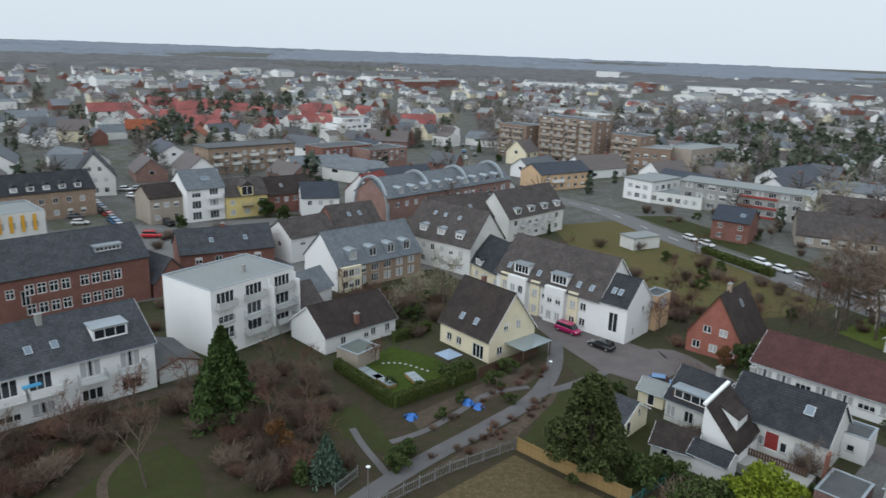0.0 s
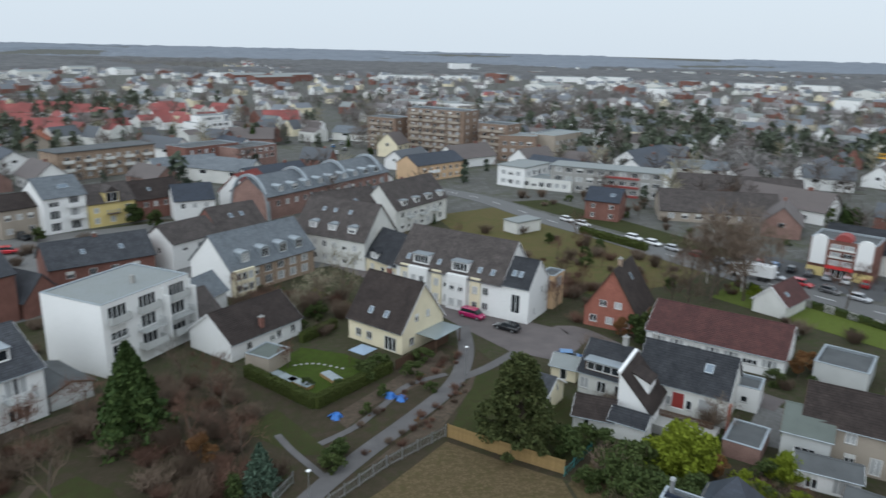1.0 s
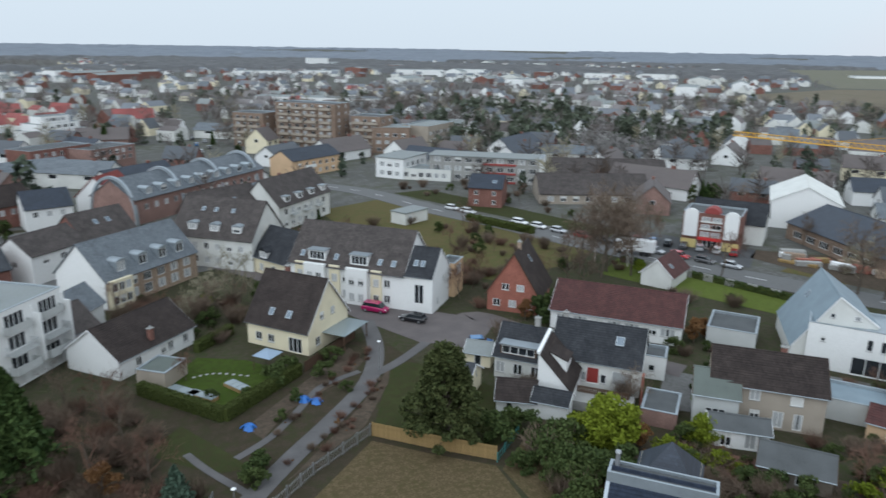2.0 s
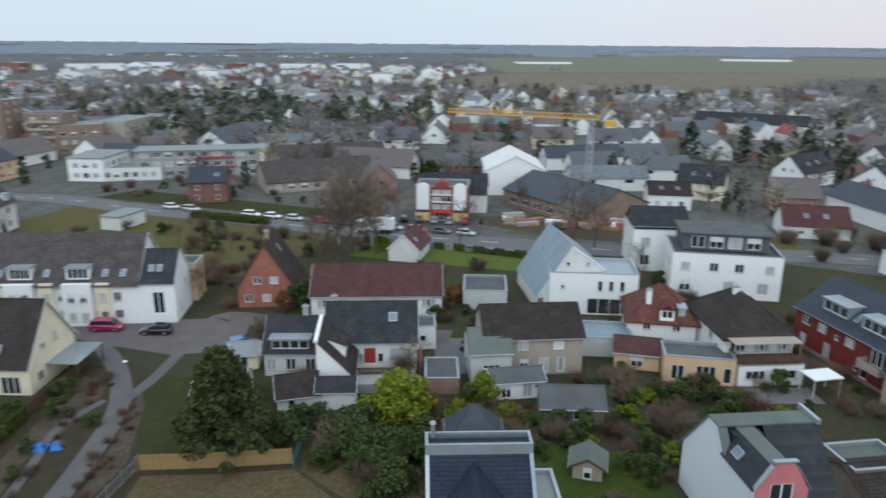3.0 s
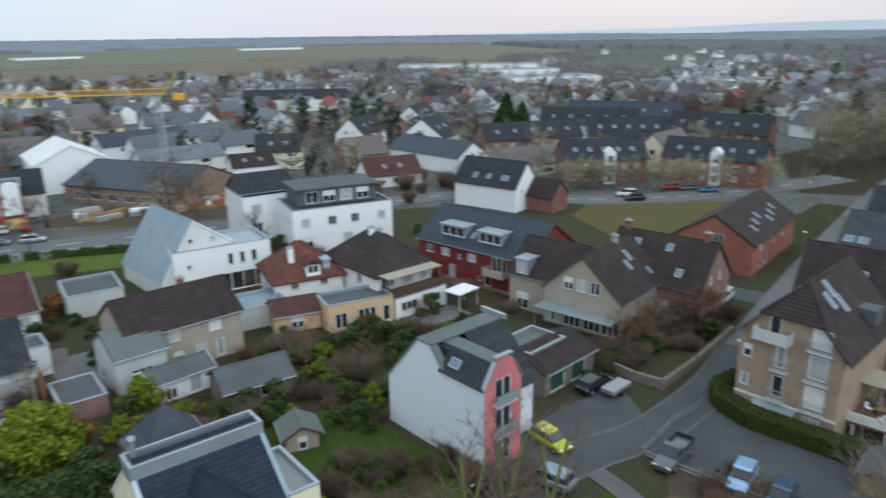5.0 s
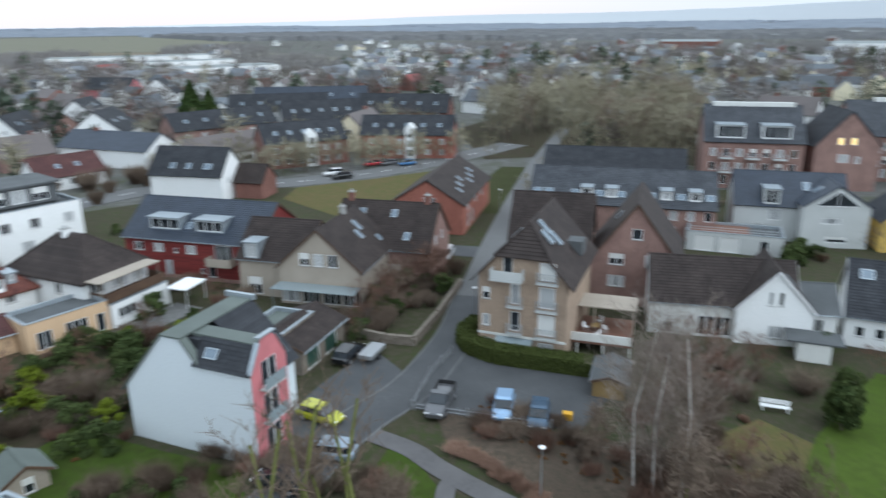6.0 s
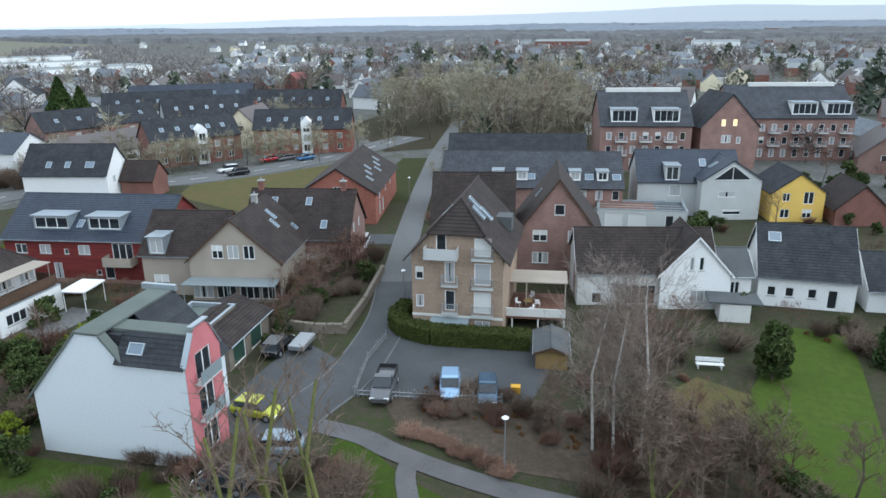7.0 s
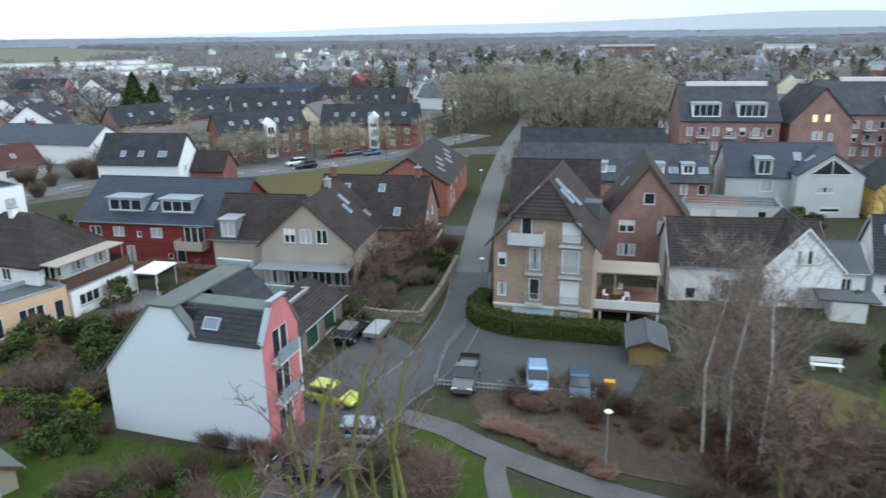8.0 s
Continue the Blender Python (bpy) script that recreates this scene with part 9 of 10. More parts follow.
plant(EVER, 27.8, -17.6, 1.0, 20, sz=1.5)
plant(EVER, 27.3, -17.0, 0.9, 140, sz=1.2)
plant(EVER, 28.4, -18.1, 0.85, 260, sz=1.05)
for x, y, s in ((24.0, -27.8, 0.42), (22.0, -29, 0.5), (20.5, -27.2, 0.38)):
    plant(CON2, x, y, s)
for i in range(105):
    f, w = pr.random(), pr.uniform(-3.4, 3.4)
    plant(pr.choice((REDSHRUB, RUSTSHRUB, BROWNSHRUB, RUSTSHRUB)), 40.6 - 20 * f + w * 0.55, 11.6 - 13.5 * f - w * 0.6 - 1.5, pr.uniform(0.35, 0.75))
for i in range(30):
    plant(pr.choice((BROWNSHRUB, REDSHRUB, BROWNSHRUB)), pr.uniform(14, 30), pr.uniform(-8, 2), pr.uniform(0.35, 0.8))
for i in range(26):
    plant(pr.choice((BROWNSHRUB, BROWNSHRUB, REDSHRUB)), pr.uniform(35.5, 39.5) + i * 0.28 - 1, pr.uniform(27, 31) + i * 0.34 - 4, pr.uniform(0.4, 0.9))
for i in range(40):
    f = pr.random()
    plant(pr.choice((BROWNSHRUB, REDSHRUB, GREENSHRUB, RUSTSHRUB, BROWNSHRUB)), 54.5 + 19 * f + pr.uniform(0, 5), 15.6 - 11.6 * f + pr.uniform(0, 4), pr.uniform(0.5, 1.1))
for x, y, s, k in ((66, 10.5, 0.6, TREE_A), (70, 7, 0.6, TREE_D), (73, 4.5, 0.5, TREE_A), (61, 15, 0.45, TREE_D), (76, 22, 0.5, TREE_D), (58, 17, 0.4, TREE_D), (38, -24.6, 0.25, EVER), (34, -13, 0.8, BROWNSHRUB), (36, -12, 0.9, REDSHRUB), (39, -11, 0.9, REDSHRUB), (33, -27, 0.45, TREE_D), (62, -50, 0.9, GREENSHRUB)):
    plant(k, x, y, s)
for i in range(16):
    plant(pr.choice((GREENSHRUB, BROWNSHRUB, RUSTSHRUB)), pr.uniform(22, 32), -27.5 - pr.uniform(0, 5), pr.uniform(0.5, 1.1))
for i in range(16):
    plant(pr.choice((EVER, EVER, GREENSHRUB, TREE_D)), 68 + pr.uniform(-9, 9), -93 + pr.uniform(-9, 9), pr.uniform(0.7, 1.1))
plant(EVER, 57.0, -73.5, 1.1, sz=0.9)
for x, y, sc in ((57.4, 16.6, 0.5), (60.6, 14.6, 0.55), (63.4, 12.4, 0.6), (60.0, 17.4, 0.45)):
    plant(SPARSE, x, y, sc)
for i in range(44):
    x, y = pr.uniform(38, 84), pr.uniform(114, 152)
    if off_line(x, y, ROADS[0]) > 6.5 and 164 < x + y < 216 and clear(x, y, 0.8) and off_line(x, y, [(74, 120), (90, 100)]) > 7:
        plant(pr.choice((TALLSHRUB, TREE_D, TREE_E, BROWNSHRUB, REDSHRUB)), x, y, pr.uniform(0.4, 0.7))
for i in range(110):
    x, y = pr.uniform(28, 45), pr.uniform(-20, -1)
    if inside(x, y, [(43.5, -10.6), (44.5, -15.6), (40, -20), (33.4, -13.4), (28.7, -8), (31, -1.5), (35.5, -2.2), (38, -7.5)]) and clear(x, y, 0.4):
        plant(pr.choice((BROWNSHRUB, TALLSHRUB, REDSHRUB, TANSHRUB, TREE_D, TALLSHRUB)), x, y, pr.uniform(0.4, 0.75))
for i in range(34):
    x, y = 36.4 + pr.uniform(-3.5, 3.2), 37.4 + pr.uniform(-4.5, 4.0)
    if clear(x, y, 0.4):
        plant(pr.choice((BROWNSHRUB, TALLSHRUB, REDSHRUB, GREENSHRUB)), x, y, pr.uniform(0.4, 0.8))
plant(CON, 216, 31, 1.35)
plant(CON, 222, 26, 1.1)
for i in range(14):
    plant(EVER, 48 + pr.uniform(-12, 6), -72 + pr.uniform(-10, 8), pr.uniform(0.5, 0.9))
# avenue and park trees, south-east
for i in range(165):
    x, y = pr.uniform(112, 240), pr.uniform(-130, -36)
    if inside(x, y, [(122, -54), (140, -40), (160, -44), (200, -56), (240, -90), (190, -128), (126, -88)]) and off_line(x, y, ROADS[1]) > 3.5 and math.hypot(x - 110, y + 48) > 15:
        plant(pr.choice((TREE_C, TREE_C, TREE_C, TREE_A)), x, y, pr.uniform(1.1, 1.65))
for x, y, s in ((146, 16, 0.75), (151, 8, 0.7), (149, -6, 0.75), (146, -18, 0.7), (152, -30, 0.8), (176, 14, 0.8), (180, -6, 0.8), (172, -24, 0.8), (160, 24, 0.8), (188, 4, 0.8), (200, -26, 0.8), (110, -28, 0.5), (123, -38, 0.5), (140, 22, 0.6), (214, 24, 0.8)):
    plant(TREE_C, x, y, s)
for i in range(22):
    plant(TREE_C, 150.6 + pr.uniform(-1.2, 3) + max(0, -8 - (24 - i * 2.7)) * 0.3, 24 - i * 2.7, pr.uniform(0.5, 0.85))
for i in range(40):
    x, y = pr.uniform(150, 225), pr.uniform(-40, 44)
    if clear(x, y, 0.8) and all(off_line(x, y, l) > 5 for l in ROADS):
        plant(TREE_C, x, y, pr.uniform(0.6, 0.95))
plant(CON2, 228, 29.5, 1.5)
plant(CON2, 231, 33, 1.2)
plant(CON2, 224, 27, 1.1)
for i in range(16):
    plant(TALLSHRUB, 150 + pr.uniform(-14, 14), 30 + pr.uniform(-12, 40), pr.uniform(0.8, 1.5))
PAVED = ROADS + [[(34, 104), (40, 108), (46, 96), (58, 78)], [(82, -7), (88, 2), (99, 16), (112, 24), (126, 30)]]
n = 0
while n < 150:
    x, y = pr.uniform(-90, 116), pr.uniform(-70, 190)
    if not inside(x, y, [(-80, 110), (-40, 96), (0, 106), (24, 132), (44, 120), (30, 92), (30, 70), (20, 50), (34, 50), (46, 44), (52, 20), (20, -30), (40, -66), (90, -70), (112, -30), (128, 30), (120, 70), (84, 138), (60, 176), (0, 186), (-80, 170)]):
        continue
    if not clear(x, y, 1.0) or any(off_line(x, y, l) < 4.2 for l in PAVED) or inside(x, y, [(54, 7), (43, 17), (33, 4), (41, -6)]) or inside(x, y, [(20, -8), (34, -22), (34, -30), (22, -30), (10, -16)]) or inside(x, y, [(99, 4), (127, 16), (136, 12), (138, -4), (142, -22), (118, -22), (100, -12)]) or inside(x, y, [(13, 134), (22, 111), (27, 101), (34, 95), (42, 104), (34, 115)]) or inside(x, y, [(88, 140), (102, 150), (150, 96), (128, 74), (98, 92)]):
        continue
    k = pr.choices((GREENSHRUB, LIMESHRUB, BROWNSHRUB, REDSHRUB, TALLSHRUB, EVER, TREE_D, RUSTSHRUB, TREE_A), (4, 1, 4, 3, 2, 1.2, 2, 1, 1))[0]
    plant(k, x, y, pr.uniform(0.5, 0.75) if k in (TREE_A, TREE_D) else pr.uniform(0.4, 0.8) if k is EVER else pr.uniform(0.6, 1.3))
    n += 1
# overgrown gardens behind the eastern houses
n = 0
while n < 85:
    x, y = pr.uniform(30, 98), pr.uniform(26, 84)
    if clear(x, y, 0.7) and all(off_line(x, y, l) > 4.2 for l in PAVED) and not inside(x, y, [(54, 7), (43, 17), (33, 4), (41, -6)]) and x + y > 84:
        plant(pr.choices((GREENSHRUB, LIMESHRUB, BROWNSHRUB, REDSHRUB, RUSTSHRUB, TALLSHRUB), (5, 0.6, 4, 3, 0.8, 1.5))[0], x, y, pr.uniform(0.45, 1.0))
        n += 1
# trees scattered through the town
for x, y, s in ((-22, 352, 1.5), (-27, 358, 1.1), (-150, 384, 1.4), (-146, 388, 1.2), (165, 272, 1.3), (168, 268, 1.1), (146, 168, 1.0), (151, 175, 0.9), (158, 262, 1.2), (172, 250, 1.0)):
    plant(CON2, x, y, s)
n = 0
while n < 46:
    x, y = pr.uniform(64, 150), pr.uniform(84, 232)
    if clear(x, y, 1.2) and all(off_line(x, y, l) > 6.5 for l in ROADS) and x + y > 222 and not inside(x, y, [(88, 140), (102, 150), (118, 122), (106, 112)]):
        plant(pr.choices((GREENSHRUB, TALLSHRUB, EVER, TREE_E, BROWNSHRUB, TREE_D), (3, 3, 2, 1.2, 3, 2))[0], x, y, pr.uniform(0.5, 0.95))
        n += 1
for x, y in ((146, 164), (150, 170), (143, 172)):
    plant(EVER, x, y, 1.5)
for x, y, k, s in ((-46, 196, EVER, 1.5), (-40, 191, EVER, 1.3), (-23, 352, CON2, 1.5), (-26, 355, CON2, 1.6), (-187, 470, CON2, 1.7), (-139, 372, EVER, 1.8), (22, 345, CON2, 1.1), (32, 186, CON2, 0.5), (-109, 352, EVER, 1.6), (-64, 180, EVER, 1.0), (43, 360, RUST, 1.7), (50, 365, RUST, 1.5), (120, 296, EVER, 1.6)):
    plant(k, x, y, s)
placed = 0
while placed < 80:
    ang, d = radians(pr.uniform(-74, 138)), 130 + 330 * pr.random() ** 0.8
    x, y = d * math.cos(ang), 20 + d * math.sin(ang)
    if not free(x, y, 1.2) or (x > 280 and y > 60) or (100 < x < 270 and -130 < y < 30):
        continue
    k = pr.choices((TREE_A, TREE_B, TREE_C, CON2, EVER, TREE_D), (3, 3, 2, 2.2, 2, 2))[0]
    plant(k, x, y, pr.uniform(0.6, 1.1) if k is not EVER else pr.uniform(0.9, 1.6))
    placed += 1
# garden and street trees of the town: too many to count
g = np.random.default_rng(5)


def twig_cloud(spots, per, gen, thick):
    """Leafless crowns: fine blades that rise and spread from each tree's stem."""
    sp = np.repeat(np.asarray(spots, float), per, 0)
    n = len(sp)
    h = sp[:, 2:3]
    base = np.concatenate([sp[:, :2], h * gen.uniform(0.12, 0.72, size=(n, 1))], 1)
    d = gen.normal(size=(n, 3)) * (1, 1, 0.5) + (0, 0, 0.75)
    d /= np.linalg.norm(d, axis=1)[:, None]
    base += d * h * gen.uniform(0, 0.2, size=(n, 1))
    tip = base + d * h * gen.uniform(0.12, 0.34, size=(n, 1))
    tip[:, 2] = np.minimum(tip[:, 2], sp[:, 2] * 1.05)
    side = np.cross(d, gen.normal(size=(n, 3)))
    side = side / np.linalg.norm(side, axis=1)[:, None] * h * thick
    stem = np.asarray(spots, float)
    k = len(stem)
    z = np.zeros((k, 1))
    lo, hi = np.concatenate([stem[:, :2], z], 1), np.concatenate([stem[:, :2], stem[:, 2:] * 0.7], 1)
    w = stem[:, 2:] * (0.012, -0.008, 0)
    vs = np.concatenate([np.stack([base - side, base + side, tip + side * 0.4, tip - side * 0.4], 1).reshape(-1, 3), np.stack([lo - w, lo + w, hi + w * 0.4, hi - w * 0.4], 1).reshape(-1, 3)])
    return vs, [(4 * i, 4 * i + 1, 4 * i + 2, 4 * i + 3) for i in range(n + k)]


brown, olive, dark = [], [], []
while len(brown) + len(olive) + len(dark) < 2500:
    a, d = radians(g.uniform(-78, 142)), math.sqrt(g.uniform(140 ** 2, 640 ** 2))
    x, y = d * math.cos(a), 20 + d * math.sin(a)
    if not free(x, y, -2.2) or not clear(x, y, 1.5) or any(off_line(x, y, l) < 7 for l in ROADS):
        continue
    k = g.uniform()
    if noise.noise((x * 0.012, y * 0.012, 3.0)) < g.uniform(-0.5, 0.1):
        continue
    (brown if k < 0.48 else olive if k < 0.6 else dark).append((x, y, g.uniform(6, 14) if k < 0.6 else g.uniform(3, 9) if k < 0.93 else g.uniform(9, 15)))
for cx, cy, rr, n, kind in ((211, 405, 40, 34, dark), (205, 350, 24, 22, dark), (192, 450, 30, 16, dark), (179, 520, 60, 60, brown), (150, 470, 40, 40, brown), (120, 340, 18, 12, dark), (-150, 500, 50, 24, dark), (-120, 340, 14, 8, dark), (60, 420, 26, 20, brown), (150, 300, 30, 26, dark), (170, 330, 24, 16, brown), (230, 300, 40, 30, dark), (300, 60, 50, 40, brown), (330, -40, 60, 70, brown), (300, -180, 70, 80, olive), (260, -260, 50, 40, brown), (380, -260, 80, 70, brown), (250, 90, 24, 12, dark)):
    for k in range(n):
        a, r_ = g.uniform(0, 2 * math.pi), rr * math.sqrt(g.uniform())
        x, y = cx + r_ * math.cos(a), cy + r_ * math.sin(a)
        if free(x, y, -4) and clear(x, y, 0.5) and all(off_line(x, y, l) > 7 for l in ROADS):
            kind.append((x, y, g.uniform(7, 14)))
# trees past 270 m take the twig and leaf colours with haze in them
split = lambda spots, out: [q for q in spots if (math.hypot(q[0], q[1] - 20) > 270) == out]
for spots, leaf, nm, lb in ((split(brown, False), DARKTWIG, "town_trees", "countless bare brown garden trees among the houses"), (split(brown, True), HAZEDTWIG, "outer_trees", "countless bare garden trees of the outer town"), (olive, OLIVETWIG, "street_trees", "countless bare olive-brown street trees among the houses")):
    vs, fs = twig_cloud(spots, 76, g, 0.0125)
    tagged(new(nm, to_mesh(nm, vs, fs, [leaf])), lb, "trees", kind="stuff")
for out, leaf, nm, lb in ((False, TOWNEVERGREEN, "town_evergreens", "countless dark evergreens in the town's gardens"), (True, HAZEDGREEN, "outer_evergreens", "countless evergreens in the outer town's gardens")):
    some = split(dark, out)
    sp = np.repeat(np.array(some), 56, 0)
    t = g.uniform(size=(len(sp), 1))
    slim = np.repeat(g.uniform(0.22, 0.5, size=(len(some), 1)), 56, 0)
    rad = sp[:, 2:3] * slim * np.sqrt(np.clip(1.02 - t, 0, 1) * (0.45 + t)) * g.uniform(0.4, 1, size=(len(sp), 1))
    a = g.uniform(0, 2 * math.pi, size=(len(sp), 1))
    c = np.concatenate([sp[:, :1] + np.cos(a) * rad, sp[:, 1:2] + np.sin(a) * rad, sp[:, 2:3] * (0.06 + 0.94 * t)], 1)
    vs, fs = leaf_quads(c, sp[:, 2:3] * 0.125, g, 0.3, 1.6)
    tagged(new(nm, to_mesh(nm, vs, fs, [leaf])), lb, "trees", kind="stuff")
# trees further out
spots = []
while len(spots) < 3600:
    a, d = radians(g.uniform(-78, 142)), 560 + 1500 * g.uniform() ** 1.2
    x, y = d * math.cos(a), 20 + d * math.sin(a)
    if any(inside(x, y, f) for f in FIELDS[:3]) and g.uniform() > 0.03:
        continue
    spots.append((x, y, g.uniform(6, 12)))
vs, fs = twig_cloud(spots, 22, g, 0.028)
tagged(new("distant_trees", to_mesh("distant_trees", vs, fs, [HAZEDTREE])), "countless bare trees between the distant houses", "trees", kind="stuff")
# woods beyond the houses
spots = []
for cx, cy, rx, ry, n in ((470, 90, 90, 60, 420), (560, -40, 120, 40, 420), (380, 200, 60, 60, 220), (-700, 1700, 900, 300, 1500), (300, 700, 90, 60, 300), (230, 330, 60, 40, 180), (300, -150, 120, 60, 420), (180, 250, 30, 30, 90), (420, 420, 80, 80, 200), (260, 30, 30, 40, 60), (700, -330, 220, 120, 700), (480, -560, 160, 160, 600), (900, 0, 200, 60, 500), (760, 180, 160, 60, 600), (620, 120, 90, 50, 350), (80, 470, 50, 30, 160), (140, 400, 40, 40, 120), (177, 960, 60, 40, 160), (60, 560, 40, 30, 100)):
    for k in range(n):
        a, r = g.uniform(0, 2 * math.pi), math.sqrt(g.uniform())
        spots.append((cx + math.cos(a) * r * rx, cy + math.sin(a) * r * ry, g.uniform(6, 11)))
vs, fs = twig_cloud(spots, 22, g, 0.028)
tagged(new("woodland", to_mesh("woodland", vs, fs, [HAZEDTREE])), "brown leafless woodland between town and fields", "woods", kind="stuff")
# woods towards the horizon: a rough canopy with clearings
def canopy(r0, r1, dr, leaf, label):
    na, nr = 760, int((r1 - r0) / dr)
    vs, fs = [], []
    for i in range(nr + 1):
        for k in range(na + 1):
            ang, d = -82 + 230 * k / na, r0 + dr * i
            a = radians(ang)
            x, y = d * math.cos(a), d * math.sin(a)
            h = 9 + 3.5 * noise.noise((x * 0.02, y * 0.02, 1)) + 2.5 * noise.noise((x * 0.05, y * 0.05, 4)) + g.uniform(-1, 1)
            vs.append((x, y, lie(x, y) + h if 0 < i < nr and noise.noise((x * 0.0017, y * 0.0017, 9)) > -0.22 and not any(inside(x, y, f) for f in FIELDS[:3]) else -1.0))
    for i in range(nr):
        for k in range(na):
            q = i * (na + 1) + k
            f = (q, q + 1, q + na + 2, q + na + 1)
            if max(vs[n][2] for n in f) > 0:
                fs.append(f)
    tagged(new("distant_woods", to_mesh("distant_woods", vs, fs, [leaf])), label, "woods", kind="stuff")


plant(RUST, 70.0, 87.1, 0.75)
plant(LIMESHRUB, 52.5, 67.0, 1.5)
plant(RUSTSHRUB, 38.9, 62.6, 1.3)
plant(RUST, 32, 368, 1.9)
plant(RUST, 37, 373, 1.6)
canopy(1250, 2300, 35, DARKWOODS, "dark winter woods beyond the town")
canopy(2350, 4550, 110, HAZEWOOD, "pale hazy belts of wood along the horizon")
# hills along the horizon, their haze in colour and glow
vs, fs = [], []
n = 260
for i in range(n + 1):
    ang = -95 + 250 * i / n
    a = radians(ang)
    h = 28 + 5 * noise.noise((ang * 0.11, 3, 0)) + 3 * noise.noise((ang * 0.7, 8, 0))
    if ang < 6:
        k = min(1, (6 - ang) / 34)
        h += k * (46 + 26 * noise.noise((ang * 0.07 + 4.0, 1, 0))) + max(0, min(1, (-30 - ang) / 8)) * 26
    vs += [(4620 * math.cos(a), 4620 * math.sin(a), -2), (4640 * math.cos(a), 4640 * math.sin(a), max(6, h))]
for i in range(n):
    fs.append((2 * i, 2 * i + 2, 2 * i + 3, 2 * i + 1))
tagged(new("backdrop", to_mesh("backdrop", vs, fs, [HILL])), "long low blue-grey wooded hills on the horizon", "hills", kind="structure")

# ---- cars ----
PAINTS = {}


def paint(name, col, metal=0.3):
    if name not in PAINTS:
        PAINTS[name] = plain("car_paint_" + name, col, 0.25, metal)
        PAINTS[name].node_tree.nodes["Principled BSDF"].inputs["Coat Weight"].default_value = 0.6
    return PAINTS[name]


def loft(bm, sections, mi=0):
    """A skin over cross sections of the same number of points, closed at both ends."""
    rings = [[bm.verts.new(p) for p in s] for s in sections]
    n = len(rings[0])
    for a, b in zip(rings, rings[1:]):
        for i in range(n):
            bm.faces.new((a[i], a[(i + 1) % n], b[(i + 1) % n], b[i])).material_index = mi
    bm.faces.new(rings[0][::-1]).material_index = mi
    bm.faces.new(rings[-1]).material_index = mi


CARS = {}


def car(label, x, y, head, name, col, kind="hatch", group="parked cars"):
    """A car, its nose along x: body, glazed cabin, roof, four wheels with rims, lights and bumpers."""
    L, W, H = {"hatch": (4.2, 1.76, 1.48), "van": (4.7, 1.86, 1.78), "estate": (4.6, 1.8, 1.5), "suv": (4.6, 1.88, 1.68), "pickup": (5.1, 1.86, 1.76)}[kind]
    far = math.hypot(x - 40, y - 40) > 105
    if (kind, name, far) in CARS:
        ob = copy_thing(CARS[kind, name, far], pose(x, y, 0.09, 0, 0, head))
        return tagged(ob, label)
    root = thing("car", pose(x, y, 0.09, 0, 0, head), label, "car", group)
    pm = paint(name, col)

    def ring(px, hw, z0, z1):
        return [(px, -hw * 0.9, z0), (px, hw * 0.9, z0), (px, hw, z0 + 0.16), (px, hw, z1 - 0.16), (px, hw * 0.9, z1), (px, -hw * 0.9, z1), (px, -hw, z1 - 0.16), (px, -hw, z0 + 0.16)]

    h, belt = W / 2, H * 0.6
    bm = bmesh.new()
    loft(bm, [ring(-L / 2, h * 0.86, 0.34, belt - 0.08), ring(-L / 2 + 0.25, h * 0.97, 0.24, belt), ring(-L * 0.2, h, 0.22, belt), ring(L * 0.16, h, 0.22, belt - 0.02), ring(L * 0.36, h * 0.96, 0.24, belt - 0.14), ring(L / 2 - 0.12, h * 0.88, 0.28, belt - 0.26), ring(L / 2, h * 0.74, 0.34, belt - 0.36)])
    part("body", bm, pm, root)
    back = {"hatch": -L * 0.44, "van": -L * 0.47, "estate": -L * 0.46, "suv": -L * 0.45, "pickup": -L * 0.04}[kind]
    fwd = L * (0.24 if kind != "van" else 0.34)

    def cab(px, hw, z):
        return [(px, -hw, belt - 0.05), (px, hw, belt - 0.05), (px, hw * 0.93, z), (px, -hw * 0.93, z)]

    bm = bmesh.new()
    loft(bm, [[(back, -h * 0.88, belt - 0.05), (back, h * 0.88, belt - 0.05), (back + 0.05, h * 0.85, belt), (back + 0.05, -h * 0.85, belt)], cab(back + 0.3, h * 0.86, H - 0.1), cab(0.1, h * 0.86, H - 0.06), cab(fwd - 0.62, h * 0.84, H - 0.12), [(fwd, -h * 0.84, belt - 0.05), (fwd, h * 0.84, belt - 0.05), (fwd - 0.02, h * 0.8, belt), (fwd - 0.02, -h * 0.8, belt)]])
    part("cabin_glass", bm, GLASS, root)
    bm = bmesh.new()
    loft(bm, [[(px, -hw, z), (px, hw, z), (px, hw * 0.94, z + 0.07), (px, -hw * 0.94, z + 0.07)] for px, hw, z in ((back + 0.28, h * 0.82, H - 0.13), (0.1, h * 0.83, H - 0.07), (fwd - 0.6, h * 0.8, H - 0.14))])
    part("roof", bm, pm, root)
    for sx in (-1, 1):
        for sy in (-1, 1):
            bm = bmesh.new()
            tube(bm, (0, -0.1, 0), (0, 0.1, 0), 0.32, 0.32, 14)
            wh = part("wheel", bm, BLACK, root, m=pose(sx * L * 0.31, sy * (h - 0.11), 0.32))
            bm = bmesh.new()
            tube(bm, (0, sy * 0.09, 0), (0, sy * 0.112, 0), 0.2, 0.19, 10)
            if far:
                bm.free()
            else:
                part("rim", bm, STEEL, wh)
    for sx, mm, nm in ((1, WHITEPAINT, "headlight"), (-1, REDPAINT, "tail_light")) if not far else ():
        for sy in (-1, 1):
            bm = bmesh.new()
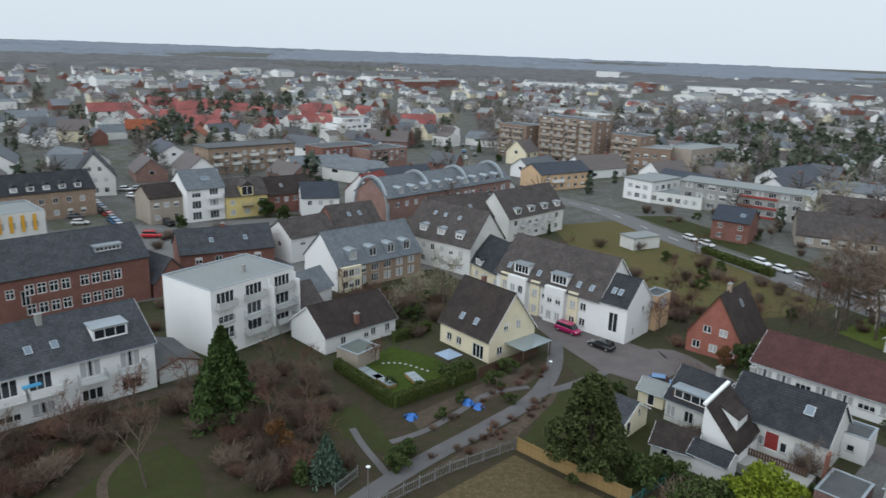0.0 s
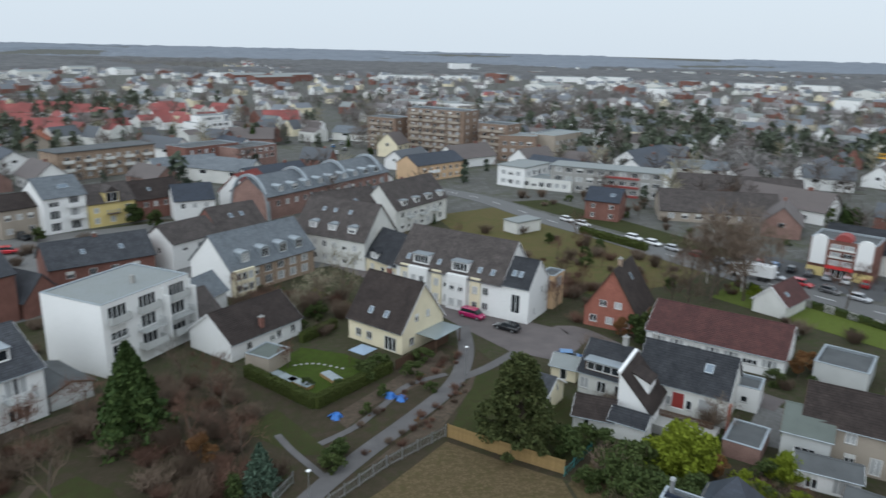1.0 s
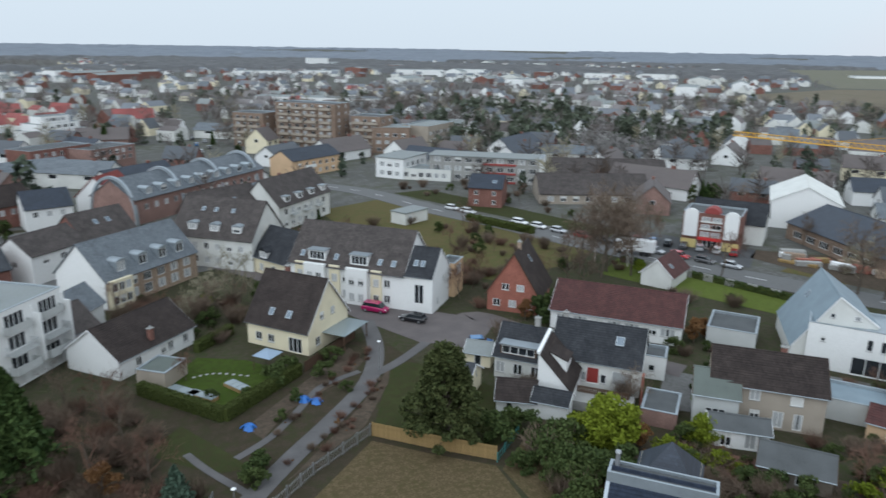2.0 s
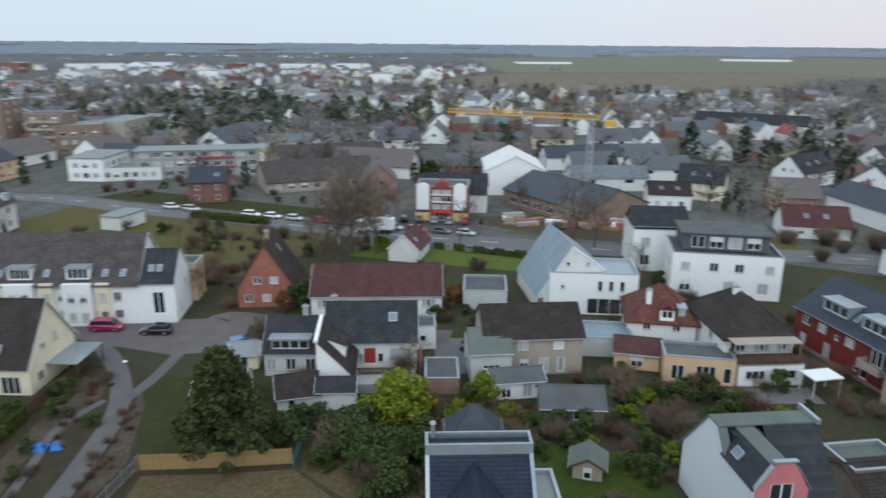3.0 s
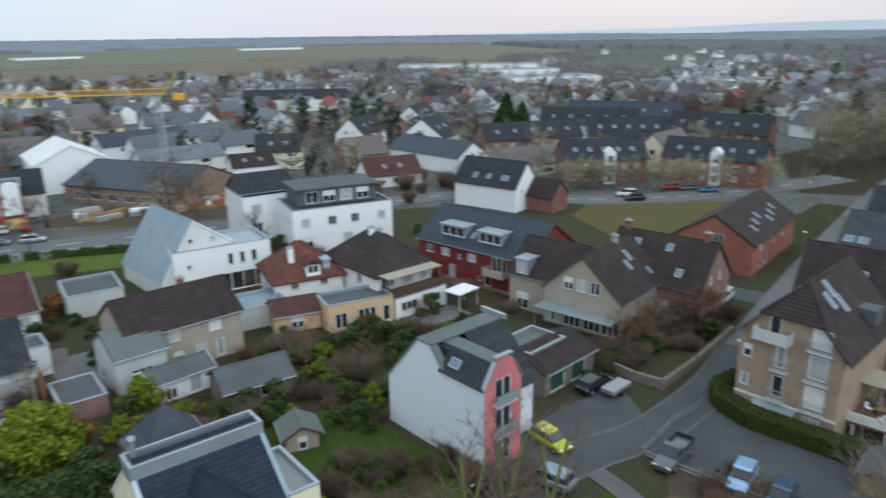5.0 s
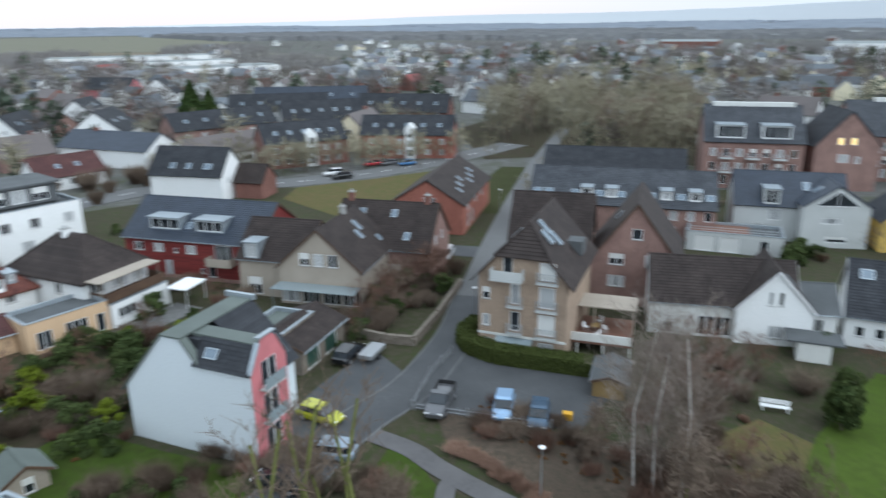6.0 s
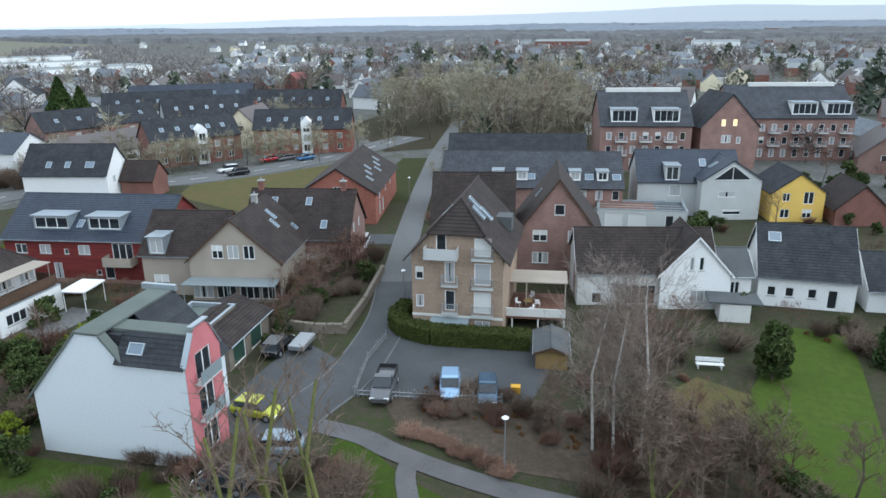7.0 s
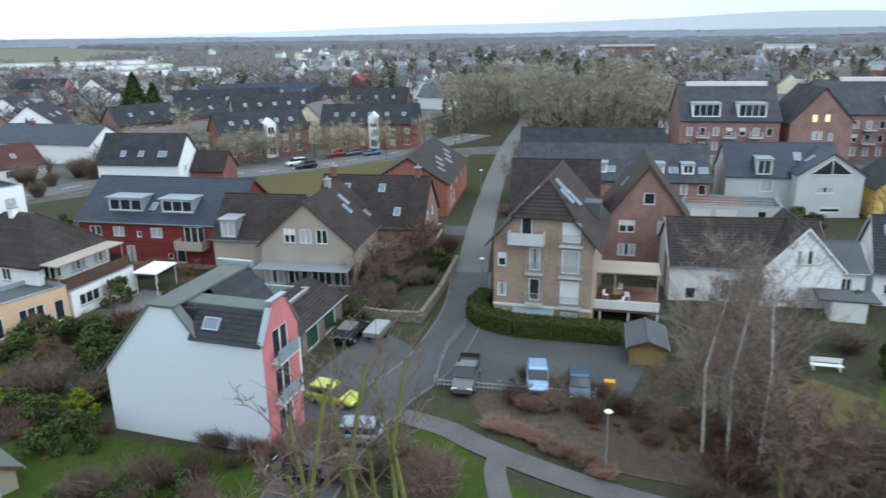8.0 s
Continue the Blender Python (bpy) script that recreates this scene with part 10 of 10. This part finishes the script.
            box(bm, -0.06, 0.06, -0.2, 0.2, -0.08, 0.08)
            part(nm, bm, mm, root, m=pose(sx * (L / 2 - (0.1 if sx > 0 else 0.1)), sy * h * 0.62, belt - (0.36 if sx > 0 else 0.2)))
    if kind == "pickup":
        bm = bmesh.new()
        for q in ((-L / 2 + 0.1, back - 0.05, -h * 0.9, -h * 0.82), (-L / 2 + 0.1, back - 0.05, h * 0.82, h * 0.9), (-L / 2 + 0.06, -L / 2 + 0.14, -h * 0.82, h * 0.82)):
            box(bm, *q, belt - 0.05, belt + 0.32)
        part("load_bed", bm, BLACK, root)
    CARS[kind, name, far] = root
    return root


# the northern street junction
for i, (x, y, hd) in enumerate(((-97.4, 225.2, 12), (-93.6, 226.4, 14), (-90.7, 215.4, 10), (-94.2, 186.7, 20), (-89.9, 180.2, 20))):
    car(("white", "silver", "white", "dark grey", "white")[i] + " car parked by the street junction", x, y, hd, ("white_car", "silver_car", "white_car", "grey_car", "white_car")[i], ((0.7, 0.7, 0.7), (0.4, 0.41, 0.42), (0.7, 0.7, 0.7), (0.07, 0.07, 0.08), (0.7, 0.7, 0.7))[i])
car("bright red van parked beside brick building", -67.5, 169.7, 8, "red_van", (0.5, 0.02, 0.03), "van")
car("magenta people carrier parked beside the terrace", 24.8, 116.4, -46, "magenta", (0.38, 0.008, 0.10), "van")
car("black estate car parked beside the terrace", 29.2, 109.9, 134, "black", (0.012, 0.013, 0.016), "estate")
car("light blue hatchback in the parking lot", 39.6, 7.8, 150, "pale_blue", (0.28, 0.42, 0.60), "hatch")
car("dark blue convertible in the parking lot", 37.2, 5.6, 148, "steel_blue", (0.05, 0.09, 0.14), "hatch")
car("dark grey pickup in the parking lot", 42.2, 12.7, 146, "grey", (0.10, 0.10, 0.105), "pickup")
car("yellow-green hatchback beside the pink front", 43.8, 23.0, 222, "lime", (0.42, 0.42, 0.02), "hatch")
car("silver-blue car parked under the mossy trees", 38.2, 23.4, 60, "silver_blue", (0.22, 0.27, 0.32), "estate")
car("dark car parked under the mossy trees", 35.6, 27.4, 50, "black", (0.012, 0.013, 0.016), "hatch")
car("dark car outside the garages", 54.6, 18.2, -40, "black", (0.012, 0.013, 0.016), "estate")
car("white off-road car on the main road", 145.0, 2.6, 98, "white", (0.7, 0.7, 0.7), "suv")
car("dark off-road car on the main road", 140.8, 1.6, 98, "black", (0.012, 0.013, 0.016), "suv")
car("white car at the street corner", 81.4, -1.6, 150, "white", (0.7, 0.7, 0.7), "estate")
car("blue hatchback beside the dark brick house", 35.2, 96.8, -20, "blue", (0.05, 0.16, 0.34), "hatch")
car("dark car outside the brick row", 152.0, -12.0, 100, "grey", (0.10, 0.10, 0.105), "hatch")
car("blue car outside the brick row", 150.0, -16.0, 100, "blue", (0.05, 0.16, 0.34), "hatch")
car("red car outside the brick row", 152.6, -8.0, 100, "red", (0.45, 0.02, 0.03), "hatch")
cr = random.Random(3)
COLS = (("white", (0.7, 0.7, 0.7)), ("silver", (0.42, 0.43, 0.45)), ("grey", (0.10, 0.10, 0.105)), ("black", (0.012, 0.013, 0.016)), ("blue", (0.05, 0.16, 0.34)), ("red", (0.45, 0.02, 0.03)))
for i, (x, y) in enumerate(((79.2, 163.0), (81.6, 157.5), (84.0, 152.0), (87.0, 145.5), (89.2, 140.2), (91.6, 135.0), (72.0, 179.0), (69.6, 184.5), (94.5, 128.5), (97.0, 123.5), (99.6, 118.5), (102.2, 113.5))):
    n, c = (("white", COLS[0][1]), ("white", COLS[0][1]), ("silver", COLS[1][1]), ("red", COLS[5][1]), ("grey", COLS[2][1]), ("silver", COLS[1][1]))[i % 6]
    car(n + " car parked along the main road", x, y, -64, n, c, "hatch" if i % 3 else "estate")
for i in range(22):
    n, c = COLS[cr.randrange(6)]
    a, b = i % 11, i // 11
    car(n + " car in the town car park", -79 - a * 2.0 + b * 11 + cr.uniform(-0.2, 0.2), 178 + a * 2.9 + b * 4.0, 135 + cr.uniform(-4, 4), n, c, ("hatch", "estate", "hatch")[i % 3])
for i in range(8):
    n, c = COLS[(i * 5) % 6]
    car(n + " car outside the shop", 95.4 + i * 1.9 * 1.1, 141.5 - i * 2.7 * 1.1, 40, n, c, "hatch")
for i in range(6):
    n, c = COLS[(i * 7) % 5]
    car(n + " car on the northern street", 14.6 + (i % 2) * 4.5, 320 + i * 11, 88, n, c, "hatch")

# ---- lamps, fences, garden things ----
def street_lamp(x, y, h, head, label, big=True):
    root = thing("street_lamp", pose(x, y, 0, 0, 0, head), label, "street lamp", "street lamps")
    bm = bmesh.new()
    tube(bm, (0, 0, 0), (0, 0, h), 0.07, 0.045, 8)
    part("post", bm, STEEL, root)
    bm = bmesh.new()
    tube(bm, (0, 0, h - 0.02), (0, 0, h + 0.1), 0.12, 0.26, 12)
    tube(bm, (0, 0, h + 0.1), (0, 0, h + 0.22), 0.26, 0.1, 12)
    part("lamp_head", bm, WHITEPAINT, root)
    return root


for x, y in ((18.2, 94.4), (-5.0, 66.9), (27.7, 10.2), (58.0, 3.2), (101.0, -18.6)):
    street_lamp(x, y, 4.3, 0, "grey lamp post with a white mushroom head")


def fence(label, pts, h, material, post_mat, slat=0.14, gap=0.02, name="fence"):
    """A fence of upright slats between posts; every post and slat is a part."""
    root = thing(name, pose(pts[0][0], pts[0][1], 0), label, "fence")
    ox, oy = pts[0]
    bm = bmesh.new()
    box(bm, -slat / 2, slat / 2, -0.012, 0.012, 0.05, h)
    sm = bpy.data.meshes.new("slat")
    bm.to_mesh(sm)
    bm.free()
    sm.materials.append(material)
    bm = bmesh.new()
    box(bm, -0.05, 0.05, -0.05, 0.05, 0, h + 0.08)
    pm = bpy.data.meshes.new("post")
    bm.to_mesh(pm)
    bm.free()
    pm.materials.append(post_mat)
    for (x0, y0), (x1, y1) in zip(pts, pts[1:]):
        ln = math.hypot(x1 - x0, y1 - y0)
        hd = math.degrees(math.atan2(y1 - y0, x1 - x0))
        n = max(1, int(ln / 2.2))
        for i in range(n + 1):
            part("post", pm, None, root, m=pose(x0 - ox + (x1 - x0) * i / n, y0 - oy + (y1 - y0) * i / n, 0, 0, 0, hd))
        m = int(ln / (slat + gap))
        for i in range(m):
            f = (i + 0.5) / m
            part("slat", sm, None, root, m=pose(x0 - ox + (x1 - x0) * f, y0 - oy + (y1 - y0) * f, 0, 0, 0, hd))
        bm = bmesh.new()
        for z in (0.3, h - 0.25):
            tube(bm, (x0 - ox, y0 - oy, z), (x1 - ox, y1 - oy, z), 0.03, 0.03, 4)
        part("rail", bm, post_mat, root)
    return root


fence("weathered yellow-brown board fence", [(11.9, 78.0), (17.0, 73.2), (23.0, 68.0)], 1.8, WOOD, WOOD, 0.22, 0.01)
fence("grey metal mat fence beside the path", [(-6.0, 64.2), (-3.0, 66.8), (3.7, 72.8), (11.7, 78.2)], 1.5, STEEL, STEEL, 0.04, 0.22)
fence("short grey metal fence beside the spruce", [(-8.6, 68.2), (-6.6, 71.6)], 1.4, STEEL, STEEL, 0.04, 0.16)
fence("grey board fence behind the cream house's garden", [(8.4, 97.6), (12.8, 101.6), (18.2, 106.6)], 1.6, DARKWOOD, DARKWOOD, 0.25, 0.01)
fence("teal wire fence between the plots", [(22.9, 67.6), (28.0, 72.0)], 1.2, TEALPAINT, TEALPAINT, 0.05, 0.3)
fence("grey metal barrier of the parking lot", [(42.6, 15.0), (35.6, 5.2)], 0.9, STEEL, STEEL, 0.04, 0.3)
fence("grey metal barrier beside the street", [(51.8, 8.2), (48.2, 11.7), (42.8, 15.2)], 0.9, STEEL, STEEL, 0.04, 0.3)
# garden wall with stones at the street corner
def stone_wall(label, pts, h, t=0.45):
    root = thing("garden_wall", pose(pts[0][0], pts[0][1], 0), label, "wall")
    ox, oy = pts[0]
    sr = random.Random(5)
    meshes = []
    for k in range(5):
        bm = bmesh.new()
        w, hh = sr.uniform(0.4, 0.7), 0.26
        box(bm, -w / 2, w / 2, -t / 2, t / 2, 0, hh)
        for v in bm.verts:
            v.co += Vector((sr.uniform(-0.03, 0.03), sr.uniform(-0.05, 0.05), sr.uniform(-0.02, 0.02)))
        me = bpy.data.meshes.new("stone")
        bm.to_mesh(me)
        bm.free()
        me.materials.append(STONE)
        meshes.append((me, w))
    for (x0, y0), (x1, y1) in zip(pts, pts[1:]):
        ln = math.hypot(x1 - x0, y1 - y0)
        hd = math.degrees(math.atan2(y1 - y0, x1 - x0))
        for r in range(int(h / 0.26)):
            f = 0.3 * (r % 2)
            while f < ln:
                me, w = sr.choice(meshes)
                part("stone", me, None, root, m=pose(x0 - ox + (x1 - x0) * f / ln, y0 - oy + (y1 - y0) * f / ln, r * 0.26, 0, 0, hd))
                f += w + 0.02
    return root


stone_wall("rough natural stone garden wall at the street corner", [(59.6, 16.4), (56.8, 13.8), (55.2, 11.2), (61, 6.6), (70, 0.4)], 1.1)
# garden beside the cream house: lawn, cold frames, pavilion, stepping stones
sheet("garden_lawn", [(-11.6, 99.0), (-3.6, 89.6), (6.6, 97.8), (1.5, 104.5), (-5, 108)], 0.06, BRIGHTGRASS, "small bright lawn enclosed by the hedge", "lawn")
for x, y, w, d, hd in ((-7.6, 97.2, 1.6, 4.6, 40), (-5.4, 95.0, 1.4, 4.2, 40), (-1.0, 96.2, 1.6, 3.6, 30)):
    root = thing("cold_frame", pose(x, y, 0.06, 0, 0, hd), "low glazed cold frame on the garden lawn", "cold frame", "cold frames")
    bm = bmesh.new()
    box(bm, -w / 2, w / 2, -d / 2, d / 2, 0, 0.45)
    part("base", bm, WOOD, root)
    for i in range(3):
        bm = bmesh.new()
        box(bm, -w / 2 + 0.04, w / 2 - 0.04, -d / 2 + d * i / 3 + 0.04, -d / 2 + d * (i + 1) / 3 - 0.04, 0.45, 0.5)
        part("glazed_lid", bm, AWNGLASS, root)
root = thing("garden_pavilion", pose(3.9, 100.6, 0, 0, 0, 42), "garden pavilion with grey-blue canvas roof", "pavilion")
bm = bmesh.new()
for sx in (-1, 1):
    for sy in (-1, 1):
        tube(bm, (sx * 1.4, sy * 1.4, 0), (sx * 1.4, sy * 1.4, 2.3), 0.05, 0.05, 5)
part("frame", bm, DARKWOOD, root)
bm = bmesh.new()
for i in range(4):
    a, b = math.pi / 4 + i * math.pi / 2, math.pi / 4 + (i + 1) * math.pi / 2
    poly(bm, [(2.15 * math.cos(a), 2.15 * math.sin(a), 2.3), (2.15 * math.cos(b), 2.15 * math.sin(b), 2.3), (0, 0, 2.8)])
part("canopy", bm, plain("grey_blue_canvas", (0.24, 0.31, 0.40), 0.8), root)
root = thing("carport", pose(16.4, 105.8, 0, 0, 0, -48), "grey glass carport against the cream gable", "carport")
bm = bmesh.new()
box(bm, -2.2, 2.2, -3.4, 3.4, 2.5, 2.58)
part("roof", bm, AWNGLASS, root)
for sx in (-2, 2):
    for sy in (-3.2, 3.2):
        bm = bmesh.new()
        box(bm, sx - 0.07, sx + 0.07, sy - 0.07, sy + 0.07, 0, 2.5)
        part("post", bm, DARKWOOD, root)
for i in range(9):
    bm = bmesh.new()
    tube(bm, (0, 0, 0), (0, 0, 0.05), 0.25, 0.24, 9)
    tagged(part("stepping_stone", bm, CONCRETE, m=pose(-6 + i * 0.85, 101.5 + math.sin(i * 0.5) * 0.8 - i * 0.2, 0.06)), "round pale stepping stone in the lawn", "stepping stone", "stepping stones")
for x, y in ((-1.1, 85.2), (7.8, 88.6), (6.4, 89.6)):
    bm = bmesh.new()
    for k in range(10):
        a0, a1 = k * math.pi / 5, (k + 1) * math.pi / 5
        r = 0.9 + 0.25 * math.sin(k * 2.1)
        poly(bm, [(0, 0, 0.55), (math.cos(a0) * 0.5, math.sin(a0) * 0.5, 0.42), (math.cos(a1) * 0.5, math.sin(a1) * 0.5, 0.45)])
        poly(bm, [(math.cos(a0) * 0.5, math.sin(a0) * 0.5, 0.42), (math.cos(a0) * r, math.sin(a0) * r, 0.0), (math.cos(a1) * r, math.sin(a1) * r, 0.0), (math.cos(a1) * 0.5, math.sin(a1) * 0.5, 0.45)])
    tagged(part("tarpaulin", bm, BLUEPAINT, m=pose(x, y, 0.06)), "crumpled blue tarpaulin on the garden bed", "tarpaulin", "blue tarpaulins")
# white garden bench
root = thing("garden_bench", pose(31.6, -14.2, 0.05, 0, 0, -128), "white wooden garden bench on the grass", "bench")
for i in range(4):
    bm = bmesh.new()
    box(bm, -1.2, 1.2, -0.28 + i * 0.14, -0.17 + i * 0.14, 0.42, 0.46)
    part("seat_slat", bm, WHITEPAINT, root)
for i in range(3):
    bm = bmesh.new()
    box(bm, -1.2, 1.2, 0.3, 0.34, 0.55 + i * 0.14, 0.65 + i * 0.14)
    part("back_slat", bm, WHITEPAINT, root)
for sx in (-1.0, 1.0):
    bm = bmesh.new()
    box(bm, sx - 0.05, sx + 0.05, -0.25, -0.17, 0, 0.42)
    box(bm, sx - 0.05, sx + 0.05, 0.24, 0.3, 0, 0.95)
    box(bm, sx - 0.05, sx + 0.05, -0.25, 0.3, 0.36, 0.42)
    part("leg", bm, WHITEPAINT, root)
# garden shed beside the lot, deck chairs
house("small wooden shed with ribbed roof", *front((37.6, -3.0), (41.4, -5.8), 2.8), 1.6, 2.1, WOOD, FELT, {}, name="shed", steps=False, over=0.2)
bm = bmesh.new()
box(bm, -0.4, 0.4, -0.3, 0.3, 0, 0.6)
tagged(part("salt_bin", bm, YELLOWPAINT, m=pose(36.6, 3.2, 0.08, 0, 0, -125)), "small yellow grit bin at the lot's edge", "bin")
# tower crane over the building site
root = thing("tower_crane", pose(143.0, 108.0, 0, 0, 0, 106), "yellow tower crane over the building site", "crane")
bm = bmesh.new()
for sx in (-0.6, 0.6):
    for sy in (-0.6, 0.6):
        tube(bm, (sx, sy, 0), (sx, sy, 23), 0.09, 0.09, 4)
for i in range(15):
    z = i * 1.55
    for a, b in (((-0.6, -0.6), (0.6, -0.6)), ((0.6, -0.6), (0.6, 0.6)), ((0.6, 0.6), (-0.6, 0.6)), ((-0.6, 0.6), (-0.6, -0.6))):
        tube(bm, (*a, z), (*b, z + 1.55), 0.05, 0.05, 3)
part("mast", bm, RAILGREY, root)
bm = bmesh.new()
for y in (-0.5, 0.5):
    tube(bm, (-2, y, 23), (40, y, 23), 0.1, 0.1, 4)
tube(bm, (-2, 0, 24.2), (40, 0, 24.0), 0.1, 0.1, 4)
for i in range(28):
    x = -2 + i * 1.5
    for y in (-0.5, 0.5):
        tube(bm, (x, y, 23), (x + 0.75, 0, 24.1), 0.05, 0.05, 3)
        tube(bm, (x + 0.75, 0, 24.1), (x + 1.5, y, 23), 0.05, 0.05, 3)
part("jib", bm, YELLOWPAINT, root)
bm = bmesh.new()
tube(bm, (-1.5, 0, 23), (-4.5, 0, 27.5), 0.12, 0.12, 4)
tube(bm, (-4.5, 0, 27.5), (14, 0, 24.2), 0.05, 0.05, 3)
box(bm, -6, -3.5, -0.7, 0.7, 21.6, 23)
part("counter_jib", bm, YELLOWPAINT, root)
block("small white flat-roofed kiosk on the meadow", (53.6, 176.0), 27, 8.6, 5.0, 3.0, OFFWHITE, {"R": [(-2.4, 0.1, 1.2, 2.1, 1)]}, FELTLIGHT, name="kiosk", overhang=0.2)
root = thing("trailer", pose(53.9, 16.0, 0.09, 0, 0, -40), "pale flat car trailer beside the garages", "trailer")
bm = bmesh.new()
box(bm, -1.7, 1.5, -0.8, 0.8, 0.45, 0.95)
bmesh.ops.bevel(bm, geom=bm.edges[:], offset=0.06, segments=1, affect="EDGES")
part("body", bm, STEEL, root)
bm = bmesh.new()
tube(bm, (1.5, 0, 0.5), (2.7, 0, 0.45), 0.05, 0.04, 5)
part("drawbar", bm, STEEL, root)
for sy in (-0.85, 0.85):
    bm = bmesh.new()
    tube(bm, (-0.2, sy - 0.09, 0.3), (-0.2, sy + 0.09, 0.3), 0.3, 0.3, 12)
    part("wheel", bm, BLACK, root)
# lorry on the main road
root = thing("lorry", pose(89.6, 129.6, 0.09, 0, 0, 130), "white box lorry beside the main road", "lorry")
bm = bmesh.new()
box(bm, -4.4, 2.0, -1.2, 1.2, 1.0, 3.4)
part("cargo_box", bm, WHITEPAINT, root)
bm = bmesh.new()
box(bm, 2.2, 4.2, -1.15, 1.15, 0.5, 2.8)
part("cab", bm, WHITEPAINT, root)
for x in (-3, -1.8, 3.2):
    for sy in (-1, 1):
        bm = bmesh.new()
        tube(bm, (x, sy * 0.9, 0.48), (x, sy * 1.18, 0.48), 0.48, 0.48, 12)
        part("wheel", bm, BLACK, root)

# blue sheet over a balcony of the white flats
bm = bmesh.new()
box(bm, -1.1, 1.1, -0.35, 0.35, 0, 0.3)
bmesh.ops.bevel(bm, geom=bm.edges[:], offset=0.12, segments=2, affect="EDGES")
tagged(part("plastic_cover", bm, plain("light_blue_plastic", (0.10, 0.42, 0.68), 0.4), m=pose(-47.4, 81.3, 4.92, 0, 0, 43)), "light blue plastic cover lying over a balcony rail", "cover")


def garden_chair(label, x, y, z, head):
    """A white plastic garden chair: seat, back and four legs."""
    root = thing("garden_chair", pose(x, y, z, 0, 0, head), label, "chair", "chairs on the deck")
    for nm, q in (("seat", (-0.24, 0.24, -0.24, 0.24, 0.42, 0.46)), ("backrest", (-0.24, 0.24, 0.22, 0.27, 0.5, 0.92))):
        bm = bmesh.new()
        box(bm, *q)
        bmesh.ops.bevel(bm, geom=bm.edges[:], offset=0.015, segments=1, affect="EDGES")
        part(nm, bm, WHITEPAINT, root)
    for sx in (-0.21, 0.21):
        for sy in (-0.2, 0.23):
            bm = bmesh.new()
            tube(bm, (sx, sy, 0), (sx * 0.95, sy, 0.92 if sy > 0 else 0.44), 0.022, 0.02, 5)
            part("leg", bm, WHITEPAINT, root)
    return root


first = garden_chair("white plastic garden chair on the wooden deck", 48.4, -7.6, 1.36, 40)
for x, y, hd in ((49.6, -6.0, -60), (47.6, -6.2, 120), (50.4, -8.2, 200)):
    copy_thing(first, pose(x, y, 1.36, 0, 0, hd))
root = thing("garden_table", pose(49.0, -6.8, 1.36, 0, 0, -37), "small brown wooden table on the deck", "table")
bm = bmesh.new()
box(bm, -0.6, 0.6, -0.4, 0.4, 0.7, 0.75)
part("tabletop", bm, WOOD, root)
for sx in (-0.5, 0.5):
    for sy in (-0.32, 0.32):
        bm = bmesh.new()
        box(bm, sx - 0.035, sx + 0.035, sy - 0.035, sy + 0.035, 0, 0.7)
        part("leg", bm, DARKWOOD, root)

# stacked material on the building site
def pallet(label, x, y, z, head, w, d, h, stuff):
    bm = bmesh.new()
    box(bm, -w / 2, w / 2, -d / 2, d / 2, 0, h)
    bmesh.ops.bevel(bm, geom=bm.edges[:], offset=0.05, segments=1, affect="EDGES")
    return tagged(part("pallet_load", bm, stuff, m=pose(x, y, z, 0, 0, head)), label, "stack", "stacks on the building site")


for i in range(58):
    f, k = cr.random(), cr.random()
    x, y = 115.5 + 18 * f + 6 * k, 112 - 26 * f + 5 * k
    lab, mm = (("stack of tan bricks on a pallet", TANBRICK), ("stack of pale planks on the building site", WOOD), ("stack of red bricks on a pallet", ORANGEBRICK), ("white wrapped building material on a pallet", WHITEPAINT), ("stack of grey concrete blocks on a pallet", CONCRETE))[i % 5]
    pallet(lab, x, y, 0.05, cr.uniform(-70, -20), cr.uniform(1.6, 5.5), cr.uniform(0.8, 1.6), cr.uniform(0.5, 1.7), mm)
# pale panels set in the hedge along the lawn
root = thing("panel_fence", pose(97.4, 92.5, 0, 0, 0, -66), "row of pale concrete panels in the hedge", "fence")
for i in range(9):
    bm = bmesh.new()
    box(bm, -0.9, 0.9, -0.1, 0.1, 0, 1.5)
    part("panel", bm, CONCRETE, root, m=pose(-4.27 * i, 0.5, 0))
